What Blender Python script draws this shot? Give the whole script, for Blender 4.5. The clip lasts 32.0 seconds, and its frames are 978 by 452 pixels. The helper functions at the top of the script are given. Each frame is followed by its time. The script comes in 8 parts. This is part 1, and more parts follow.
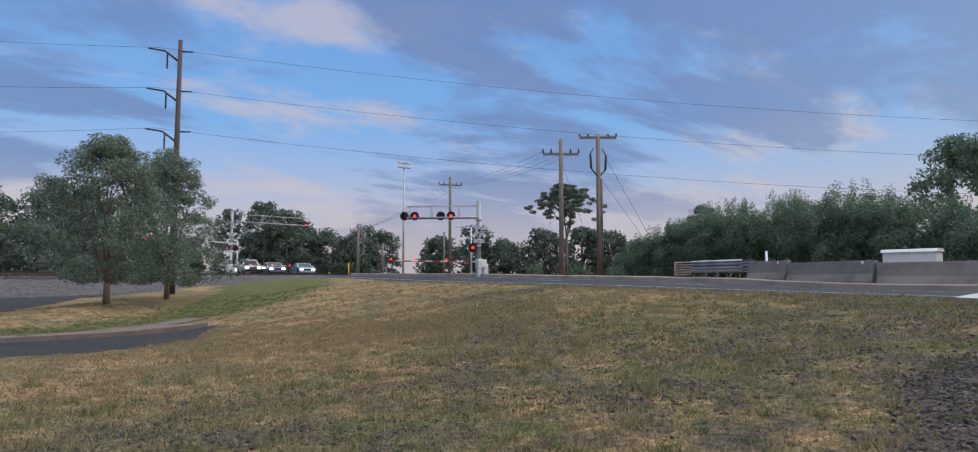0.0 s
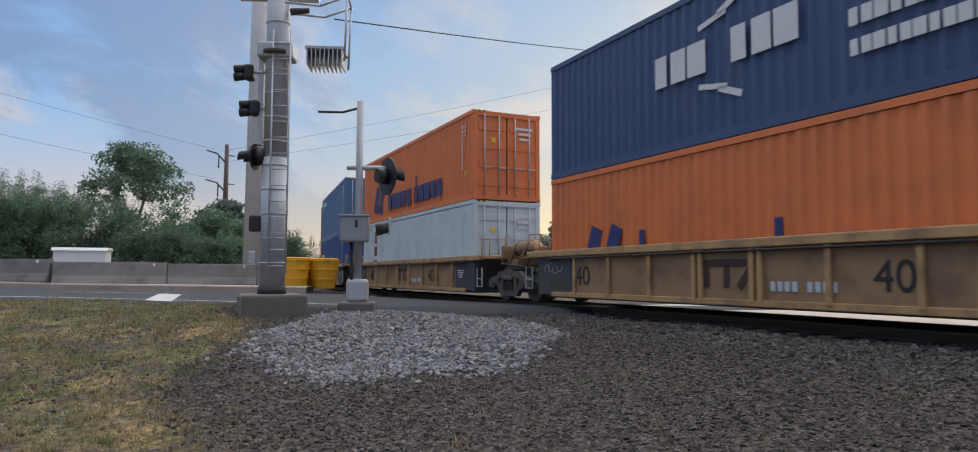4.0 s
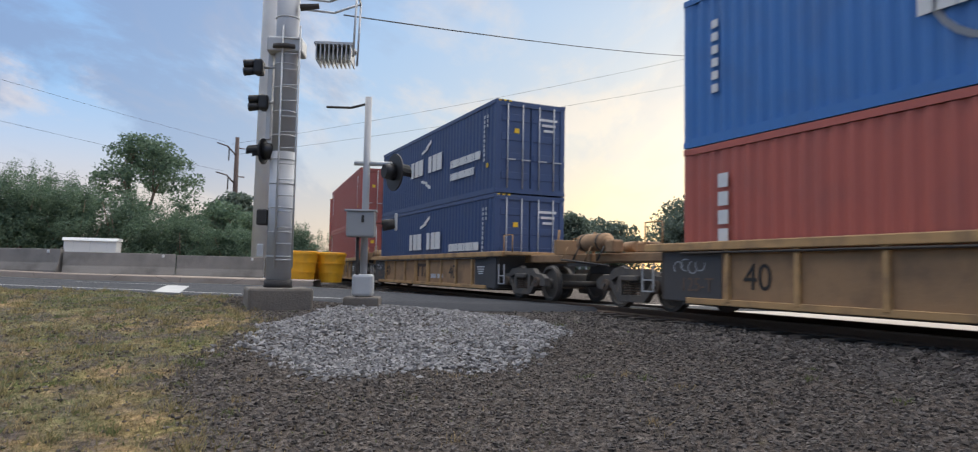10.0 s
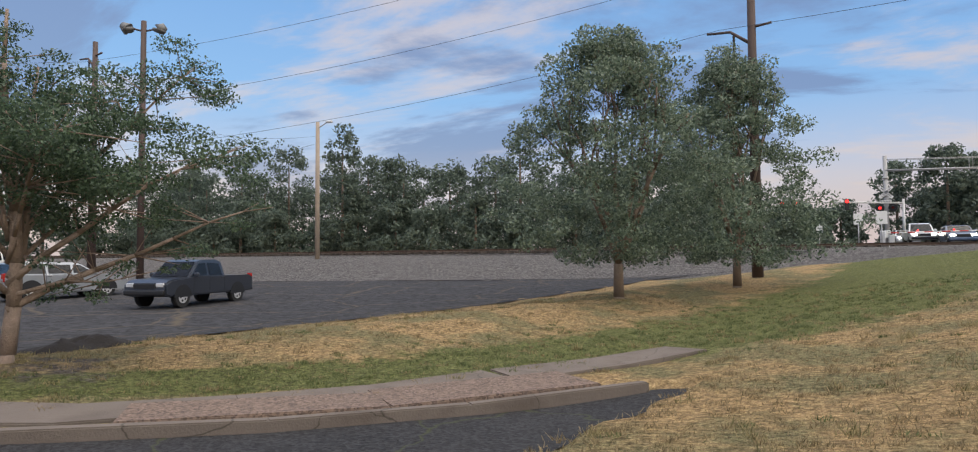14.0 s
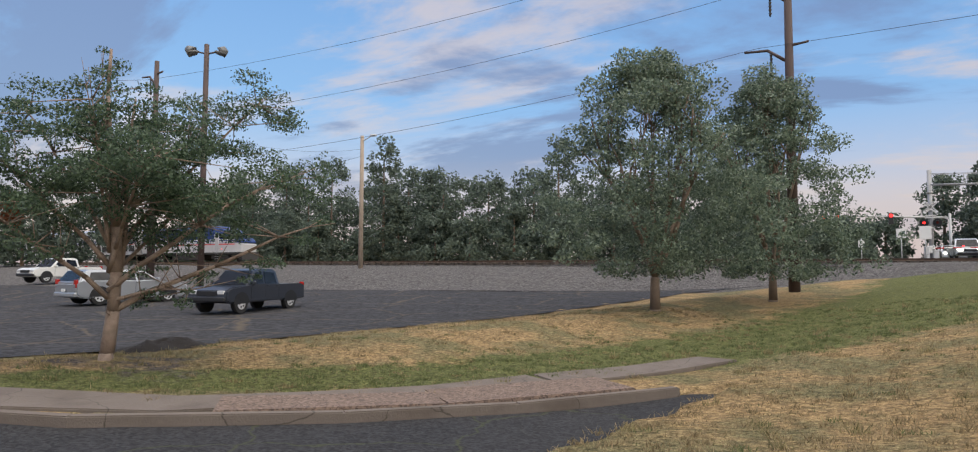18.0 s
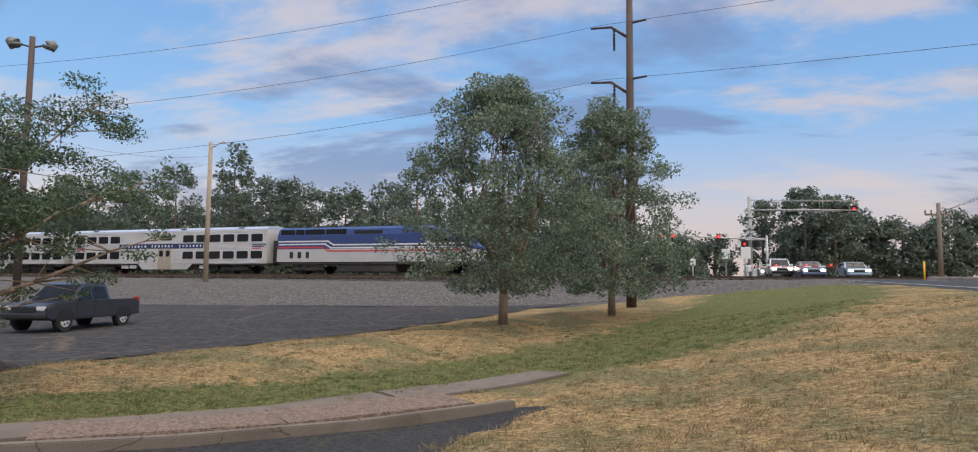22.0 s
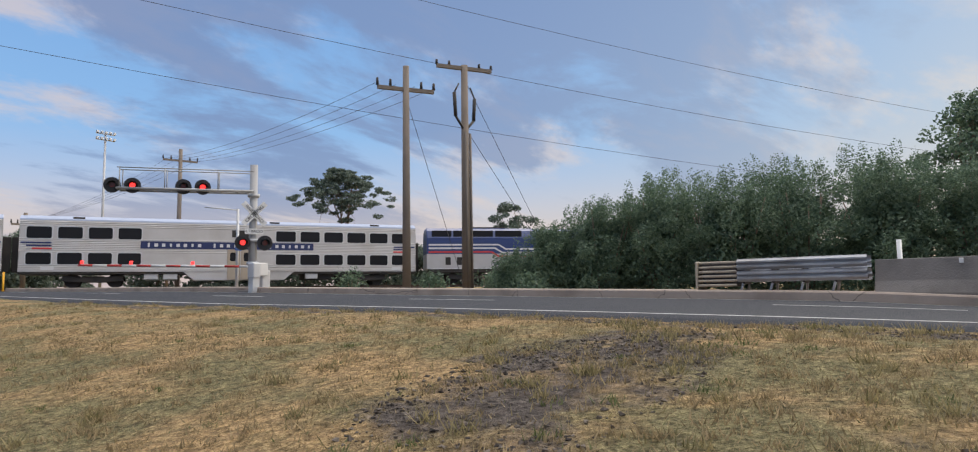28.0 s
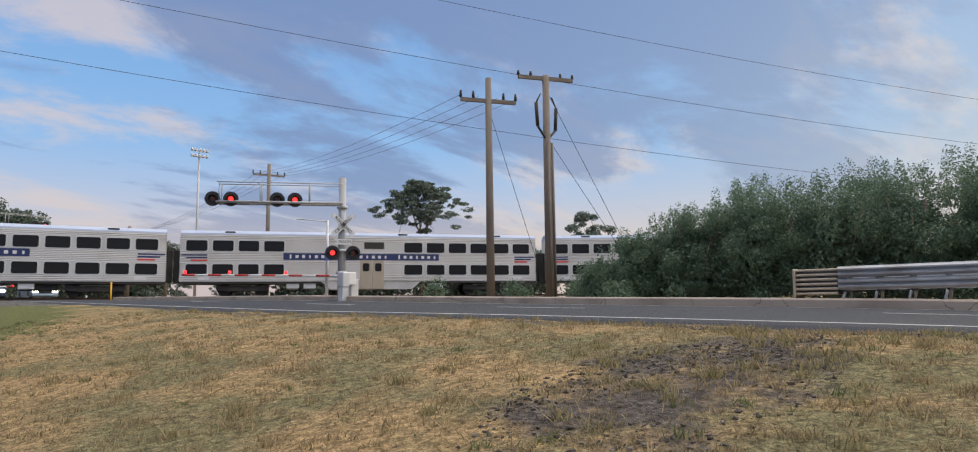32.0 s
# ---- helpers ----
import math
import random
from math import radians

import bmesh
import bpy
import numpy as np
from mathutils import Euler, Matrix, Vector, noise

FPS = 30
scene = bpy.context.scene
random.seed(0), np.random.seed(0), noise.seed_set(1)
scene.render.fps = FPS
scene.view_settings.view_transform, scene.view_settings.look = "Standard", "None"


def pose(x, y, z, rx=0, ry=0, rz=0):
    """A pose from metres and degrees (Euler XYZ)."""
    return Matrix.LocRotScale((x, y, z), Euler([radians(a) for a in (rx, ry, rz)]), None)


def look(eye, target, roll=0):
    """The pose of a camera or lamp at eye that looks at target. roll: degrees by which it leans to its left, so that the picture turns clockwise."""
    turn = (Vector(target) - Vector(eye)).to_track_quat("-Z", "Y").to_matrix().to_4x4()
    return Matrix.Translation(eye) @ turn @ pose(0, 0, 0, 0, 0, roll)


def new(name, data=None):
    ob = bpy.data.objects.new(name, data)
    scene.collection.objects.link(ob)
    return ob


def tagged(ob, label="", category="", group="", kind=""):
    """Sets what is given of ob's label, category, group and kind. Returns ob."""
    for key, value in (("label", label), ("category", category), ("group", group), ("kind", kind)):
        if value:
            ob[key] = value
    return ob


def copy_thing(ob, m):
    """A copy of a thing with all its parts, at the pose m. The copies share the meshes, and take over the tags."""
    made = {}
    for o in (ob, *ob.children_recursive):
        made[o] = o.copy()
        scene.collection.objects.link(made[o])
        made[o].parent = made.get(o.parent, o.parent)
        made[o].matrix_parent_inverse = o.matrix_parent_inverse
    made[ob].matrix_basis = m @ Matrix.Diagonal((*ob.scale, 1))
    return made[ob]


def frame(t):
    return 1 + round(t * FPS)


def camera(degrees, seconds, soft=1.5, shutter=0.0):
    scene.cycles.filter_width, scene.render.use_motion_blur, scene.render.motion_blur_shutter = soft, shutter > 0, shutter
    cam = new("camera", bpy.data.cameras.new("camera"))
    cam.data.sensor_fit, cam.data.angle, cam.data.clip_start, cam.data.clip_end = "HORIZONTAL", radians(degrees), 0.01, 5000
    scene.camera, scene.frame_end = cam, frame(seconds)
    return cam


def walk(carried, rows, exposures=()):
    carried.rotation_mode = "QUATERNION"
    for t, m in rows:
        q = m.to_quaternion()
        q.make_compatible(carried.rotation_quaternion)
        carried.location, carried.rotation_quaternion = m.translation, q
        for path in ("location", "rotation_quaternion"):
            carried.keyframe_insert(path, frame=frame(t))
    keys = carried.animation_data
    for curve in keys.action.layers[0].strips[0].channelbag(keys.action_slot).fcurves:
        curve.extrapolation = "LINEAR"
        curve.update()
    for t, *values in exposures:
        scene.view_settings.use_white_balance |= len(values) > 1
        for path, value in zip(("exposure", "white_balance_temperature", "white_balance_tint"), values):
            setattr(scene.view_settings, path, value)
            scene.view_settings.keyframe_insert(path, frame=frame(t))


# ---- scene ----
cam = camera(70, 32.0, soft=1.1, shutter=0.12)


def gaze(x, y, z, yaw, pitch, roll):
    """The camera's pose: yaw clockwise from +y and pitch upwards, in degrees."""
    a, p = radians(yaw), radians(pitch)
    return look((x, y, z), (x + math.sin(a) * math.cos(p), y + math.cos(a) * math.cos(p), z + math.sin(p)), roll)


walk(cam, [
    (0.0, gaze(-6.367, -17.176, 1.70, 30.632, 4.793, -0.006)),
    (0.6, gaze(-6.665, -17.708, 1.70, 35.675, 5.111, -0.369)),
    (1.0, gaze(-7.5, -16.6, 1.75, 41.04, 5.45, -0.7)),
    (1.2, gaze(-7.1, -16.2, 1.80, 47.113, 5.287, -0.6)),
    (1.5, gaze(-7.149, -16.085, 1.923, 64.711, 4.903, -0.551)),
    (2.0, gaze(-7.166, -16.344, 1.997, 82.847, 4.582, 0.103)),
    (2.5, gaze(-7.146, -16.337, 2.001, 86.326, 4.361, -0.035)),
    (3.0, gaze(-7.132, -16.320, 2.000, 89.780, 4.139, -0.093)),
    (3.5, gaze(-7.117, -16.297, 1.992, 92.942, 4.124, -0.012)),
    (5.5, gaze(-7.111, -16.268, 1.992, 95.009, 4.099, 0.321)),
    (6.0, gaze(-7.101, -16.262, 1.993, 95.731, 4.026, 0.414)),
    (6.5, gaze(-7.101, -16.258, 1.990, 97.030, 4.021, 0.377)),
    (7.0, gaze(-7.099, -16.258, 1.996, 97.730, 4.270, 0.340)),
    (7.5, gaze(-7.106, -16.264, 1.994, 97.132, 4.695, 0.298)),
    (8.0, gaze(-7.160, -16.312, 2.006, 95.158, 4.946, 0.193)),
    (8.5, gaze(-7.178, -16.317, 2.008, 94.320, 5.045, 0.514)),
    (9.0, gaze(-7.173, -16.305, 2.006, 95.466, 5.025, 0.683)),
    (9.5, gaze(-7.168, -16.301, 2.004, 96.097, 4.683, 0.924)),
    (10.0, gaze(-7.171, -16.338, 2.012, 93.349, 3.784, 1.089)),
    (10.6, gaze(-7.218, -16.275, 1.85, 66.595, 2.784, -0.266)),
    (11.0, gaze(-7.457, -16.448, 1.78, 48.033, 3.194, -0.890)),
    (11.2, gaze(-7.5, -17.6, 1.75, 38.476, 3.224, -0.7)),
    (12.0, gaze(-2.385, -9.045, 1.90, 12.943, 3.170, 0.582)),
    (12.5, gaze(-0.464, -0.814, 2.082, -7.359, 2.477, 0.971)),
    (13.0, gaze(-0.655, -0.197, 2.002, -15.898, 2.168, 0.118)),
    (13.5, gaze(-0.780, -0.046, 1.971, -19.137, 2.159, -0.379)),
    (14.0, gaze(-0.821, 0.110, 1.942, -21.607, 2.682, -0.436)),
    (17.0, gaze(-0.552, -0.903, 2.002, -24.393, 3.642, 0.233)),
    (17.5, gaze(-0.562, -0.900, 2.007, -24.511, 3.480, 0.127)),
    (18.0, gaze(-0.553, -0.902, 2.004, -24.665, 3.524, 0.179)),
    (18.5, gaze(-0.574, -0.910, 2.006, -24.607, 3.629, 0.383)),
    (19.0, gaze(-0.584, -0.913, 2.003, -24.354, 3.847, 0.503)),
    (19.5, gaze(-0.580, -0.902, 1.997, -24.491, 3.866, 0.740)),
    (20.0, gaze(-0.549, -0.893, 2.003, -24.658, 3.934, 1.069)),
    (20.5, gaze(-0.525, -0.894, 2.011, -24.080, 4.122, 1.183)),
    (21.0, gaze(-0.484, -0.920, 2.013, -22.615, 4.465, 1.138)),
    (21.5, gaze(-0.372, -0.919, 2.026, -18.431, 4.764, 0.837)),
    (22.0, gaze(-0.255, -1.162, 2.088, -13.152, 4.708, 0.538)),
    (22.5, gaze(-0.188, -1.459, 2.113, -7.844, 4.496, 0.273)),
    (23.0, gaze(-0.033, -1.691, 2.114, -2.703, 4.368, 0.002)),
    (23.5, gaze(-0.188, -1.608, 2.188, 2.792, 4.102, 0.478)),
    (24.0, gaze(-0.380, -0.904, 2.092, 8.930, 4.445, 0.356)),
    (24.5, gaze(-0.466, -1.023, 2.095, 14.432, 4.598, 0.525)),
    (25.0, gaze(-0.672, -1.095, 2.086, 19.834, 4.735, 0.905)),
    (25.5, gaze(-0.798, -0.675, 1.981, 25.826, 4.903, 0.411)),
    (27.5, gaze(0.016, -0.776, 1.996, 47.871, 5.698, -0.177)),
    (28.0, gaze(0.482, -0.616, 2.036, 53.021, 5.499, -0.876)),
    (28.5, gaze(0.698, -0.566, 2.052, 55.947, 5.002, -1.155)),
    (29.0, gaze(0.513, -0.486, 2.044, 54.709, 4.748, -0.796)),
    (29.5, gaze(0.256, -0.462, 2.029, 51.871, 4.566, -0.355)),
    (30.0, gaze(-0.087, -0.486, 2.008, 48.854, 4.820, -0.048)),
    (30.5, gaze(-0.025, -0.386, 1.986, 46.142, 5.240, 0.068)),
    (31.0, gaze(-0.046, -0.390, 1.979, 45.238, 5.534, -0.157)),
    (31.5, gaze(0.016, -0.382, 1.974, 45.548, 5.806, -0.352)),
    (32.0, gaze(0.104, -0.410, 1.983, 47.063, 6.428, -0.729)),
], exposures=[(0, 0.18, 6250, 10), (1.2, 0.28, 6300, 10), (2.0, 0.30, 6400, 9), (3.0, 0.28, 6600, 8), (3.5, 0.30, 6600, 7), (6.0, 0.46, 6750, 7), (7.0, 0.56, 6750, 7), (8.0, 0.20, 6750, 7), (9.0, 0.36, 6750, 7), (10.0, 0.56, 6750, 7), (11.2, 0.44, 6850, 6), (12.0, 0.62, 7000, 7), (12.8, 0.40, 7000, 9), (32.0, 0.40, 7050, 9)])

# ---- light ----
world = bpy.data.worlds.new("dusk_sky")
scene.world = world
world.use_nodes = True
SUN_AZ, SUN_EL = 118.0, 68.0


def sky_nodes():
    nt = world.node_tree
    nt.nodes.clear()
    N, L = nt.nodes.new, nt.links.new

    def math_node(op, a, b=None):
        m = N("ShaderNodeMath")
        m.operation = op
        for i, v in enumerate((a, b)):
            if v is None:
                continue
            if isinstance(v, (int, float)):
                m.inputs[i].default_value = v
            else:
                L(v, m.inputs[i])
        return m.outputs[0]

    def mix(fac, a, b):
        m = N("ShaderNodeMix")
        m.data_type = "RGBA"
        if isinstance(fac, (int, float)):
            m.inputs[0].default_value = fac
        else:
            L(fac, m.inputs[0])
        for i, v in ((6, a), (7, b)):
            if isinstance(v, tuple):
                m.inputs[i].default_value = (*v, 1)
            else:
                L(v, m.inputs[i])
        return m.outputs[2]

    def ramp(fac, stops):
        r = N("ShaderNodeValToRGB")
        e = r.color_ramp.elements
        for i, (p, c) in enumerate(stops):
            el = e[i] if i < 2 else e.new(p)
            el.position, el.color = p, (*c, 1)
        L(fac, r.inputs[0])
        return r.outputs[0]

    tc = N("ShaderNodeTexCoord")
    sep = N("ShaderNodeSeparateXYZ")
    L(tc.outputs["Generated"], sep.inputs[0])
    x, y, z = sep.outputs
    up = math_node("MAXIMUM", z, 0.0)
    # glow towards the hidden sun
    gx, gy = math.sin(radians(SUN_AZ + 4)), math.cos(radians(SUN_AZ + 4))
    side = math_node("ADD", math_node("MULTIPLY", x, gx), math_node("MULTIPLY", y, gy))
    west = math_node("MULTIPLY", math_node("POWER", math_node("MAXIMUM", math_node("ADD", math_node("MULTIPLY", side, 0.5), 0.5), 0.0), 6.0), 1.0)
    base = ramp(up, [(0.0, (0.60, 0.50, 0.56)), (0.10, (0.50, 0.54, 0.72)), (0.22, (0.225, 0.46, 0.86)), (0.45, (0.14, 0.34, 0.76)), (1.0, (0.16, 0.29, 0.60))])
    glow = ramp(up, [(0.0, (0.50, 0.44, 0.375)), (0.15, (0.49, 0.468, 0.44)), (0.35, (0.46, 0.54, 0.64)), (0.7, (0.30, 0.41, 0.60)), (1.0, (0.20, 0.32, 0.58))])
    clear = mix(west, base, glow)
    # clouds on a flat layer overhead
    den = math_node("ADD", up, 0.20)
    comb = N("ShaderNodeCombineXYZ")
    L(math_node("DIVIDE", x, den), comb.inputs[0])
    L(math_node("DIVIDE", y, den), comb.inputs[1])
    mp = N("ShaderNodeMapping")
    mp.inputs["Rotation"].default_value = (0, 0, radians(24))
    mp.inputs["Scale"].default_value = (0.75, 1.45, 1)
    mp.inputs["Location"].default_value = (3.1, 1.7, 0)
    L(comb.outputs[0], mp.inputs[0])

    def cloud(scale, detail, rough, lo, hi, offset):
        n = N("ShaderNodeTexNoise")
        n.inputs["Scale"].default_value, n.inputs["Detail"].default_value = scale, detail
        n.inputs["Roughness"].default_value, n.inputs["Distortion"].default_value = rough, 0.35
        m2 = N("ShaderNodeMapping")
        m2.inputs["Location"].default_value = offset
        L(mp.outputs[0], m2.inputs[0])
        L(m2.outputs[0], n.inputs["Vector"])
        mr = N("ShaderNodeMapRange")
        mr.interpolation_type = "SMOOTHSTEP"
        mr.inputs[1].default_value, mr.inputs[2].default_value = lo, hi
        L(n.outputs[0], mr.inputs[0])
        return mr.outputs[0]

    thin = cloud(1.15, 10, 0.62, 0.47, 0.62, (0.0, 4.0, 0))
    pale = mix(west, (0.62, 0.56, 0.62), (0.62, 0.58, 0.55))
    c1 = mix(math_node("MULTIPLY", thin, 0.78), clear, pale)
    thick = cloud(0.80, 12, 0.60, 0.47, 0.555, (7.3, 1.0, 0))
    grey = mix(west, (0.165, 0.255, 0.51), (0.39, 0.455, 0.56))
    c2 = mix(math_node("MULTIPLY", thick, math_node("SUBTRACT", 0.88, math_node("MULTIPLY", west, 0.45))), c1, grey)
    # the clear low band near the horizon
    low = N("ShaderNodeMapRange")
    low.interpolation_type = "SMOOTHSTEP"
    low.inputs[1].default_value, low.inputs[2].default_value = 0.03, 0.17
    low.inputs[3].default_value, low.inputs[4].default_value = 0.85, 0.0
    L(up, low.inputs[0])
    band = mix(west, (0.58, 0.50, 0.55), (0.50, 0.437, 0.36))
    c3 = mix(low.outputs[0], c2, band)
    ns = N("ShaderNodeTexSky")
    ns.sky_type, ns.sun_disc = "NISHITA", False
    ns.sun_elevation, ns.sun_rotation = radians(8), radians(SUN_AZ)
    bg1, bg2, add, out = N("ShaderNodeBackground"), N("ShaderNodeBackground"), N("ShaderNodeAddShader"), N("ShaderNodeOutputWorld")
    L(ns.outputs[0], bg1.inputs[0])
    bg1.inputs[1].default_value = 0.022
    L(c3, bg2.inputs[0])
    bg2.inputs[1].default_value = 0.73
    L(bg1.outputs[0], add.inputs[0])
    L(bg2.outputs[0], add.inputs[1])
    L(add.outputs[0], out.inputs[0])


sky_nodes()
sun = new("sun", bpy.data.lights.new("sun", "SUN"))
sun.data.energy, sun.data.angle, sun.data.color = 3.35, radians(110), (1.0, 0.94, 0.87)
sun.matrix_basis = look((0, 0, 0), (-math.sin(radians(SUN_AZ)) * math.cos(radians(SUN_EL)), -math.cos(radians(SUN_AZ)) * math.cos(radians(SUN_EL)), -math.sin(radians(SUN_EL))))


# ---- materials ----
def mat(name, color, rough=0.7, metal=0.0, var=0.15, scale=3.0, bump=0.0, bscale=None, dirt=None, dirt_amount=0.35, dirt_scale=0.7, emit=0.0, rand=0.0, alpha=None, coat=0.0, crack=None, pebble=0.0):
    """Two scales of variation, fine relief and optional dirt, in metres."""
    m = bpy.data.materials.new(name)
    m.use_nodes = True
    nt = m.node_tree
    N, L = nt.nodes.new, nt.links.new
    b = nt.nodes["Principled BSDF"]
    b.inputs["Roughness"].default_value, b.inputs["Metallic"].default_value = rough, metal
    if coat:
        b.inputs["Coat Weight"].default_value = coat
    tc = N("ShaderNodeTexCoord")

    def noise_fac(s, detail=4):
        n = N("ShaderNodeTexNoise")
        n.inputs["Scale"].default_value, n.inputs["Detail"].default_value = s, detail
        L(tc.outputs["Object"], n.inputs["Vector"])
        return n.outputs[0]

    def mixc(fac, a, c, k="MIX"):
        x = N("ShaderNodeMix")
        x.data_type, x.blend_type = "RGBA", k
        if isinstance(fac, (int, float)):
            x.inputs[0].default_value = fac
        else:
            L(fac, x.inputs[0])
        for i, v in ((6, a), (7, c)):
            if isinstance(v, tuple):
                x.inputs[i].default_value = (*v, 1)
            else:
                L(v, x.inputs[i])
        return x.outputs[2]

    lo, hi = tuple(c * (1 - var) for c in color), tuple(min(1, c * (1 + var)) for c in color)
    col = mixc(noise_fac(scale), lo, hi)
    if var:
        fine = noise_fac(scale * 9, 2)
        col = mixc(0.25 * min(1, var * 4), col, mixc(fine, tuple(c * (1 - 2 * var) for c in color), tuple(min(1, c * (1 + 2 * var)) for c in color)))
    if dirt:
        mr = N("ShaderNodeMapRange")
        mr.inputs[1].default_value, mr.inputs[2].default_value, mr.inputs[4].default_value = 0.45, 0.75, dirt_amount
        L(noise_fac(dirt_scale, 6), mr.inputs[0])
        col = mixc(mr.outputs[0], col, dirt)
    if pebble:
        vo = N("ShaderNodeTexVoronoi")
        vo.inputs["Scale"].default_value = pebble
        L(tc.outputs["Object"], vo.inputs["Vector"])
        sp = N("ShaderNodeSeparateColor")
        L(vo.outputs["Color"], sp.inputs[0])
        col = mixc(0.7, col, mixc(sp.outputs[0], tuple(c * 0.35 for c in color), tuple(min(1, c * 2.0) for c in color)))
    if crack:
        # wandering cracks: size of the pieces, width, colour
        size, width, tone = crack
        wob = N("ShaderNodeTexNoise")
        wob.inputs["Scale"].default_value, wob.inputs["Detail"].default_value = 1.3, 5
        L(tc.outputs["Object"], wob.inputs["Vector"])
        sh = N("ShaderNodeVectorMath")
        sh.operation = "MULTIPLY_ADD"
        L(wob.outputs["Color"], sh.inputs[0])
        sh.inputs[1].default_value = (0.9, 0.9, 0)
        L(tc.outputs["Object"], sh.inputs[2])
        ve = N("ShaderNodeTexVoronoi")
        ve.feature = "DISTANCE_TO_EDGE"
        ve.inputs["Scale"].default_value = 1 / size
        L(sh.outputs[0], ve.inputs["Vector"])
        mc = N("ShaderNodeMapRange")
        mc.inputs[1].default_value, mc.inputs[2].default_value, mc.inputs[3].default_value, mc.inputs[4].default_value = 0.0, width / size, 0.85, 0.0
        L(ve.outputs["Distance"], mc.inputs[0])
        col = mixc(mc.outputs[0], col, tone)
    if rand:
        oi = N("ShaderNodeObjectInfo")
        hs = N("ShaderNodeHueSaturation")
        mr2 = N("ShaderNodeMapRange")
        mr2.inputs[3].default_value, mr2.inputs[4].default_value = 1 - rand, 1 + rand
        L(oi.outputs["Random"], mr2.inputs[0])
        L(mr2.outputs[0], hs.inputs["Value"])
        L(col, hs.inputs["Color"])
        col = hs.outputs[0]
    L(col, b.inputs["Base Color"])
    if bump:
        bp = N("ShaderNodeBump")
        bp.inputs["Strength"].default_value, bp.inputs["Distance"].default_value = min(1, bump), 0.02
        L(noise_fac(bscale or scale * 8, 5), bp.inputs["Height"])
        L(bp.outputs[0], b.inputs["Normal"])
    if emit:
        b.inputs["Emission Color"].default_value, b.inputs["Emission Strength"].default_value = (*color, 1), emit
    return m


def leaf_mat(name, a, c, rough=0.6):
    """Foliage whose leaves differ one by one."""
    m = bpy.data.materials.new(name)
    m.use_nodes = True
    nt = m.node_tree
    N, L = nt.nodes.new, nt.links.new
    b = nt.nodes["Principled BSDF"]
    b.inputs["Roughness"].default_value = rough
    geo = N("ShaderNodeNewGeometry")
    mx = N("ShaderNodeMix")
    mx.data_type = "RGBA"
    mx.inputs[6].default_value, mx.inputs[7].default_value = (*a, 1), (*c, 1)
    L(geo.outputs["Random Per Island"], mx.inputs[0])
    L(mx.outputs[2], b.inputs["Base Color"])
    tr = N("ShaderNodeBsdfTranslucent")
    L(mx.outputs[2], tr.inputs[0])
    ms = N("ShaderNodeMixShader")
    ms.inputs[0].default_value = 0.42
    L(b.outputs[0], ms.inputs[1])
    L(tr.outputs[0], ms.inputs[2])
    L(ms.outputs[0], nt.nodes["Material Output"].inputs[0])
    return m


STEEL = mat("galvanised_steel", (0.47, 0.48, 0.49), 0.5, 0.3, 0.12, 2.5, 0.15, dirt=(0.25, 0.22, 0.19), dirt_amount=0.3)
ALU = mat("weathered_aluminium", (0.60, 0.61, 0.62), 0.42, 0.3, 0.10, 3, 0.1, dirt=(0.33, 0.31, 0.29), dirt_amount=0.3)
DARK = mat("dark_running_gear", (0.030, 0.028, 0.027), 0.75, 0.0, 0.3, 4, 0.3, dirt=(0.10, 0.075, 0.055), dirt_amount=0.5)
BLACK = mat("black_paint", (0.015, 0.015, 0.017), 0.5, 0, 0.2, 5)
CONCRETE = mat("concrete", (0.23, 0.21, 0.19), 0.9, 0, 0.16, 1.4, 0.5, 30, dirt=(0.10, 0.09, 0.08), dirt_amount=0.8, dirt_scale=1.5, rand=0.1)
WALK = mat("old_pavement_concrete", (0.150, 0.122, 0.103), 0.92, 0, 0.18, 1.7, 0.5, 40, dirt=(0.085, 0.065, 0.052), dirt_amount=0.75, dirt_scale=1.6, crack=(1.7, 0.012, (0.04, 0.035, 0.025)))
AGGREGATE = mat("exposed_aggregate", (0.150, 0.105, 0.082), 0.9, 0, 0.3, 3, 0.9, 60, pebble=34)
ASPHALT = mat("road_asphalt", (0.034, 0.037, 0.045), 0.8, 0, 0.16, 0.8, 0.5, 90, dirt=(0.052, 0.054, 0.058), dirt_amount=0.5, dirt_scale=0.3)
OLD_ASPHALT = mat("worn_parking_asphalt", (0.036, 0.035, 0.037), 0.9, 0, 0.30, 0.5, 0.8, 22, dirt=(0.068, 0.063, 0.060), dirt_amount=0.75, dirt_scale=0.16, crack=(4.2, 0.07, (0.12, 0.095, 0.065)), pebble=7)
DRIVE_ASPHALT = mat("driveway_asphalt", (0.030, 0.030, 0.032), 0.9, 0, 0.25, 0.9, 0.6, 80, dirt=(0.06, 0.056, 0.053), dirt_amount=0.6, dirt_scale=0.5, crack=(2.2, 0.03, (0.06, 0.065, 0.035)), pebble=30)
for m_ in (ASPHALT, OLD_ASPHALT, DRIVE_ASPHALT):
    m_.node_tree.nodes["Principled BSDF"].inputs["Specular IOR Level"].default_value = 0.2
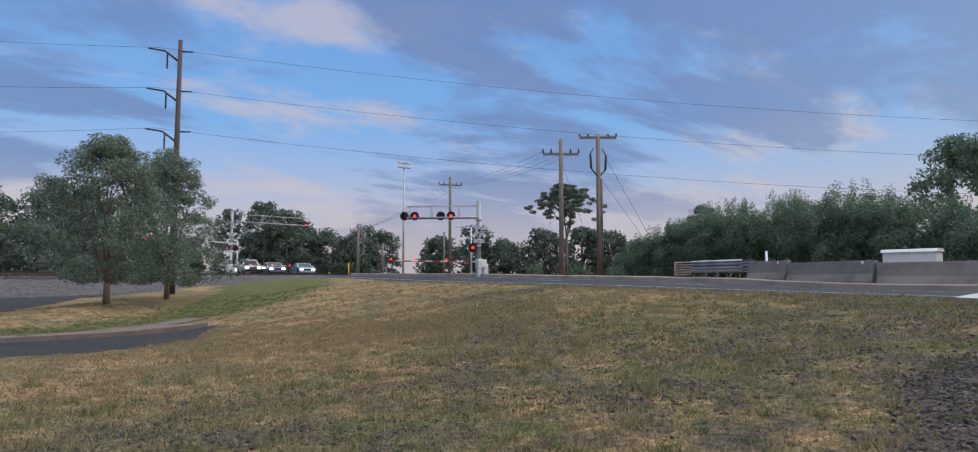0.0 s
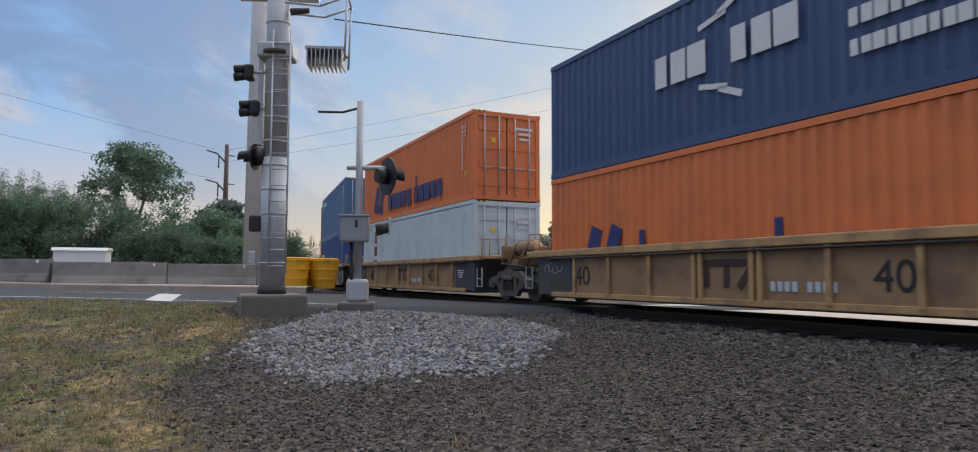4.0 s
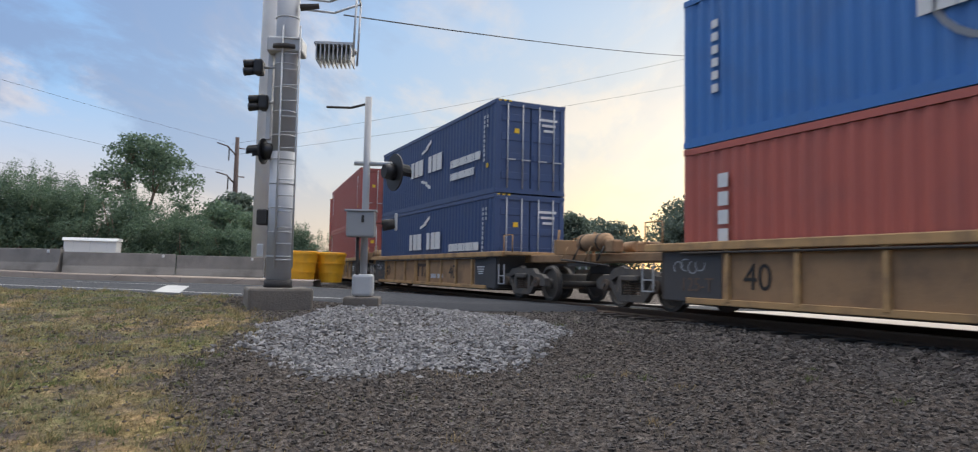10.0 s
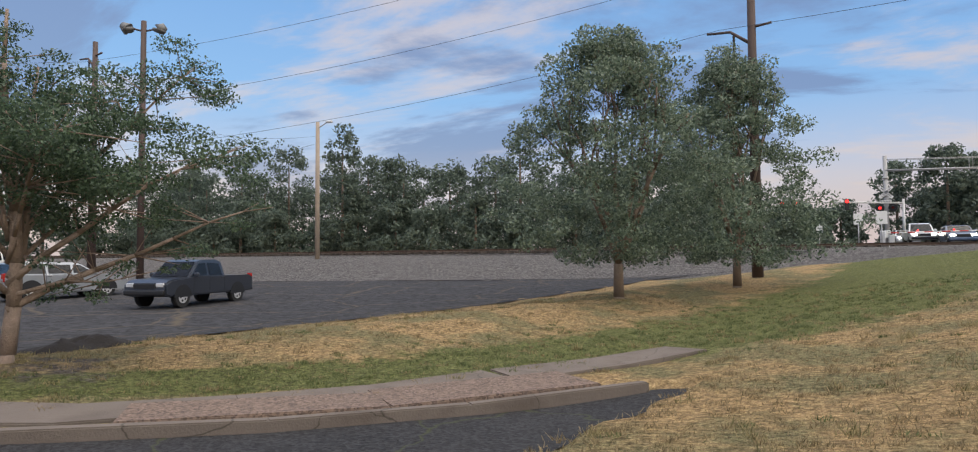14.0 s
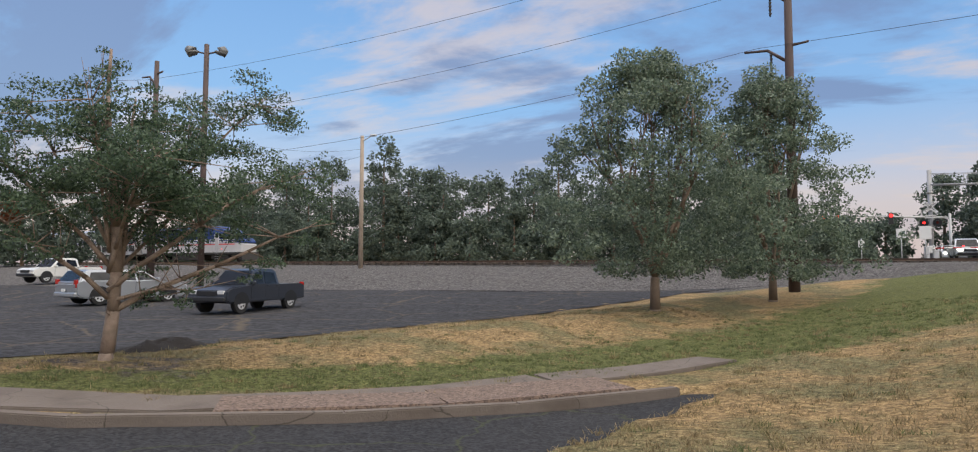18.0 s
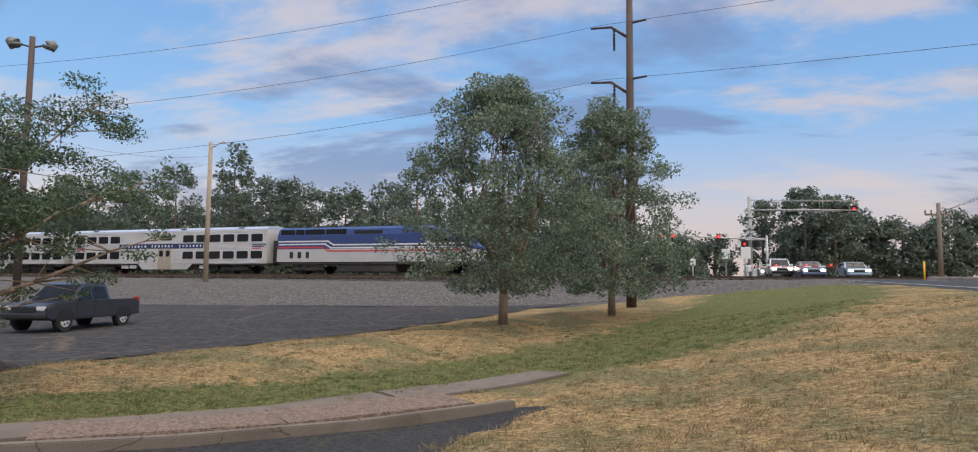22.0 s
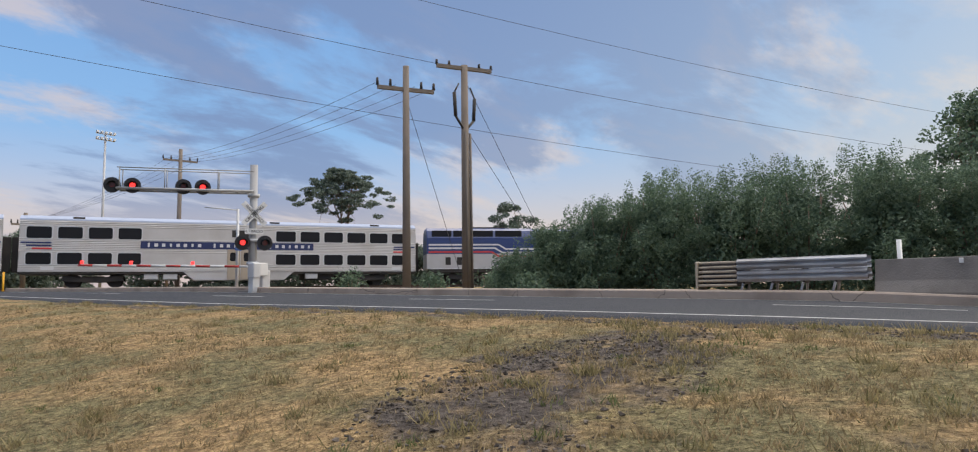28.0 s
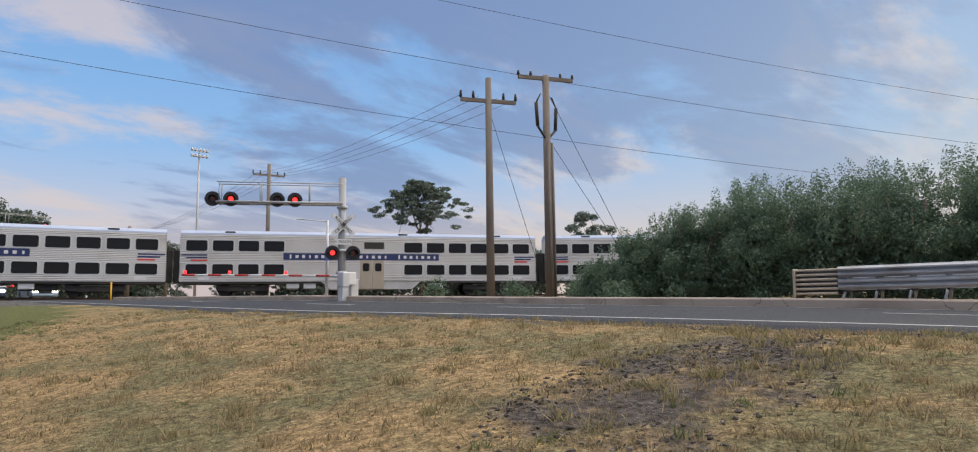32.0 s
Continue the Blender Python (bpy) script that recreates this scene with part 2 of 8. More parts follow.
KERB_STONE = mat("pale_kerb_concrete", (0.34, 0.275, 0.225), 0.9, 0, 0.16, 1.4, 0.4, 30, dirt=(0.16, 0.125, 0.10), dirt_amount=0.6, dirt_scale=1.2, crack=(2.4, 0.012, (0.06, 0.05, 0.04)))
LINE_PAINT = mat("road_line_paint", (0.44, 0.44, 0.43), 0.7, 0, 0.15, 6, 0.2, dirt=(0.25, 0.25, 0.25), dirt_amount=0.5, dirt_scale=3)
WOOD_POLE = mat("weathered_pole_wood", (0.20, 0.165, 0.135), 0.9, 0, 0.2, 3, 0.4, 30, dirt=(0.10, 0.08, 0.065))
BROWN_STEEL = mat("rust_brown_steel", (0.085, 0.058, 0.052), 0.7, 0.2, 0.2, 3, 0.2, dirt=(0.05, 0.035, 0.03))
PALE_POLE = mat("pale_pole_wood", (0.33, 0.27, 0.215), 0.9, 0, 0.15, 3, 0.3, dirt=(0.2, 0.14, 0.1))
WHITE_PAINT = mat("white_paint", (0.72, 0.72, 0.71), 0.5, 0, 0.06, 3, dirt=(0.5, 0.48, 0.45), dirt_amount=0.4)
BARK = mat("tree_bark", (0.17, 0.125, 0.095), 0.95, 0, 0.3, 6, 0.9, 30)
RAIL = mat("rail_steel", (0.11, 0.075, 0.055), 0.6, 0.4, 0.2, 6, dirt=(0.06, 0.04, 0.03))
TIE = mat("creosoted_sleeper", (0.06, 0.048, 0.04), 0.95, 0, 0.3, 5, 0.5, 30, rand=0.25)
TYRE = mat("tyre_rubber", (0.018, 0.018, 0.019), 0.85, 0, 0.15, 8)
GLASS_DARK = mat("tinted_window_glass", (0.02, 0.022, 0.026), 0.08, 0, 0.1, 1, coat=0.5)
BARREL = mat("yellow_barrel_plastic", (0.85, 0.42, 0.02), 0.5, 0, 0.1, 3, dirt=(0.35, 0.2, 0.06), dirt_amount=0.4, dirt_scale=3)
FOUNDATION = mat("dirty_foundation_concrete", (0.16, 0.14, 0.12), 0.95, 0, 0.25, 2.5, 0.6, 30, dirt=(0.07, 0.06, 0.05), dirt_amount=0.6, dirt_scale=2)
TRAIN_GLASS = mat("dark_train_window", (0.012, 0.013, 0.016), 0.25, 0, 0.1, 1)
TRAIN_GLASS.node_tree.nodes["Principled BSDF"].inputs["Specular IOR Level"].default_value = 0.25
RED_LAMP = mat("red_signal_lens_lit", (1.0, 0.035, 0.035), 0.3, 0, 0, 1, emit=1.6)
RED_DIM = mat("red_signal_lens_unlit", (0.16, 0.02, 0.015), 0.25, 0, 0, 1)
HEADLIGHT = mat("headlight_glow", (1.0, 0.93, 0.78), 0.2, 0, 0, 1, emit=14)
RED_STRIPE = mat("red_reflective", (0.5, 0.035, 0.03), 0.5, 0, 0.1, 5)
WIRE = mat("overhead_wire", (0.03, 0.03, 0.033), 0.6, 0, 0, 1)


# ---- builders ----
def bm_box(bm, cx, cy, cz, sx, sy, sz, rz=0.0, bevel=0.0):
    r = bmesh.ops.create_cube(bm, size=1.0)
    vs = r["verts"]
    bmesh.ops.scale(bm, vec=(sx, sy, sz), verts=vs)
    if bevel:
        es = list({e for v in vs for e in v.link_edges})
        vs = bmesh.ops.bevel(bm, geom=es, offset=bevel, segments=2, profile=0.5, affect="EDGES")["verts"]
    if rz:
        bmesh.ops.rotate(bm, verts=vs, cent=(0, 0, 0), matrix=Matrix.Rotation(rz, 3, "Z"))
    bmesh.ops.translate(bm, verts=vs, vec=(cx, cy, cz))
    return vs


def bm_tube(bm, a, b, ra, rb=None, n=10):
    """A capped tapered tube from a to b."""
    rb = ra if rb is None else rb
    a, b = Vector(a), Vector(b)
    q = (b - a).to_track_quat("Z", "Y")
    rings = []
    for p, r in ((a, ra), (b, rb)):
        rings.append([bm.verts.new(p + q @ Vector((r * math.cos(2 * math.pi * i / n), r * math.sin(2 * math.pi * i / n), 0))) for i in range(n)])
    for i in range(n):
        f = bm.faces.new((rings[0][i], rings[0][(i + 1) % n], rings[1][(i + 1) % n], rings[1][i]))
        f.smooth = True
    bm.faces.new(rings[0][::-1])
    bm.faces.new(rings[1])


def bm_prism(bm, pts, y0, y1):
    """A prism of the outline pts (x, z) between y0 and y1."""
    a = [bm.verts.new((x, y0, z)) for x, z in pts]
    b = [bm.verts.new((x, y1, z)) for x, z in pts]
    n = len(pts)
    for i in range(n):
        bm.faces.new((a[i], a[(i + 1) % n], b[(i + 1) % n], b[i]))
    bm.faces.new(a[::-1])
    bm.faces.new(b)


def mesh_of(name, bm, material):
    me = bpy.data.meshes.new(name)
    bmesh.ops.recalc_face_normals(bm, faces=bm.faces[:])
    bm.to_mesh(me)
    bm.free()
    me.materials.append(material)
    return me


def thing(name, m, label, category, group="", kind=""):
    ob = new(name)
    ob.empty_display_size = 0.2
    ob.matrix_basis = m
    return tagged(ob, label, category, group, kind)


def part(name, bm, material, parent, label="", m=None):
    ob = new(name, mesh_of(name, bm, material))
    if parent is not None:
        ob.parent = parent
    if m is not None:
        ob.matrix_basis = m
    if label:
        tagged(ob, label)
    return ob


def twin(ob, m, parent=None):
    """Another part on the same mesh."""
    o = new(ob.name.split(".")[0], ob.data)
    o.parent = parent or ob.parent
    o.matrix_basis = m
    return o


def BM(fn, *a, **k):
    bm = bmesh.new()
    fn(bm, *a, **k)
    return bm


def box_part(name, parent, material, cx, cy, cz, sx, sy, sz, bevel=0.0, label="", rz=0.0):
    return part(name, BM(bm_box, cx, cy, cz, sx, sy, sz, rz, bevel), material, parent, label)


def tube_part(name, parent, material, a, b, ra, rb=None, n=10, label=""):
    return part(name, BM(bm_tube, a, b, ra, rb, n), material, parent, label)


def raw_mesh(name, verts, faces, material, smooth=False):
    me = bpy.data.meshes.new(name)
    me.from_pydata([tuple(v) for v in verts], [], [tuple(int(i) for i in f) for f in faces])
    if smooth:
        me.polygons.foreach_set("use_smooth", [True] * len(me.polygons))
    me.materials.append(material)
    me.update()
    return me


# ---- the lie of the land ----
def smooth01(a):
    a = np.clip(a, 0, 1)
    return a * a * (3 - 2 * a)


A1, A2, RAD = radians(8), radians(48), 110.0


def passenger_way(s):
    """A point of the passenger line, and its heading below +x."""
    s1 = 38.0
    px, py = -45 + s1 * math.cos(A1), 63.5 - s1 * math.sin(A1)
    if s < s1:
        return -45 + s * math.cos(A1), 63.5 - s * math.sin(A1), A1
    a = A1 + (s - s1) / RAD
    if a < A2:
        return px + RAD * (math.sin(a) - math.sin(A1)), py - RAD * (math.cos(A1) - math.cos(a)), a
    qx, qy = px + RAD * (math.sin(A2) - math.sin(A1)), py - RAD * (math.cos(A1) - math.cos(A2))
    r = s - s1 - RAD * (A2 - A1)
    return qx + r * math.cos(A2), qy - r * math.sin(A2), A2


FREIGHT_O, FREIGHT_D, FREIGHT_N = (-3.832, -24.618), (0.93126, 0.36437), (0.36437, -0.93126)


def freight_way(s):
    """A point of the freight line's centre: straight past the crossing, bending away behind the crossing."""
    off = 1.24 + (0 if s < 30 else min(s - 30, 70) ** 2 / 230.0 + max(0, s - 100) * 0.6087)
    return FREIGHT_O[0] + FREIGHT_N[0] * off + FREIGHT_D[0] * s, FREIGHT_O[1] + FREIGHT_N[1] * off + FREIGHT_D[1] * s


def passenger_gap(x, y):
    cx, cy = -7.37 - RAD * math.sin(A1), 58.21 - RAD * math.cos(A1)
    arc = RAD - np.hypot(x - cx, y - cy)
    line = -((x + 45) * math.sin(A1) + (y - 63.5) * math.cos(A1))
    return np.where(x < -7.4, line, arc)


def road_z(y):
    return np.interp(y, [-60, -40, -19, -10, 0, 10, 16, 25, 45, 70, 400], [1.15, 1.18, 1.20, 1.40, 1.58, 1.73, 1.80, 2.0, 2.48, 2.7, 2.7])


def road_near(y):
    return np.interp(y, [-60, -40, -18, -14.4, 5, 15, 60, 400], [7.5, 8.6, 9.6, 7.96, 9.9, 10.2, 9.8, 9.8])


def road_far(y):
    return np.interp(y, [-60, -40, -18, 5, 15, 60, 400], [14.5, 15, 15.8, 16.3, 16.6, 16.6, 16.6])


def lot_z(y):
    return np.interp(y, [-60, -16, 0, 8, 13, 20, 31, 42, 400], [0.4, 0.4, 0.35, 0.2, 0.3, 0.4, 0.75, 1.3, 2.3])


def lot_edge(y):
    """The parking lot's edge towards the grass."""
    return np.interp(y, [-30, 0, 8, 11, 14, 19, 27, 33, 39, 60], [-24, -19, -14.8, -12.2, -10.8, -9.3, -7.4, -6.0, -2.5, 6])


def far_z(y):
    """The road's far edge, a little above its near one."""
    return np.interp(y, [-40, -19, -12, -7, -4, 0, 2, 5.5, 15, 27, 60, 400], [0.95, 1.05, 1.40, 1.46, 1.49, 1.62, 1.73, 1.81, 2.0, 2.26, 2.7, 2.7])


def land(x, y):
    xn = road_near(y)
    z = lot_z(y) + (road_z(y) - lot_z(y)) * smooth01((x - xn + 14) / 13.6)
    ridge = x - (-11.1 + 0.375 * (y - 7))
    z = z + 0.27 * np.exp(-(ridge / 2.4) ** 2) * smooth01((y + 2) / 8) * smooth01((40 - y) / 8)
    z = z + (far_z(y) - road_z(y)) * smooth01((x - road_far(y) + 0.5) / 1.5)
    d = passenger_gap(x, y)
    w = smooth01(1 - (np.abs(d) - 4) / np.where(d > 0, np.interp(x, [-60, -25, -8, 0], [31, 25, 20, 16]), 40))
    z = z + (2.5 - z) * w
    f = (x + 3.83) * 0.36437 - (y + 24.62) * 0.93126 - 1.22
    w = smooth01(1 - (np.abs(f) - 2.2) / 5.5)
    return z + (1.08 - z) * w


def h(x, y):
    return float(land(np.float64(x), np.float64(y)))


# ---- ground ----
def lot_gap(x):
    """How far the asphalt stays off the main line."""
    return np.interp(x, [-70, -45, -25, -8, 0], [38, 33, 29, 24, 18])


def cover(x, y):
    """How much of each ground cover: green grass, dirt with stones, ballast."""
    line = x - np.interp(y, [-30, 2, 6.5, 10, 14, 20, 30, 45], [-20, -13.2, -9.3, -5.5, -2.2, 1.6, 5.2, 7.0])
    green = smooth01(1.35 - np.abs(line) / np.interp(y, [0, 8, 14, 22, 30, 45], [1.0, 1.35, 3.0, 4.8, 4.6, 3.0]))
    green = np.maximum(green, 0.78 * smooth01((x - 3.0) / 3) * smooth01((-7.5 - y) / 2) * smooth01((y + 12.5) / 1.5))
    green = np.maximum(green, 0.62 * smooth01((y + 13.5) / 2) * smooth01((-9 - y) / 3) * smooth01((x + 4) / 3))
    dirt = smooth01((-12.4 - y + 0.25 * (x - 2) + 0.45 * np.sin(0.9 * x + 1)) / 1.9) * smooth01((x + 6.5 + 0.9 * np.sin(0.8 * y)) / 5)
    # worn stony track across the grass bank
    px = np.interp(y, [-12, -8, -4, -1.5, 1, 2.5, 4], [-2.8, -0.8, 1.7, 3.2, 4.8, 6.2, 8.4])
    band = smooth01(1.25 - np.abs(x - px) / np.interp(y, [-10, 0, 4], [2.6, 2.3, 1.9])) * smooth01((0.8 - y) / 1.6) * smooth01((y + 13) / 3)
    spot = smooth01(1.3 - np.hypot((x - 5.7) / 3.9, (y - 2.5 - 0.12 * (x - 5.9)) / 1.5))
    dirt = np.maximum(dirt, np.maximum(0.50 * band, 0.64 * spot))
    # thin dark turf towards the railway
    thin = smooth01((x - px + 1.0) / 3.0) * smooth01((-4.0 - y) / 3.0)
    dirt = np.maximum(dirt, 0.34 * thin)
    green = np.maximum(green, 0.46 * thin)
    worn = smooth01((-5.0 - y) / 4.0) * smooth01((x + 14) / 6)
    dirt = np.maximum(dirt, 0.40 * worn)
    green = np.maximum(green, 0.40 * worn)
    rough = smooth01((-8.5 - y + 0.35 * (x + 1)) / 3.0) * smooth01((x + 6) / 4)
    dirt = np.maximum(dirt, 0.46 * rough)
    # bare dirt ring round the elm, also darkening for the shade beneath it
    dirt = np.maximum(dirt, 0.5 * smooth01(1.5 - np.hypot((x + 11.1) / 2.2, (y - 7.0) / 1.3)))
    verge = smooth01(1.2 - np.abs(x - road_near(y) + 0.7) / 0.7) * smooth01((30 - y) / 10)
    dirt = np.maximum(dirt, 0.6 * verge)
    d = passenger_gap(x, y)
    ballast = np.maximum(smooth01(1 - (d - lot_gap(x) - 1.0) / 1.5) * smooth01((d + 6) / 2), 0)
    ballast = np.where(x > 17.5, smooth01(1 - (np.abs(d) - 4) / 1.0), ballast)
    f = (x + 3.83) * 0.36437 - (y + 24.62) * 0.93126 - 1.22
    ballast = np.maximum(ballast, smooth01(1 - (np.abs(f) - 3.0) / 1.5) * 0.6)
    return green, dirt, ballast


def ground_material():
    m = bpy.data.materials.new("mown_dry_grass_and_gravel")
    m.use_nodes = True
    nt = m.node_tree
    N, L = nt.nodes.new, nt.links.new
    b = nt.nodes["Principled BSDF"]
    b.inputs["Roughness"].default_value = 0.95
    b.inputs["Specular IOR Level"].default_value = 0.15
    tc = N("ShaderNodeTexCoord")

    def noise_fac(s, detail=5, rough=0.6, stretch=None):
        n = N("ShaderNodeTexNoise")
        n.inputs["Scale"].default_value, n.inputs["Detail"].default_value, n.inputs["Roughness"].default_value = s, detail, rough
        if stretch:
            mp = N("ShaderNodeMapping")
            mp.inputs["Scale"].default_value = stretch
            L(tc.outputs["Object"], mp.inputs[0])
            L(mp.outputs[0], n.inputs["Vector"])
        else:
            L(tc.outputs["Object"], n.inputs["Vector"])
        return n.outputs[0]

    def mixc(fac, a, c):
        x = N("ShaderNodeMix")
        x.data_type = "RGBA"
        L(fac, x.inputs[0])
        for i, v in ((6, a), (7, c)):
            if isinstance(v, tuple):
                x.inputs[i].default_value = (*v, 1)
            else:
                L(v, x.inputs[i])
        return x.outputs[2]

    def rng(v, lo, hi):
        r = N("ShaderNodeMapRange")
        r.interpolation_type = "SMOOTHSTEP"
        r.inputs[1].default_value, r.inputs[2].default_value = lo, hi
        L(v, r.inputs[0])
        return r.outputs[0]

    def mask(name, s, amount=0.5):
        at = N("ShaderNodeAttribute")
        at.attribute_name = name
        n = N("ShaderNodeMath")
        n.operation = "MULTIPLY_ADD"
        L(noise_fac(s, 6), n.inputs[0])
        n.inputs[1].default_value = amount * 2
        n.inputs[2].default_value = -amount
        a = N("ShaderNodeMath")
        L(at.outputs["Fac"], a.inputs[0])
        L(n.outputs[0], a.inputs[1])
        return rng(a.outputs[0], 0.3, 0.7)

    fine, mid, big = noise_fac(38, 4, 0.7), noise_fac(5.0), noise_fac(0.55)
    dry = mixc(rng(fine, 0.3, 0.7), (0.205, 0.132, 0.060), (0.47, 0.328, 0.170))
    dry = mixc(rng(mid, 0.45, 0.75), dry, (0.31, 0.212, 0.112))
    olive = mixc(rng(fine, 0.3, 0.7), (0.088, 0.081, 0.038), (0.28, 0.238, 0.125))
    grass = mixc(rng(big, 0.42, 0.60), dry, olive)
    green = mixc(rng(fine, 0.3, 0.7), (0.062, 0.074, 0.026), (0.185, 0.188, 0.070))
    grass = mixc(mask("green", 1.3, 0.75), grass, green)
    vor = N("ShaderNodeTexVoronoi")
    vor.inputs["Scale"].default_value = 26
    L(tc.outputs["Object"], vor.inputs["Vector"])
    sepc = N("ShaderNodeSeparateColor")
    L(vor.outputs["Color"], sepc.inputs[0])
    stones = mixc(sepc.outputs[0], (0.050, 0.041, 0.036), (0.160, 0.137, 0.121))
    dirt = mixc(rng(mid, 0.35, 0.7), stones, mixc(fine, (0.055, 0.044, 0.038), (0.130, 0.106, 0.090)))
    col = mixc(mask("dirt", 1.6, 0.8), grass, dirt)
    vor2 = N("ShaderNodeTexVoronoi")
    vor2.inputs["Scale"].default_value = 9
    L(tc.outputs["Object"], vor2.inputs["Vector"])
    sep2 = N("ShaderNodeSeparateColor")
    L(vor2.outputs["Color"], sep2.inputs[0])
    bal = mixc(sep2.outputs[1], (0.050, 0.046, 0.044), (0.185, 0.172, 0.165))
    col = mixc(mask("ballast", 0.5, 0.3), col, bal)
    # tuft noise also paints shade into the colour, darker in hollows between tufts
    tuft = noise_fac(11, 3, 0.65)
    hv = N("ShaderNodeHueSaturation")
    mv = N("ShaderNodeMapRange")
    mv.inputs[1].default_value, mv.inputs[2].default_value, mv.inputs[3].default_value, mv.inputs[4].default_value = 0.32, 0.68, 0.42, 1.55
    L(tuft, mv.inputs[0])
    L(mv.outputs[0], hv.inputs["Value"])
    L(col, hv.inputs["Color"])
    L(hv.outputs[0], b.inputs["Base Color"])
    bp = N("ShaderNodeBump")
    bp.inputs["Strength"].default_value, bp.inputs["Distance"].default_value = 1.0, 0.04
    L(fine, bp.inputs["Height"])
    bp2 = N("ShaderNodeBump")
    bp2.inputs["Strength"].default_value, bp2.inputs["Distance"].default_value = 0.9, 0.06
    L(tuft, bp2.inputs["Height"])
    L(bp.outputs[0], bp2.inputs["Normal"])
    L(bp2.outputs[0], b.inputs["Normal"])
    return m


GROUND = ground_material()


def drive_edge(y):
    """The driveway's edge towards the grass bank."""
    return np.interp(y, [-5, -3.5, -2, 0, 2, 5.8, 7.5, 9.1], [-16, -11, -7.4, -4.8, -3.6, -2.75, -2.3, -1.75])


def drive_mask(x, y):
    """Inside the driveway (below its kerb line)."""
    kerb = np.interp(x, [-30, -8.1, -5.5, -2.6, -1.9], [1.0, 4.25, 5.9, 8.9, 9.2])
    return (y < kerb) & (x < drive_edge(y)) & (x > -40) & (y > -4.9)


def build_ground():
    def axis(lo, hi):
        a = [lo]
        step = 0.5
        while a[-1] > -1500:
            a.append(a[-1] - step)
            step *= 1.12
        c = [hi]
        step = 0.5
        while c[-1] < 1500:
            c.append(c[-1] + step)
            step *= 1.12
        return np.array(sorted(set(np.round(np.concatenate([a, np.arange(lo, hi, 0.4), c]), 3))))
    xs, ys = axis(-28, 26), axis(-32, 46)
    X, Y = np.meshgrid(xs, ys)
    Z = land(X, Y)
    Z = Z + 0.035 * np.sin(X * 1.3 + Y * 0.7) * np.sin(Y * 1.1 - X * 0.5) * (np.hypot(X, Y) < 60)
    inside = (X > road_near(Y) + 0.25) & (X < road_far(Y) + 1.0) & (Y > -45) & (Y < 300)
    Z = np.where(inside, Z - 0.25, Z)
    lot = (X < lot_edge(Y) - 0.5) & (passenger_gap(X, Y) > lot_gap(X) + 0.8) & (Y > -20) & (X > -90)
    Z = np.where(lot | drive_mask(X, Y - 0.25), Z - 0.2, Z)
    n, m = len(xs), len(ys)
    idx = np.arange(n * m).reshape(m, n)
    faces = np.stack([idx[:-1, :-1], idx[:-1, 1:], idx[1:, 1:], idx[1:, :-1]], -1).reshape(-1, 4)
    me = raw_mesh("ground", np.stack([X, Y, Z], -1).reshape(-1, 3), faces, GROUND, True)
    for name, a in zip(("green", "dirt", "ballast"), cover(X, Y)):
        me.attributes.new(name, "FLOAT", "POINT").data.foreach_set("value", a.ravel().astype(np.float32))
    return tagged(new("ground", me), "mown dry grass bank with bare gravel and ballast", "ground", kind="structure")


build_ground()


def sheet(name, material, xy, label, category, lift=0.0, kind="structure", z=None, parent=None):
    """A paved sheet from rows of points across it."""
    rows = len(xy)
    cols = len(xy[0])
    vs = [(x, y, (z(x, y) if z else h(x, y)) + lift) for r in xy for x, y in r]
    fs = [(i * cols + j, i * cols + j + 1, (i + 1) * cols + j + 1, (i + 1) * cols + j) for i in range(rows - 1) for j in range(cols - 1)]
    ob = new(name, raw_mesh(name, vs, fs, material, True))
    if parent is not None:
        ob.parent = parent
        return ob
    return tagged(ob, label, category, kind=kind)


def road_surface(x, y):
    a, b = float(road_near(y)), float(road_far(y))
    u = (x - a) / (b - a)
    u = min(max(u, 0), 1)
    a, b = float(road_z(y)), float(far_z(y))
    return a + 0.03 + (b - a) * u + 0.04 * math.sin(math.pi * u)


ROAD_Y = [-45 + 1.5 * i for i in range(110)] + [130, 150, 180, 220, 280]
sheet("road", ASPHALT, [[(float(road_near(y)) + (float(road_far(y)) - float(road_near(y))) * j / 8, y) for j in (-0.35, 0, 1, 2, 3, 4, 5, 6, 7, 8)] for y in ROAD_Y], "grey asphalt road climbing past the level crossing", "road", z=lambda x, y: road_surface(x, y) - (0.16 if x < float(road_near(y)) - 0.02 else 0))


def road_line(name, u, y0, y1, w, material, label):
    ys = [y0 + (y1 - y0) * i / max(2, int(abs(y1 - y0) / 1.5)) for i in range(max(2, int(abs(y1 - y0) / 1.5)) + 1)]
    def px(y, k):
        a, b = float(road_near(y)), float(road_far(y))
        return a + (b - a) * u + k * w / 2
    return sheet(name, material, [[(px(y, -1), y), (px(y, 1), y)] for y in ys], label, "road marking", z=lambda x, y: road_surface(x, y) + 0.006)


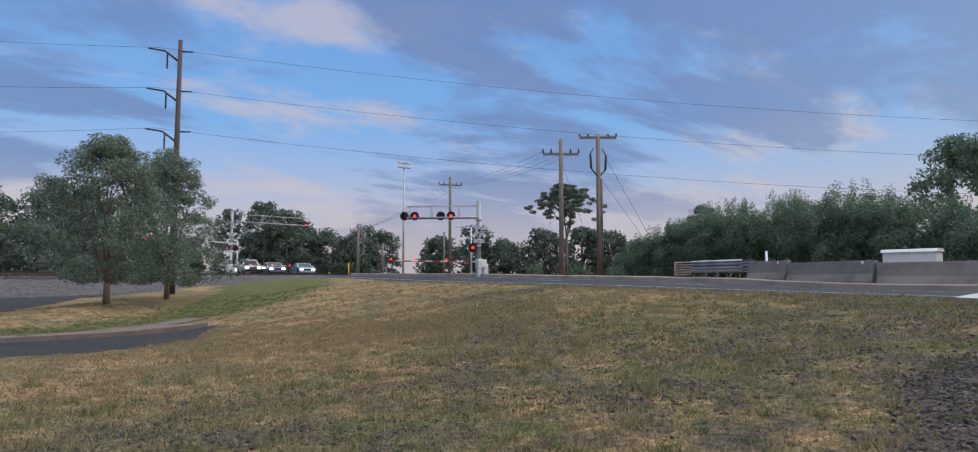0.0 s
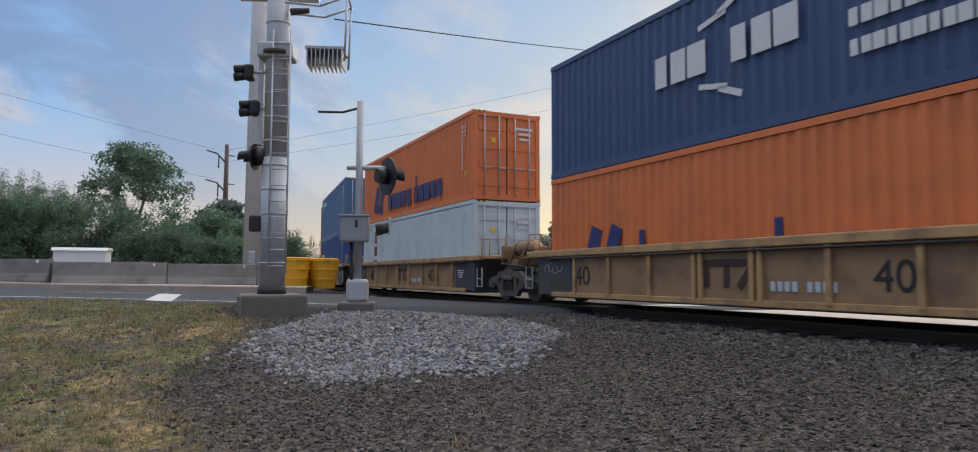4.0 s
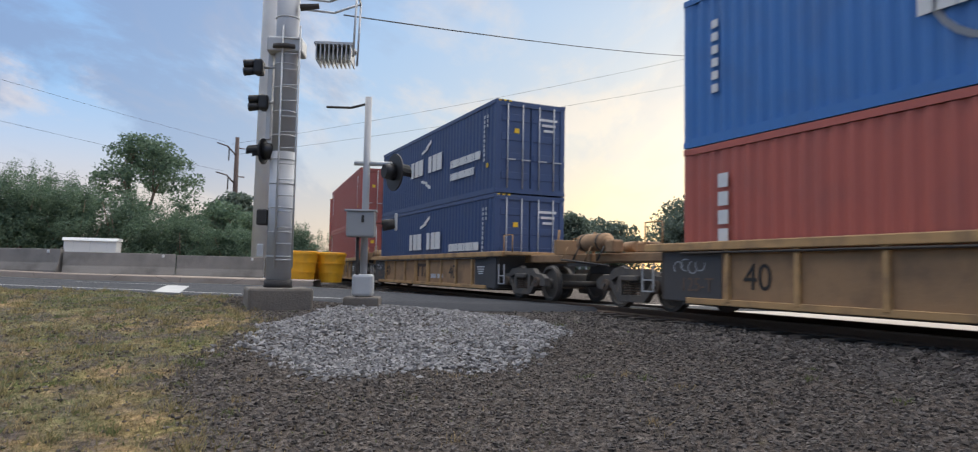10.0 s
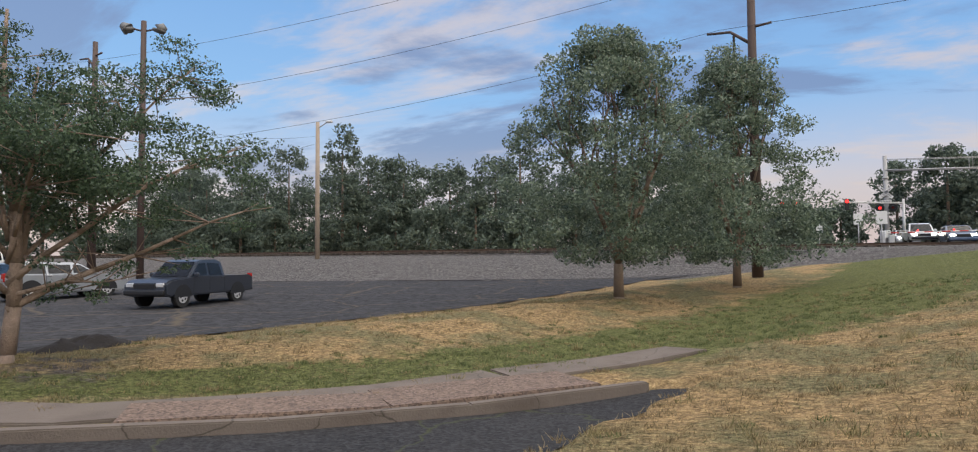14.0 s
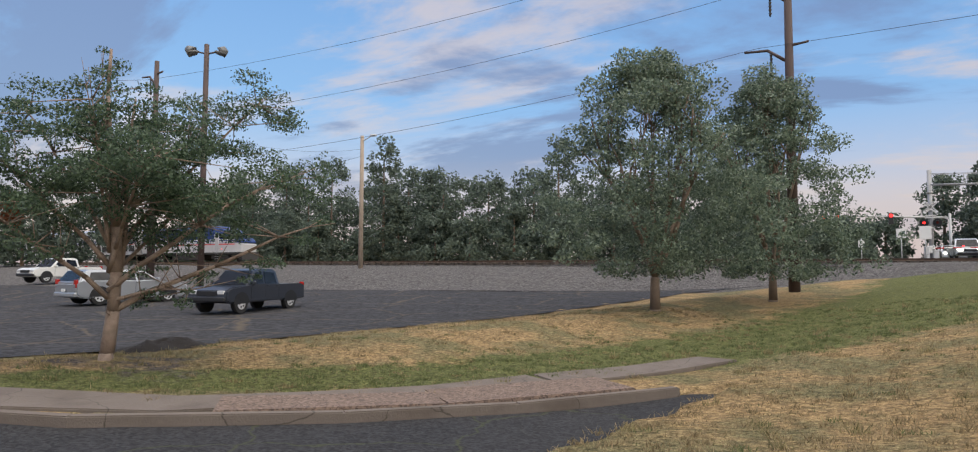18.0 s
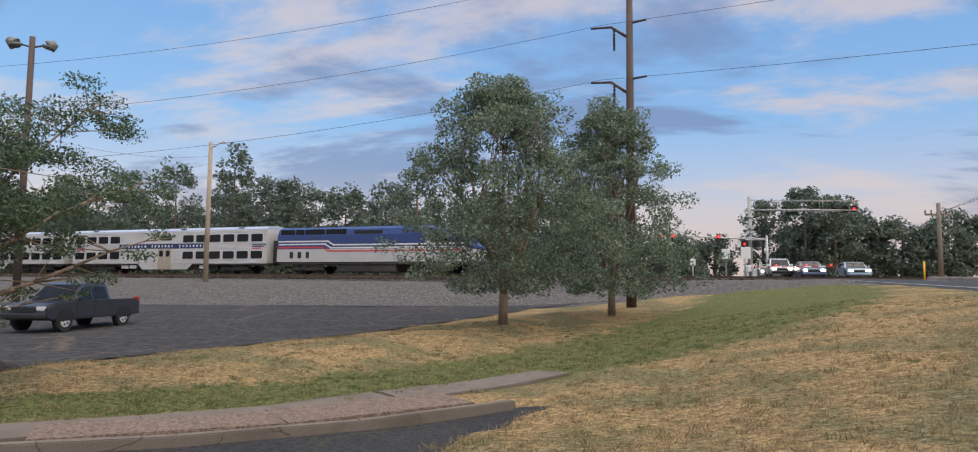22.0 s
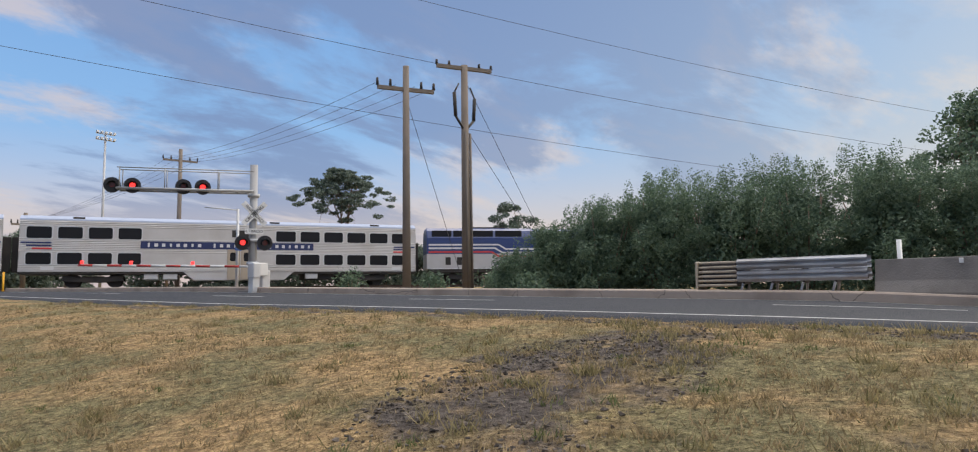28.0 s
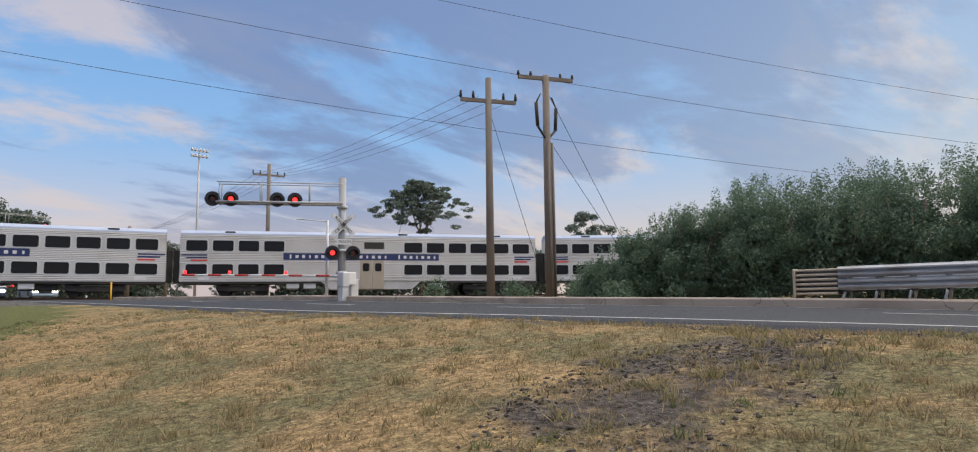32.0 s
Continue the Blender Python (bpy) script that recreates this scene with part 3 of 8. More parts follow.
road_line("edge_line", 0.10, -14.5, 100, 0.11, LINE_PAINT, "worn white edge line on the road")
road_line("edge_line", 0.95, -14.5, 100, 0.11, LINE_PAINT, "worn white edge line on the road")
for k in range(9):
    road_line("lane_dash", 0.53, -9.0 + 9.0 * k, -6.2 + 9.0 * k, 0.11, LINE_PAINT, "short white dash between the lanes")
sheet("stop_line", LINE_PAINT, [[(8.55 + 0.55 * i, -10.5 + 0.16 * i), (8.75 + 0.55 * i, -9.85 + 0.16 * i)] for i in range(7)], "white stop line painted on the road", "road marking", z=lambda x, y: road_surface(x, y) + 0.008)

# kerb and footway beyond the road
def far_kerb():
    vs, fs = [], []
    ys = [y for y in ROAD_Y if -12 <= y <= 48]
    prof = [(-0.03, -0.1), (0.0, 0.17), (0.03, 0.20), (0.18, 0.205), (1.3, 0.21), (1.6, -0.7)]
    for y in ys:
        for dx, dz in prof:
            x = float(road_far(y)) + dx
            vs.append((x, y, road_surface(float(road_far(y)), y) + dz))
    k = len(prof)
    for i in range(len(ys) - 1):
        for j in range(k - 1):
            fs.append((i * k + j, i * k + j + 1, (i + 1) * k + j + 1, (i + 1) * k + j))
    ob = new("far_kerb", raw_mesh("far_kerb", vs, fs, KERB_STONE))
    tagged(ob, "pale concrete kerb and narrow footway beside the road", "kerb", kind="structure")


far_kerb()

# parking lot
def lot_rows():
    rows = []
    for y in np.arange(-14, 46, 1.0):
        e = float(lot_edge(y))
        r = []
        for j in range(25):
            x = e - (j / 24) ** 1.6 * (88 + e)
            r.append((x, y))
        rows.append(r)
    return rows


sheet("parking_lot", OLD_ASPHALT, [[(x, min(y, 63.5 - float(lot_gap(x)) / math.cos(A1) - (x + 45) * math.tan(A1))) for x, y in r] for r in lot_rows()], "cracked grey asphalt parking lot below the grass bank", "parking lot", lift=0.03)

# driveway, kerb and footpath in the foreground
def drive_sheet():
    vs, fs, rows = [], [], []
    for j in range(26):
        y = 9.4 - 14.2 * (j / 25)
        right = float(drive_edge(y))
        # the kerb line bounds it on the far side
        left = float(np.interp(y - 0.3, [1.0, 4.25, 5.9, 8.9, 9.2], [-30, -8.1, -5.5, -2.6, -1.9])) if y > 1.0 else -30.0
        rows.append([(left + (right - left) * i / 12, y) for i in range(13)])
    return rows


sheet("driveway", DRIVE_ASPHALT, drive_sheet(), "dark patched asphalt driveway with cracks", "driveway", lift=0.0, z=lambda x, y: h(x, y) - 0.06)


def strip_slab(name, a, b, w0, w1, z0, thick, material, parent, label="", n=1, skew=0.0):
    """A slab along a-b, widened to the far side by w0..w1."""
    bm = bmesh.new()
    a, b = Vector((*a, 0)), Vector((*b, 0))
    d = (b - a).normalized()
    nrm = Vector((-d.y, d.x, 0))
    pts = [a + nrm * w0, b + nrm * w0, b + nrm * w1 + d * skew, a + nrm * w1 + d * skew]
    top = [bm.verts.new((p.x, p.y, h(p.x, p.y) + z0)) for p in pts]
    bot = [bm.verts.new((p.x, p.y, h(p.x, p.y) + z0 - thick)) for p in pts]
    bm.faces.new(top)
    bm.faces.new(bot[::-1])
    for i in range(4):
        bm.faces.new((top[i], bot[i], bot[(i + 1) % 4], top[(i + 1) % 4]))
    bmesh.ops.bevel(bm, geom=[e for e in bm.edges if e.verts[0] in top and e.verts[1] in top], offset=0.015, segments=2, affect="EDGES")
    return part(name, bm, material, parent, label)


footpath = thing("footpath", Matrix(), "weathered concrete footpath with a pebbled kerb ramp", "footpath", kind="structure")
KERB = [(-14.0, 2.35), (-10.4, 3.4), (-8.1, 4.3), (-5.6, 6.0), (-4.0, 7.55), (-2.25, 9.2)]
for i in range(len(KERB) - 1):
    strip_slab("kerb", KERB[i], KERB[i + 1], 0.0, 0.16, 0.07, 0.3, WALK, footpath)
PATH_LINE = [(-16.2, 1.75), (-12.0, 3.1), (-9.6, 3.95), (-7.55, 5.05), (-6.25, 6.4), (-5.0, 7.75), (-3.95, 9.3), (-2.7, 10.75), (-1.65, 12.2)]
for i in range(len(PATH_LINE) - 1):
    strip_slab("paving_slab", PATH_LINE[i], PATH_LINE[i + 1], 0.14, 1.08, 0.035, 0.2, WALK, footpath)
strip_slab("pebbled_slab", (-6.95, 5.25), (-4.75, 7.05), 0.16, 1.15, 0.055, 0.2, AGGREGATE, footpath, "brown pebble-faced concrete ramp slab")
strip_slab("pebbled_slab", (-4.72, 7.08), (-2.75, 9.1), 0.16, 1.35, 0.055, 0.2, AGGREGATE, footpath)


# ---- tracks ----
def track(name, way, s0, s1, z, label, step=0.6, sleepers=None):
    t = thing(name, Matrix(), label, "railway track", kind="structure")
    n = int((s1 - s0) / 3)
    for side in (-0.7525, 0.7525):
        vs, fs = [], []
        for i in range(n + 1):
            s = s0 + (s1 - s0) * i / n
            x, y = way(s)[:2]
            x2, y2 = way(s + 0.1)[:2]
            dx, dy = (x2 - x) / 0.1, (y2 - y) / 0.1
            for w, dz in ((-0.07, -0.16), (-0.07, -0.14), (-0.012, -0.11), (-0.036, -0.03), (-0.036, 0), (0.036, 0), (0.036, -0.03), (0.012, -0.11), (0.07, -0.14), (0.07, -0.16)):
                vs.append((x - dy * (side + w), y + dx * (side + w), z + dz))
        for i in range(n):
            for j in range(9):
                fs.append((i * 10 + j, i * 10 + j + 1, (i + 1) * 10 + j + 1, (i + 1) * 10 + j))
        ob = new("rail", raw_mesh("rail", vs, fs, RAIL))
        ob.parent = t
    if sleepers:
        tie = mesh_of("sleeper", BM(bm_box, 0, 0, 0, 0.23, 2.6, 0.17, 0, 0.01), TIE)
        s = sleepers[0]
        while s < sleepers[1]:
            x, y = way(s)[:2]
            x2, y2 = way(s + 0.1)[:2]
            o = new("sleeper", tie)
            o.parent = t
            o.matrix_basis = pose(x, y, z - 0.235, 0, 0, math.degrees(math.atan2(y2 - y, x2 - x)))
            s += step
    return t


track("freight_track", freight_way, -420, 190, 1.28, "rusty freight track on dark ballast", 0.6, (-6, 40))
PASS_Z = 2.8
track("passenger_track", passenger_way, -330, 330, PASS_Z, "main line track behind the parking lot", 0.75, (-45, 95))


def side_way(off):
    def w(s):
        x, y, a = passenger_way(s)
        return x - math.sin(a) * off, y - math.cos(a) * off
    return w


# the pale colour stands in for the sunset reflected off this ground
sheet("service_strip", mat("pale_gravel_strip", (0.42, 0.38, 0.33), 0.9, 0, 0.2, 2, 0.4, 30), [[(FREIGHT_O[0] + FREIGHT_D[0] * s + FREIGHT_N[0] * o, FREIGHT_O[1] + FREIGHT_D[1] * s + FREIGHT_N[1] * o) for o in (2.9, 5.2, 7, 9, 12.5)] for s in range(-60, 20, 4)], "gravel strip beyond the freight track, sunset reflection painted in as a pale tone", "gravel strip", z=lambda x, y: 1.20)
track("siding_track", side_way(6.0), -230, 56, PASS_Z - 0.06, "rusty siding track on grey ballast", 0.75, (-45, 55))
track("siding_track", side_way(10.5), -230, 50, PASS_Z - 0.14, "rusty siding track on grey ballast", 0.75, (-45, 50))


# ---- freight train ----
def corrugated(length, height, pitch=0.28, depth=0.036, y=0.0, sign=1):
    """Verts and faces of a trapezoid-ribbed panel in x and z, ribs along z."""
    n = int(length / pitch)
    p = length / n
    xs, ds = [], []
    for i in range(n):
        for f, dd in ((0.0, 0), (0.25, 0), (0.5, 1), (0.75, 1)):
            xs.append(-length / 2 + (i + f) * p)
            ds.append(dd)
    xs.append(length / 2)
    ds.append(0)
    vs = [(x, y - sign * d * depth, z) for z in (0, height) for x, d in zip(xs, ds)]
    k = len(xs)
    fs = [(i, i + 1, k + i + 1, k + i) for i in range(k - 1)]
    return vs, fs


def text_mesh(body, size, material):
    cu = bpy.data.curves.new("lettering", "FONT")
    cu.body, cu.size, cu.extrude = body, size, 0.003
    cu.align_x, cu.align_y = "CENTER", "CENTER"
    ob = bpy.data.objects.new("lettering", cu)
    scene.collection.objects.link(ob)
    bpy.context.view_layer.update()
    me = bpy.data.meshes.new_from_object(ob.evaluated_get(bpy.context.evaluated_depsgraph_get()))
    bpy.data.objects.remove(ob)
    me.materials.clear()
    me.materials.append(material)
    return me


def lettering(parent, body, size, material, m, label=""):
    ob = new("lettering", text_mesh(body, size, material))
    ob.parent = parent
    ob.matrix_basis = m
    if label:
        tagged(ob, label)
    return ob


LETTER_WHITE = mat("faded_white_lettering", (0.62, 0.63, 0.63), 0.6, 0, 0.1, 8)
LETTER_GREY = mat("silver_grey_lettering", (0.50, 0.53, 0.57), 0.6, 0, 0.08, 6)
LETTER_NAVY = mat("navy_lettering", (0.02, 0.03, 0.13), 0.6, 0, 0.1, 8)
LETTER_RED = mat("dark_red_lettering", (0.22, 0.03, 0.05), 0.6, 0, 0.1, 8)
LETTER_YELLOW = mat("yellow_lettering", (0.75, 0.50, 0.03), 0.6, 0, 0.1, 8)
LETTER_BROWN = mat("brown_lettering", (0.055, 0.03, 0.022), 0.7, 0, 0.15, 8)
LETTER_FADED = mat("faded_brown_lettering", (0.13, 0.085, 0.06), 0.8, 0, 0.2, 8)
LETTER_BLACK = mat("black_lettering", (0.02, 0.018, 0.017), 0.7, 0, 0.15, 8)


def paint(name, c, rough=0.55, dirt=0.35):
    return mat(name, c, rough, 0, 0.09, 0.6, 0.12, 14, dirt=tuple(0.35 * v + 0.05 for v in c), dirt_amount=dirt, dirt_scale=1.3)


PINK = paint("magenta_container_paint", (0.62, 0.035, 0.20))
NAVY = paint("navy_container_paint", (0.038, 0.071, 0.166))
ORANGE = paint("orange_container_paint", (0.690, 0.179, 0.047))
PALE = paint("pale_grey_container_paint", (0.503, 0.580, 0.602))
MIDBLUE = paint("faded_blue_container_paint", (0.071, 0.155, 0.288))
DEEPBLUE = paint("deep_blue_container_paint", (0.024, 0.067, 0.229))
OXIDE = paint("red_oxide_container_paint", (0.331, 0.086, 0.071))
BRIGHTBLUE = paint("bright_blue_container_paint", (0.038, 0.164, 0.440))
RUST_RED = paint("rust_red_container_paint", (0.413, 0.103, 0.076))
CAR_YELLOW = mat("grimy_yellow_railcar_paint", (0.44, 0.265, 0.115), 0.7, 0, 0.12, 1.2, 0.2, 20, dirt=(0.15, 0.095, 0.06), dirt_amount=0.85, dirt_scale=2.2)
CAR_PANEL = mat("dusty_tan_railcar_panel", (0.31, 0.185, 0.095), 0.8, 0, 0.14, 1.2, 0.2, 20, dirt=(0.13, 0.085, 0.055), dirt_amount=0.85, dirt_scale=1.7)
CAR_BROWN = mat("boxcar_brown_railcar_paint", (0.085, 0.028, 0.026), 0.7, 0, 0.15, 1.0, 0.2, 20, dirt=(0.045, 0.028, 0.024), dirt_amount=0.6, dirt_scale=1.3)
CAR_GREY = mat("dark_grey_railcar_panel", (0.048, 0.050, 0.056), 0.75, 0, 0.15, 1.5, 0.2, dirt=(0.10, 0.085, 0.07), dirt_amount=0.4)

SHORT, LONG, CW, CH = 12.19, 12.9, 2.44, 2.89


def letter_blocks(parent, x0, z0, n, w, hh, material, y=-1.246, gap=0.32, lean=0.0):
    """A row of plain blocks in place of a trade name."""
    for i in range(n):
        ww = w * (0.8 + 0.35 * ((i * 7) % 3) / 2)
        box_part("letter_bar", parent, material, x0 + i * w * (1 + gap), y, z0, ww, 0.012, hh, rz=0)


def container(name, material, label, marks, smooth_side=False, CL=12.9):
    """A 40-foot container; x runs to its door end, the near side is -y."""
    c = thing(name, Matrix(), label, "shipping container", "containers on the freight train")
    for sgn, nm in ((-1, "side_panel"), (1, "side_panel")):
        if smooth_side:
            part(nm, BM(bm_box, 0, sgn * (CW / 2 - 0.02), CH / 2, CL - 0.3, 0.03, CH - 0.3), material, c)
        else:
            vs, fs = corrugated(CL - 0.30, CH - 0.28, y=sgn * (CW / 2 - 0.012), sign=sgn)
            ob = new(nm, raw_mesh(nm, [(a, b, z + 0.15) for a, b, z in vs], fs if sgn < 0 else [f[::-1] for f in fs], material))
            ob.parent = c
    for sgn in (-1, 1):
        box_part("bottom_rail", c, material, 0, sgn * (CW / 2 - 0.05), 0.085, CL - 0.1, 0.1, 0.17)
        box_part("top_rail", c, material, 0, sgn * (CW / 2 - 0.04), CH - 0.06, CL - 0.1, 0.08, 0.12)
        for ex in (-1, 1):
            box_part("corner_post", c, material, ex * (CL / 2 - 0.09), sgn * (CW / 2 - 0.09), CH / 2, 0.17, 0.17, CH - 0.1, 0.02)
            for zz in (0.06, CH - 0.06):
                box_part("corner_casting", c, material, ex * (CL / 2 - 0.09), sgn * (CW / 2 - 0.08), zz, 0.19, 0.175, 0.125, 0.015)
    box_part("roof_panel", c, material, 0, 0, CH - 0.04, CL - 0.2, CW - 0.1, 0.03)
    box_part("floor_panel", c, material, 0, 0, 0.12, CL - 0.2, CW - 0.1, 0.06)
    # blank end, ribbed
    vs, fs = corrugated(CW - 0.3, CH - 0.25, 0.27, 0.04)
    ob = new("end_panel", raw_mesh("end_panel", [(-CL / 2 + 0.03 + b, a, z + 0.12) for a, b, z in vs], fs, material))
    ob.parent = c
    box_part("end_sill", c, material, -CL / 2 + 0.06, 0, 0.1, 0.12, CW - 0.2, 0.18)
    # door end
    for yy in (-0.55, 0.55):
        d = part("door", BM(bm_box, CL / 2 - 0.06, yy, CH / 2, 0.05, 1.06, CH - 0.36, 0, 0.01), material, c)
        for k in range(4):
            box_part("door_rib", d, material, CL / 2 - 0.03, yy, 0.55 + k * 0.6, 0.03, 0.94, 0.22, 0.01)
        for q in (-0.27, 0.25):
            tube_part("lock_rod", d, STEEL, (CL / 2 + 0.015, yy + q, 0.15), (CL / 2 + 0.015, yy + q, CH - 0.12), 0.019, n=6)
            box_part("rod_handle", d, STEEL, CL / 2 + 0.025, yy + q + 0.12, 1.05, 0.02, 0.3, 0.035)
    box_part("door_header", c, material, CL / 2 - 0.05, 0, CH - 0.1, 0.1, CW - 0.3, 0.16)
    box_part("door_sill", c, material, CL / 2 - 0.05, 0, 0.1, 0.1, CW - 0.3, 0.18)
    # number bars on the door and the side
    for r in range(3):
        box_part("number_bar", c, LETTER_WHITE, CL / 2 - 0.005, 0.62, 2.38 - r * 0.17, 0.01, 0.62 - 0.14 * r, 0.075)
    for k in range(10):
        box_part("number_bar", c, LETTER_WHITE, CL / 2 - 0.85, -CW / 2 - 0.004, 2.45 - k * 0.15, 0.07, 0.012, 0.10)
    for k in range(3):
        box_part("number_bar", c, LETTER_WHITE, CL / 2 - 0.62, -CW / 2 - 0.004, 2.45 - k * 0.15, 0.06, 0.012, 0.10)
    box_part("warning_sticker", c, LETTER_YELLOW, CL / 2 - 0.01, -0.5, 1.95, 0.012, 0.16, 0.15)
    box_part("warning_sticker", c, LETTER_YELLOW, CL / 2 - 0.6, -CW / 2 - 0.004, 0.9, 0.13, 0.012, 0.14)
    for k in range(5):
        box_part("hazard_stripe", c, LETTER_YELLOW if k % 2 == 0 else LETTER_BLACK, CL / 2 - 0.02, -CW / 2 + 0.12 + 0.09 * k, CH - 0.03, 0.05, 0.08, 0.05)
    marks(c)
    return c


S = -CW / 2 - 0.006


def ring_part(name, parent, material, cx, cz, r, w, n=28, y=S, a0=0.0, a1=360.0):
    bm = bmesh.new()
    k = n if a1 - a0 >= 360 else n + 1
    inner = [bm.verts.new((cx + (r - w) * math.cos(radians(a0 + (a1 - a0) * i / n)), y, cz + (r - w) * math.sin(radians(a0 + (a1 - a0) * i / n)))) for i in range(k)]
    outer = [bm.verts.new((cx + r * math.cos(radians(a0 + (a1 - a0) * i / n)), y, cz + r * math.sin(radians(a0 + (a1 - a0) * i / n)))) for i in range(k)]
    for i in range(n):
        j = (i + 1) % k
        bm.faces.new((inner[i], inner[j], outer[j], outer[i]))
    bmesh.ops.solidify(bm, geom=bm.faces[:], thickness=0.008)
    return part(name, bm, material, parent)


def stroke(name, parent, material, x0, z0, x1, z1, w, y=S):
    """A straight painted bar between two points of the side."""
    bm = bmesh.new()
    d = Vector((x1 - x0, 0, z1 - z0))
    L = d.length
    bm_box(bm, 0, 0, 0, L, 0.012, w)
    ob = part(name, bm, material, parent)
    ob.matrix_basis = Matrix.Translation(((x0 + x1) / 2, y, (z0 + z1) / 2)) @ Matrix.Rotation(-math.atan2(z1 - z0, x1 - x0), 4, "Y")
    return ob


def marks_pink(c):
    # big plain blocks with a small bar row below
    w, hh, t = 1.45, 1.45, 0.32
    x, z = -2.9, 1.55
    for a, b, cc, d in ((0, -.5, 0, .5), (1, -.5, 1, .5)):
        stroke("mark_bar", c, LETTER_GREY, x + a * w, z + b * hh, x + cc * w, z + d * hh, t)
    for zz in (-0.5, 0.5):
        stroke("mark_bar", c, LETTER_GREY, x - t / 2, z + zz * (hh - t) , x + w + t / 2, z + zz * (hh - t), t)
    x += w + 0.75
    for q in (0.0, 0.9):
        stroke("mark_bar", c, LETTER_GREY, x + w * q, z - hh / 2, x + w * q, z + hh / 2, t * 1.25)
    x += w + 0.45
    for zz in (-0.5, 0, 0.5):
        stroke("mark_bar", c, LETTER_GREY, x, z + zz * (hh - t), x + w, z + zz * (hh - t), t)
    letter_blocks(c, -3.0, 0.45, 18, 0.235, 0.2, LETTER_GREY, gap=0.3)


def marks_navy(c):
    letter_blocks(c, -1.75, 1.6, 3, 0.42, 0.62, LETTER_WHITE, gap=0.2)
    letter_blocks(c, 0.30, 1.6, 3, 0.42, 0.62, LETTER_WHITE, gap=0.2)
    letter_blocks(c, 2.5, 1.30, 12, 0.18, 0.26, LETTER_WHITE, gap=0.2)
    letter_blocks(c, 2.5, 0.85, 11, 0.16, 0.24, LETTER_WHITE, gap=0.2)
    for s in (1, -1):
        stroke("mark_bar", c, LETTER_WHITE, -0.7, 1.6 + s * 0.55, 0.0, 1.6 + s * 0.68, 0.1)
        stroke("mark_bar", c, LETTER_WHITE, -0.2, 1.6 + s * 0.68, 0.35, 1.6 + s * 0.90, 0.12)


def marks_orange(c):
    letter_blocks(c, -2.25, 0.70, 5, 0.50, 0.62, LETTER_NAVY, gap=0.22)
    letter_blocks(c, 1.10, 0.70, 5, 0.50, 0.62, LETTER_NAVY, gap=0.22)
    for x in (-2.45, 1.05):
        stroke("mark_bar", c, LETTER_NAVY, x, 0.42, x, 1.42, 0.16)
    stroke("mark_bar", c, LETTER_NAVY, -4.5, 0.45, -4.05, 1.55, 0.42)
    stroke("mark_bar", c, LETTER_NAVY, -3.75, 0.45, -3.3, 1.55, 0.42)
    stroke("mark_bar", c, LETTER_NAVY, -4.5, 0.62, -3.4, 0.42, 0.3)


def marks_pale(c):
    for k, (ww, hh) in enumerate(((0.30, 0.55), (0.40, 0.42), (0.46, 0.46))):
        box_part("mark_bar", c, LETTER_RED, -4.35, S, 2.2 - 0.62 * k, ww, 0.012, hh)
    for k in range(4):
        stroke("mark_bar", c, LETTER_YELLOW, -5.75 + 0.2 * k, 2.55, -5.65 + 0.2 * k, 2.68, 0.06)


def marks_striped(c):
    for k in range(3):
        stroke("mark_bar", c, LETTER_WHITE if k != 1 else RED_STRIPE, -5.5, 2.3 - 0.14 * k, -4.9, 2.42 - 0.14 * k, 0.09)
    letter_blocks(c, -4.55, 2.4, 3, 0.26, 0.3, LETTER_WHITE, gap=0.15)
    letter_blocks(c, -3.6, 2.33, 4, 0.12, 0.12, LETTER_WHITE, gap=0.3)


def marks_yellow(c):
    letter_blocks(c, -5.3, 1.7, 5, 0.27, 0.34, LETTER_YELLOW, gap=0.16)
    letter_blocks(c, -5.4, 1.28, 10, 0.12, 0.12, LETTER_WHITE, gap=0.25)


def marks_plain(c):
    for k in range(6):
        box_part("mark_bar", c, LETTER_WHITE, -5.55, S, 2.5 - 0.24 * k, 0.16, 0.012, 0.17)


def marks_globe(c):
    ring_part("mark_ring", c, LETTER_WHITE, -0.7, 1.5, 1.0, 0.09)
    ring_part("mark_ring", c, LETTER_WHITE, -0.7, 1.5, 1.0, 0.08, a0=0, a1=1)
    stroke("mark_bar", c, LETTER_WHITE, -1.1, 2.35, -0.9, 2.0, 0.07)
    stroke("mark_bar", c, LETTER_WHITE, -0.5, 0.7, -0.3, 1.0, 0.07)
    letter_blocks(c, -1.75, 1.68, 5, 0.42, 0.38, LETTER_WHITE, gap=0.14, y=S - 0.012)
    letter_blocks(c, -1.7, 1.22, 8, 0.25, 0.3, LETTER_WHITE, gap=0.14, y=S - 0.012)
    for k in range(6):
        box_part("mark_bar", c, LETTER_WHITE, -5.6, S, 2.2 - 0.24 * k, 0.16, 0.012, 0.15)


def marks_upright(c):
    for k in range(6):
        box_part("mark_bar", c, LETTER_WHITE, -5.4, S, 2.2 - 0.33 * k, 0.24, 0.012, 0.25)


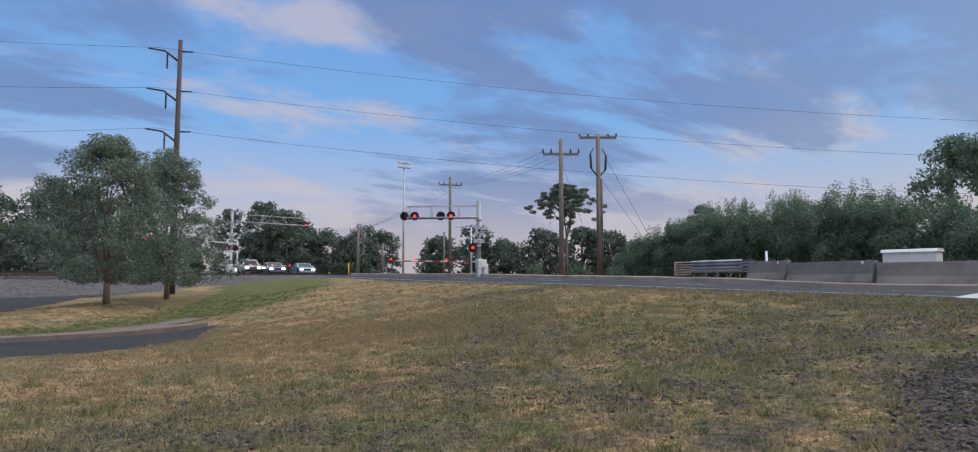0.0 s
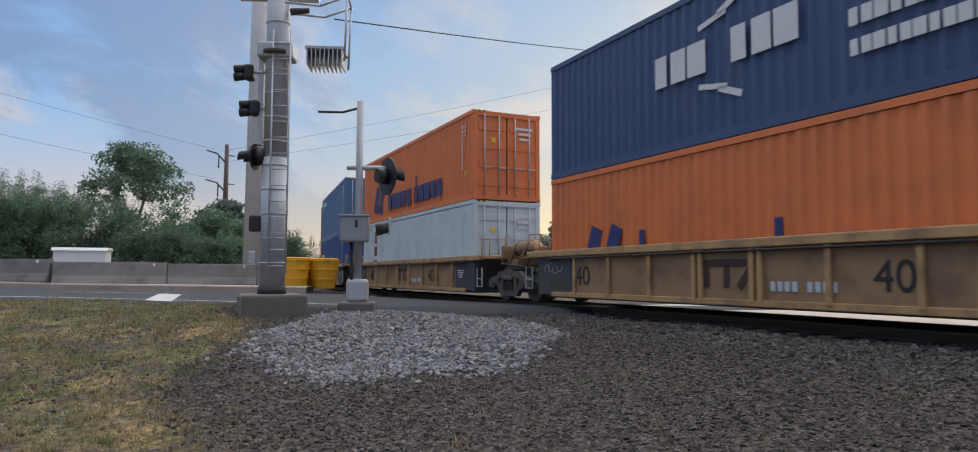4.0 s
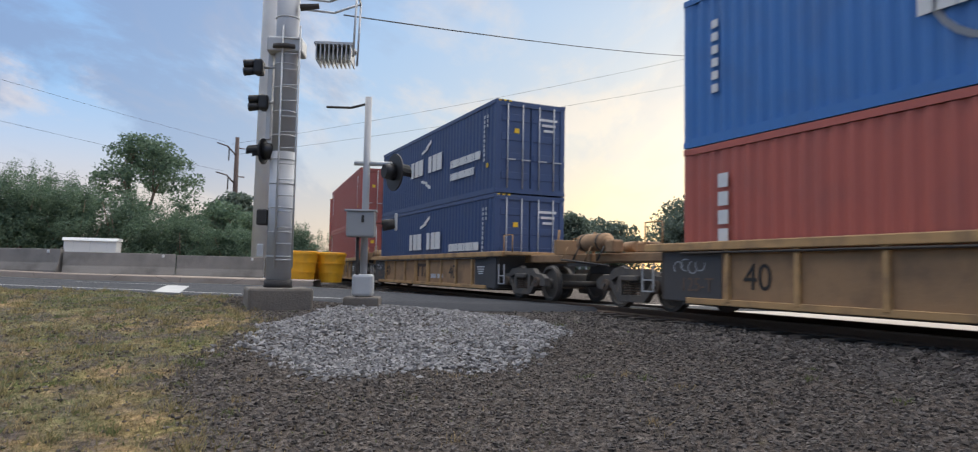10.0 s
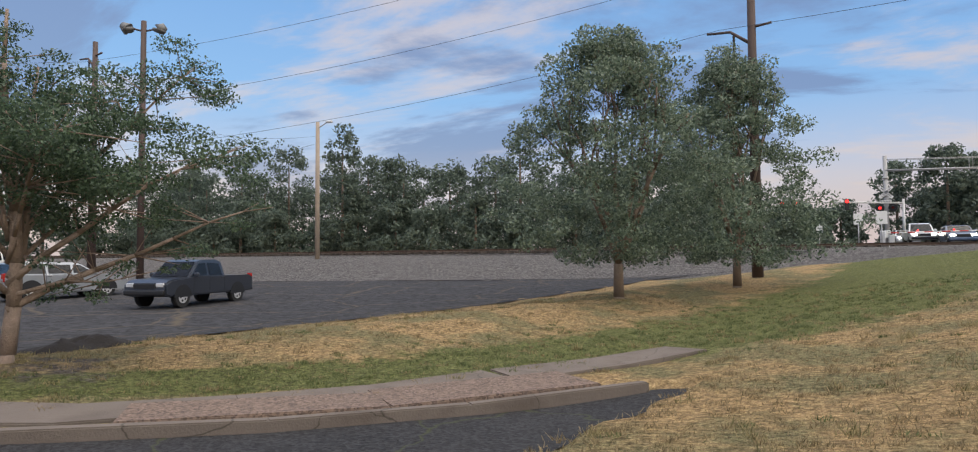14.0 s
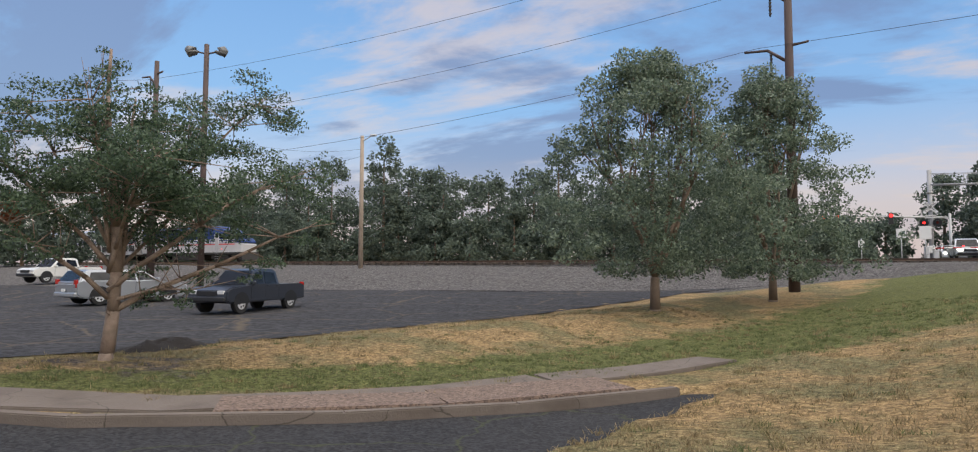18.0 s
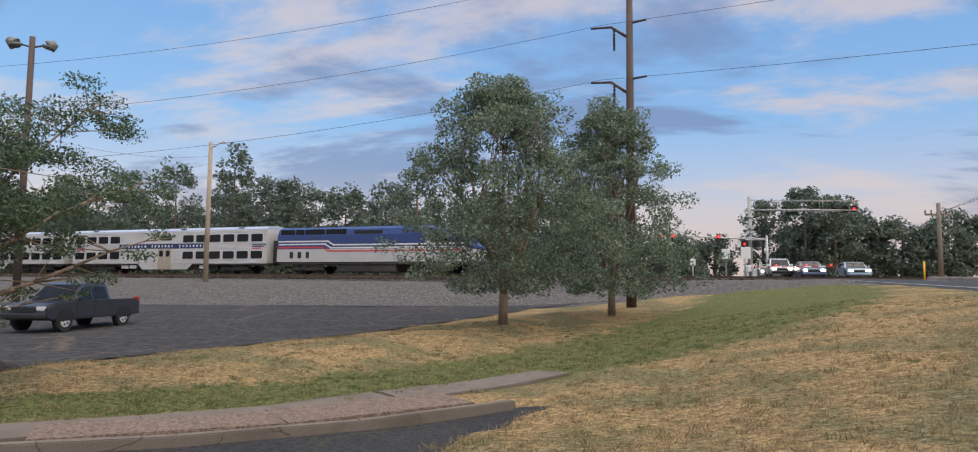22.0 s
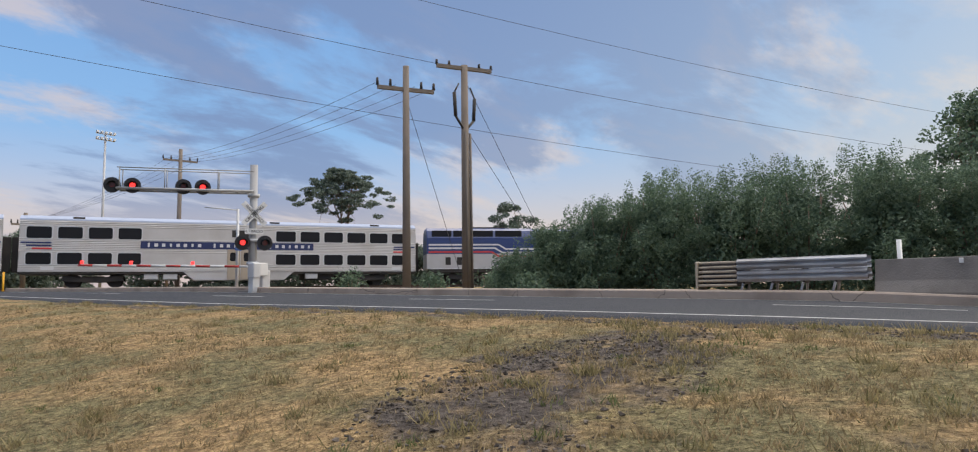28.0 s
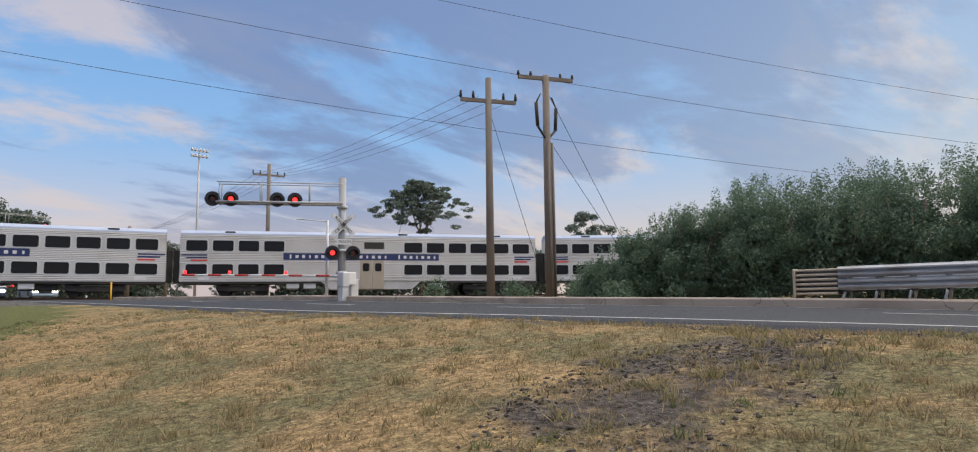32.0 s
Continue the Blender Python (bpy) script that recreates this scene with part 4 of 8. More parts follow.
def side_frame(parent, x, sy):
    """A cast side frame with two windows beside the spring nest."""
    bm = bmesh.new()
    half_outer = [(1.28, 0.40), (1.30, 0.60), (1.08, 0.70), (0.80, 0.72), (0.62, 0.86)]
    loops = [[(x - p, z) for p, z in half_outer] + [(x + p, z) for p, z in half_outer[::-1]] + [(x + 1.02, 0.40), (x + 0.98, 0.50), (x + 0.80, 0.50), (x + 0.46, 0.16), (x - 0.46, 0.16), (x - 0.80, 0.50), (x - 0.98, 0.50), (x - 1.02, 0.40)]]
    for sg in (-1, 1):
        loops.append([(x + sg * 0.47, 0.70), (x + sg * 0.72, 0.60), (x + sg * 0.47, 0.34)])
    loops.append([(x - 0.33, 0.70), (x + 0.33, 0.70), (x + 0.33, 0.30), (x - 0.33, 0.30)])
    for lp in loops:
        vs = [bm.verts.new((px, sy, pz)) for px, pz in lp]
        for i in range(len(vs)):
            bm.edges.new((vs[i], vs[(i + 1) % len(vs)]))
    bmesh.ops.triangle_fill(bm, use_beauty=True, edges=bm.edges[:])
    r = bmesh.ops.extrude_face_region(bm, geom=bm.faces[:])
    bmesh.ops.translate(bm, vec=(0, 0.14 if sy > 0 else -0.14, 0), verts=[v for v in r["geom"] if isinstance(v, bmesh.types.BMVert)])
    bmesh.ops.recalc_face_normals(bm, faces=bm.faces[:])
    return part("side_frame", bm, GREASY_STEEL, parent)


def lathe_wheel(name, x, sy, parent):
    """Flanged wheel with a dished web."""
    bm = bmesh.new()
    sg = 1 if sy > 0 else -1
    prof = [(0.0, 0.05), (0.12, 0.05), (0.14, 0.0), (0.36, -0.02), (0.40, 0.05), (0.46, 0.05), (0.465, -0.05), (0.495, -0.06), (0.49, -0.085), (0.38, -0.08), (0.34, -0.05), (0.0, -0.05)]
    n = 28
    rings = []
    for r, dy in prof:
        if r == 0:
            rings.append([bm.verts.new((x, sy + sg * dy, 0.46))])
        else:
            rings.append([bm.verts.new((x + r * math.cos(2 * math.pi * i / n), sy + sg * dy, 0.46 + r * math.sin(2 * math.pi * i / n))) for i in range(n)])
    for p, q in zip(rings, rings[1:]):
        for i in range(n):
            j = (i + 1) % n
            f = [p[i % len(p)], p[j % len(p)], q[j % len(q)], q[i % len(q)]]
            f = [v for k, v in enumerate(f) if v not in f[:k]]
            if len(f) > 2:
                bm.faces.new(f)
    bmesh.ops.recalc_face_normals(bm, faces=bm.faces[:])
    return part(name, bm, GREASY_STEEL, parent)


GREASY_STEEL = mat("dusty_dark_truck_steel", (0.085, 0.078, 0.072), 0.8, 0.2, 0.25, 5, 0.4, 40, dirt=(0.17, 0.135, 0.10), dirt_amount=0.5, dirt_scale=3)
SPRING_STEEL = mat("rusty_spring_steel", (0.10, 0.070, 0.050), 0.8, 0.2, 0.3, 9, 0.3)


def bogie(parent, x, z0=0.0):
    b = part("truck", BM(bm_box, x, 0, 0.60, 0.42, 2.1, 0.26, 0, 0.04), GREASY_STEEL, parent, "cast steel wheel truck")
    for sy in (-1.02, 1.02):
        side_frame(b, x, sy)
        for wx in (-0.89, 0.89):
            tube_part("bearing_cap", b, SPRING_STEEL, (x + wx, sy * 0.98, 0.50), (x + wx, sy * 1.20, 0.50), 0.13, n=12)
            tube_part("cap_bolt", b, GREASY_STEEL, (x + wx, sy * 1.20, 0.50), (x + wx, sy * 1.23, 0.50), 0.05, n=6)
        for k in range(3):
            for q in range(5):
                tube_part("spring_coil", b, SPRING_STEEL, (x - 0.2 + 0.2 * k, sy * 1.07, 0.32 + 0.055 * q), (x - 0.2 + 0.2 * k, sy * 1.07, 0.35 + 0.055 * q), 0.085, n=8)
        box_part("bolster_end", b, GREASY_STEEL, x, sy * 1.10, 0.66, 0.62, 0.22, 0.12, 0.03)
        box_part("brake_beam", b, SPRING_STEEL, x + 0.35 * (1 if sy > 0 else -1), 0, 0.36, 0.08, 1.3, 0.09)
    for wx in (-0.89, 0.89):
        for sy in (-0.75, 0.75):
            lathe_wheel("wheel", x + wx, sy, b)
        tube_part("axle", b, GREASY_STEEL, (x + wx, -0.75, 0.46), (x + wx, 0.75, 0.46), 0.08, n=8)


def well_car(label, gap_back, gap_front, style, CL=12.9):
    """An intermodal well car; x runs ahead, z from the rail."""
    c = thing("well_car", Matrix(), label, "railcar", "cars of the freight train")
    chord, panel = (CAR_BROWN, CAR_BROWN) if style == "brown" else (CAR_YELLOW, CAR_PANEL)
    half = CL / 2 + 0.45
    for sy in (-1, 1):
        s = part("side_sill", BM(bm_box, 0, sy * 1.34, 1.40, 2 * half + 1.0, 0.16, 0.17, 0, 0.02), chord, c, "bright top chord of the well side")
        if style == "brown":
            part("side_panel", BM(bm_box, 0, sy * 1.33, 0.86, 2 * half, 0.06, 0.98), panel, c)
            bm = bmesh.new()
            bm_prism(bm, [(-half, 1.34), (half, 1.34), (half - 0.8, 0.28), (-half + 0.8, 0.28)], sy * 1.36 - 0.02, sy * 1.36 + 0.02)
            part("side_skirt", bm, panel, c)
        else:
            part("side_panel", BM(bm_box, 0, sy * 1.30, 0.80, 2 * half - 3.1, 0.05, 1.02), panel, c)
            for ex in (-1, 1):
                part("end_panel", BM(bm_box, ex * (half - 0.8), sy * 1.31, 0.80, 1.55, 0.06, 1.02, 0, 0.01), CAR_GREY, c, "dark grey end panel of the well side")
            for k in range(8):
                x = -half + 1.75 + k * (2 * half - 3.5) / 7
                for q in ((-0.09, 0.09) if k in (3, 4) else (0,)):
                    box_part("rib", c, chord, x + q, sy * 1.35, 0.82, 0.10, 0.09, 1.0, 0.01)
            tube_part("brake_pipe", c, DARK, (-half + 0.6, sy * 1.40, 1.27), (half - 0.6, sy * 1.40, 1.27), 0.025, n=6)
            box_part("bottom_sill", c, chord if style != "grey" else CAR_GREY, 0, sy * 1.33, 0.31, 2 * half - 1.4, 0.1, 0.12, 0.01)
        # dark strip below the side, standing in for the shade under the car
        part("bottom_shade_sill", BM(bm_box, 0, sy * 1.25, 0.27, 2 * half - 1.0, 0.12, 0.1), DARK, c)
    part("well_floor", BM(bm_box, 0, 0, 0.25, 2 * half - 0.4, 2.5, 0.06), DARK, c)
    for ex, gap in ((-1, gap_back), (1, gap_front)):
        e = ex * (CL / 2 + gap / 2)
        m = ex * (half + 0.2)
        bm = bmesh.new()
        bm_box(bm, (m + e) / 2, 0, 1.25, abs(e - m) + 0.1, 0.95, 0.24, 0, 0.03)
        part("end_platform", bm, CAR_PANEL if style != "brown" else CAR_BROWN, c)
        box_part("bulkhead", c, DARK, ex * (half + 0.05), 0, 0.85, 0.08, 2.6, 1.1)
        p = part("cross_beam", BM(bm_box, ex * (half + 0.35), 0, 1.42, 0.4, 2.7, 0.12, 0, 0.02), chord, c)
        for sy in (-1, 1):
            box_part("stirrup_rail", c, STEEL, ex * (half + 0.25), sy * 1.38, 0.75, 0.03, 0.03, 0.62)
            box_part("stirrup_rail", c, STEEL, ex * (half + 0.6), sy * 1.38, 0.75, 0.03, 0.03, 0.62)
            for zz in (0.45, 0.7):
                box_part("stirrup_step", c, STEEL, ex * (half + 0.425), sy * 1.38, zz, 0.36, 0.03, 0.03)
            bm = bmesh.new()
            for kx in (0.2, 0.75):
                bm_tube(bm, (ex * (half + kx), sy * 1.2, 1.45), (ex * (half + kx), sy * 1.2, 2.0), 0.018, n=6)
            bm_tube(bm, (ex * (half + 0.2), sy * 1.2, 2.0), (ex * (half + 0.75), sy * 1.2, 2.0), 0.018, n=6)
            part("grab_rail", bm, chord, c)
        if ex < 0:
            tone = CAR_PANEL if style != "brown" else CAR_BROWN
            bm = bmesh.new()
            for u0, r0, u1, r1 in ((0.0, 0.06, 0.06, 0.17), (0.06, 0.17, 0.16, 0.24), (0.16, 0.24, 1.14, 0.24), (1.14, 0.24, 1.24, 0.17), (1.24, 0.17, 1.30, 0.06)):
                bm_tube(bm, (e - 0.5 + u0, -0.62, 1.66), (e - 0.5 + u1, -0.62, 1.66), r0, r1, 16)
            part("air_reservoir", bm, tone, c, "dusty tan air tank")
            for u in (0.3, 1.0):
                tube_part("tank_strap", c, DARK, (e - 0.5 + u, -0.62, 1.66), (e - 0.44 + u, -0.62, 1.66), 0.248, n=16)
            box_part("valve_box", c, tone, e + 1.15, -0.75, 1.52, 0.34, 0.3, 0.34, 0.05)
            box_part("valve_box", c, tone, e + 0.75, 0.55, 1.55, 0.5, 0.4, 0.3, 0.05)
            tube_part("brake_cylinder", c, tone, (e - 0.1, 0.5, 1.58), (e + 0.35, 0.5, 1.58), 0.15, n=12)
            for k in range(4):
                tube_part("air_pipe", c, DARK if k % 2 else tone, (e - 0.9 + 0.55 * k, -0.95, 1.15), (e - 0.75 + 0.55 * k, -0.85, 1.55), 0.022, n=6)
            tube_part("air_hose", c, DARK, (e - 0.9, -0.95, 1.2), (e + 1.3, -1.0, 1.02), 0.03, n=6)
            box_part("brake_lever", c, DARK, e + 0.1, -0.95, 1.05, 1.3, 0.04, 0.09)
        else:
            box_part("retainer_stand", c, CAR_PANEL if style != "brown" else CAR_BROWN, e - 0.75, -0.6, 1.55, 0.12, 0.9, 0.42, 0.02)
            for sy in (-0.9, 0.2):
                tube_part("corner_guide", c, CAR_PANEL if style != "brown" else CAR_BROWN, (e - 0.85, sy, 1.4), (e - 0.8, sy, 2.05), 0.035, n=6)
        if ex < 0:
            if style == "brown":
                bm = bmesh.new()
                bm_tube(bm, (e + 0.7, -0.9, 2.15), (e + 0.74, -0.9, 2.15), 0.3, n=16)
                part("brake_wheel", bm, DARK, c)
                for k, (u, hh) in enumerate(((-0.6, 2.5), (1.5, 2.6), (2.3, 2.45))):
                    tube_part("corner_guide", c, CAR_BROWN, (e + u, -0.9, 1.4), (e + u, -0.9, hh), 0.06, n=8)
                box_part("equipment_box", c, CAR_BROWN, e + 1.6, -0.3, 1.85, 0.9, 0.9, 0.75, 0.06)
                box_part("equipment_box", c, CAR_BROWN, e + 2.6, -0.5, 1.7, 0.7, 0.8, 0.5, 0.06)
                tube_part("vent_pipe", c, CAR_BROWN, (e + 1.5, -0.3, 2.3), (e + 2.2, -0.3, 2.3), 0.1, n=10)
                box_part("brake_stand", c, DARK, e + 0.75, -0.9, 1.75, 0.08, 0.1, 0.8)
        # running gear and coupler
        if gap > 6:
            bogie(c, ex * (CL / 2 + 1.75))
            box_part("coupler", c, DARK, ex * (CL / 2 + gap / 2 - 0.1), 0, 0.85, 0.9, 0.22, 0.22, 0.03)
        elif ex < 0:
            bogie(c, e)
    if style == "brown":
        for k, (x, w, mm) in enumerate(((-5.2, 0.55, LETTER_WHITE), (-4.3, 0.75, LETTER_WHITE), (-1.6, 0.3, LETTER_WHITE), (-1.0, 0.2, LETTER_WHITE))):
            for j in range(4 if k < 2 else 1):
                box_part("number_bar", c, mm, x + j * w / 3.2, -1.385, 0.95, w / 4.6, 0.012, 0.17)
        ring_part("mark_ring", c, LETTER_YELLOW, 3.6, 0.83, 0.42, 0.06, y=-1.385)
        ring_part("mark_ring", c, LETTER_YELLOW, 3.6, 0.83, 0.27, 0.05, y=-1.385)
        for k in range(7):
            a = 0.7 * math.sin(k * 2.3)
            stroke("graffiti_stroke", c, LETTER_WHITE, 0.4 + 0.24 * k, 1.1 + 0.09 * a, 0.56 + 0.24 * k, 1.22 - 0.08 * a, 0.03, y=-1.385)
        for k in range(6):
            ring_part("graffiti_loop", c, LETTER_WHITE, -3.0 + 1.55 * k, 0.75 + 0.1 * math.sin(k * 1.9), 0.24, 0.028, 14, y=-1.385, a0=30 + 40 * k, a1=250 + 40 * k)
        box_part("sticker", c, LETTER_YELLOW, 0.1, -1.385, 1.02, 0.24, 0.012, 0.12)
    else:
        mtx = Matrix.Translation((-4.51, -1.335, 0.78)) @ Matrix.Rotation(radians(90), 4, "X")
        lettering(c, "40", 0.62, LETTER_BLACK, mtx)
        lettering(c, "40", 0.62, LETTER_BLACK, Matrix.Translation((3.04, -1.335, 0.78)) @ Matrix.Rotation(radians(90), 4, "X"))
        stroke("mark_bar", c, LETTER_BROWN, -0.70, 1.05, 0.62, 1.05, 0.12, y=-1.335)
        for x, lean in ((-0.48, 0.0), (0.0, 0.0), (0.44, 0.16)):
            stroke("mark_bar", c, LETTER_BROWN, x - lean, 0.6, x + lean, 1.0, 0.13, y=-1.335)
        lettering(c, "125-T", 0.36, LETTER_FADED, Matrix.Translation((-half + 0.95, -1.347, 0.62)) @ Matrix.Rotation(radians(90), 4, "X"))
        for k in range(9):
            if k != 4:
                box_part("number_bar", c, LETTER_GREY, 1.0 + 0.14 * k, -1.335, 0.62, 0.09, 0.01, 0.17)
        for k in range(4):
            box_part("number_bar", c, LETTER_WHITE, half - 1.1, -1.35, 0.98 - 0.075 * k, 0.55 - 0.08 * k, 0.01, 0.035)
        for k in range(4):
            ring_part("graffiti_loop", c, LETTER_GREY, -half + 0.45 + 0.2 * k, 0.98 + 0.05 * (k % 2), 0.13, 0.02, 10, y=-1.35, a0=50 * k, a1=50 * k + 230)
    for ob in c.children:
        if ob.name.split(".")[0] in ("truck", "coupler"):
            continue
        if ob.matrix_basis == Matrix():
            ob.data.transform(Matrix.Diagonal((1, 1, 0.91, 1)))
        else:
            ob.location.z *= 0.91
    return c


# units from the head of the train backwards: place of the back end at 2.5 s, gaps, car and boxes
UNITS = []


def unit(back, gap_back, gap_front, car_label, style, lower, upper, size=LONG):
    UNITS.append((back - size / 2, well_car(car_label, gap_back, gap_front, style, size), lower, upper))


TAN_CAR = "tan and yellow well car with grimy ribbed sides"
box_one = container("shipping_container", PINK, "magenta container with big pale block marks", marks_pink, False, SHORT)
unit(12.65, 8.8, 8.8, "dark brown well car covered in graffiti", "brown", box_one, copy_thing(box_one, Matrix()), SHORT)
unit(34.0, 5.0, 8.8, TAN_CAR, "yellow", container("shipping_container", ORANGE, "orange container with navy block marks", marks_orange, False, SHORT), container("shipping_container", NAVY, "navy container with white marks and silver lock rods", marks_navy, False, SHORT), SHORT)
unit(51.75, 4.1, 5.0, TAN_CAR, "yellow", container("shipping_container", PALE, "pale grey-blue smooth container with dark red marks", marks_pale, True), container("shipping_container", ORANGE, "orange container with navy block marks", marks_orange))
unit(68.75, 4.1, 4.1, TAN_CAR, "yellow", container("shipping_container", DEEPBLUE, "deep blue ribbed container with a yellow mark", marks_yellow), container("shipping_container", MIDBLUE, "faded blue ribbed container with small white marks", marks_striped))
box_red = container("shipping_container", OXIDE, "red-brown ribbed container with upright white marks", marks_plain)
unit(85.9, 4.15, 4.1, TAN_CAR, "yellow", box_red, copy_thing(box_red, Matrix()))
unit(103.05, 8.2, 4.15, TAN_CAR, "yellow", container("shipping_container", RUST_RED, "rust red ribbed container with upright white marks", marks_upright), container("shipping_container", BRIGHTBLUE, "bright blue container with a white globe mark", marks_globe))
box_navy = container("shipping_container", NAVY, "dark navy container with white marks", marks_navy, False, SHORT)
unit(123.75, 4.9, 8.2, TAN_CAR, "yellow", box_navy, copy_thing(box_navy, Matrix()), SHORT)
unit(140.8, 4.2, 4.2, TAN_CAR, "yellow", copy_thing(box_red, Matrix()), copy_thing(box_red, Matrix()))
unit(157.9, 4.2, 4.2, TAN_CAR, "yellow", copy_thing(box_red, Matrix()), copy_thing(box_red, Matrix()))


# ---- passenger train ----
STAINLESS = mat("stainless_steel_side", (0.56, 0.55, 0.545), 0.42, 0.15, 0.07, 0.8, 0.08, dirt=(0.36, 0.33, 0.30), dirt_amount=0.5, dirt_scale=0.5)
ROOF_GREY = mat("blue_grey_roof", (0.36, 0.42, 0.55), 0.6, 0, 0.08, 1)
BAND_NAVY = mat("navy_band_paint", (0.018, 0.032, 0.115), 0.45, 0, 0.08, 2)
LOCO_BLUE = mat("locomotive_blue_paint", (0.022, 0.050, 0.175), 0.35, 0, 0.08, 1.0, dirt=(0.03, 0.04, 0.09), coat=0.3)
LOCO_SILVER = mat("locomotive_silver_paint", (0.46, 0.455, 0.46), 0.45, 0, 0.06, 1.0, dirt=(0.33, 0.31, 0.29), dirt_amount=0.3)
STRIPE_RED = mat("red_stripe_paint", (0.58, 0.05, 0.05), 0.45, 0, 0.05, 2)
STRIPE_WHITE = mat("white_stripe_paint", (0.66, 0.66, 0.67), 0.45, 0, 0.05, 2)
DOOR_TAN = mat("warm_metal_door", (0.44, 0.37, 0.29), 0.4, 0.3, 0.08, 2)
PL, PW = 26.6, 3.05


def loft(bm, rings):
    """Skin a list of closed rings of points."""
    vr = [[bm.verts.new(p) for p in r] for r in rings]
    n = len(vr[0])
    for a, b in zip(vr, vr[1:]):
        for i in range(n):
            bm.faces.new((a[i], a[(i + 1) % n], b[(i + 1) % n], b[i]))
    bm.faces.new(vr[0][::-1])
    bm.faces.new(vr[-1])


def rounded_pane(bm, cx, cz, w, hh, y, t=0.02, r=0.12):
    pts = []
    for qx, qz, a0 in ((1, 1, 0), (-1, 1, 90), (-1, -1, 180), (1, -1, 270)):
        for k in range(4):
            a = radians(a0 + 30 * k)
            pts.append((cx + qx * (w / 2 - r) + r * math.cos(a), cz + qz * (hh / 2 - r) + r * math.sin(a)))
    bm_prism(bm, pts, y - t, y + t)


def pass_bogie(parent, x):
    b = part("truck", BM(bm_box, x, 0, 0.62, 1.3, 2.2, 0.3, 0, 0.04), DARK, parent, "dark passenger wheel truck")
    for sy in (-1.1, 1.1):
        bm = bmesh.new()
        bm_prism(bm, [(x - 1.8, 0.45), (x - 1.75, 0.85), (x - 0.7, 0.7), (x + 0.7, 0.7), (x + 1.75, 0.85), (x + 1.8, 0.45), (x + 0.9, 0.38), (x - 0.9, 0.38)], sy - 0.08, sy + 0.08)
        part("side_frame", bm, DARK, b)
    for wx in (-1.25, 1.25):
        for sy in (-0.75, 0.75):
            bm = bmesh.new()
            bm_tube(bm, (x + wx, sy - 0.07, 0.46), (x + wx, sy + 0.07, 0.46), 0.46, n=20)
            part("wheel", bm, DARK, b)


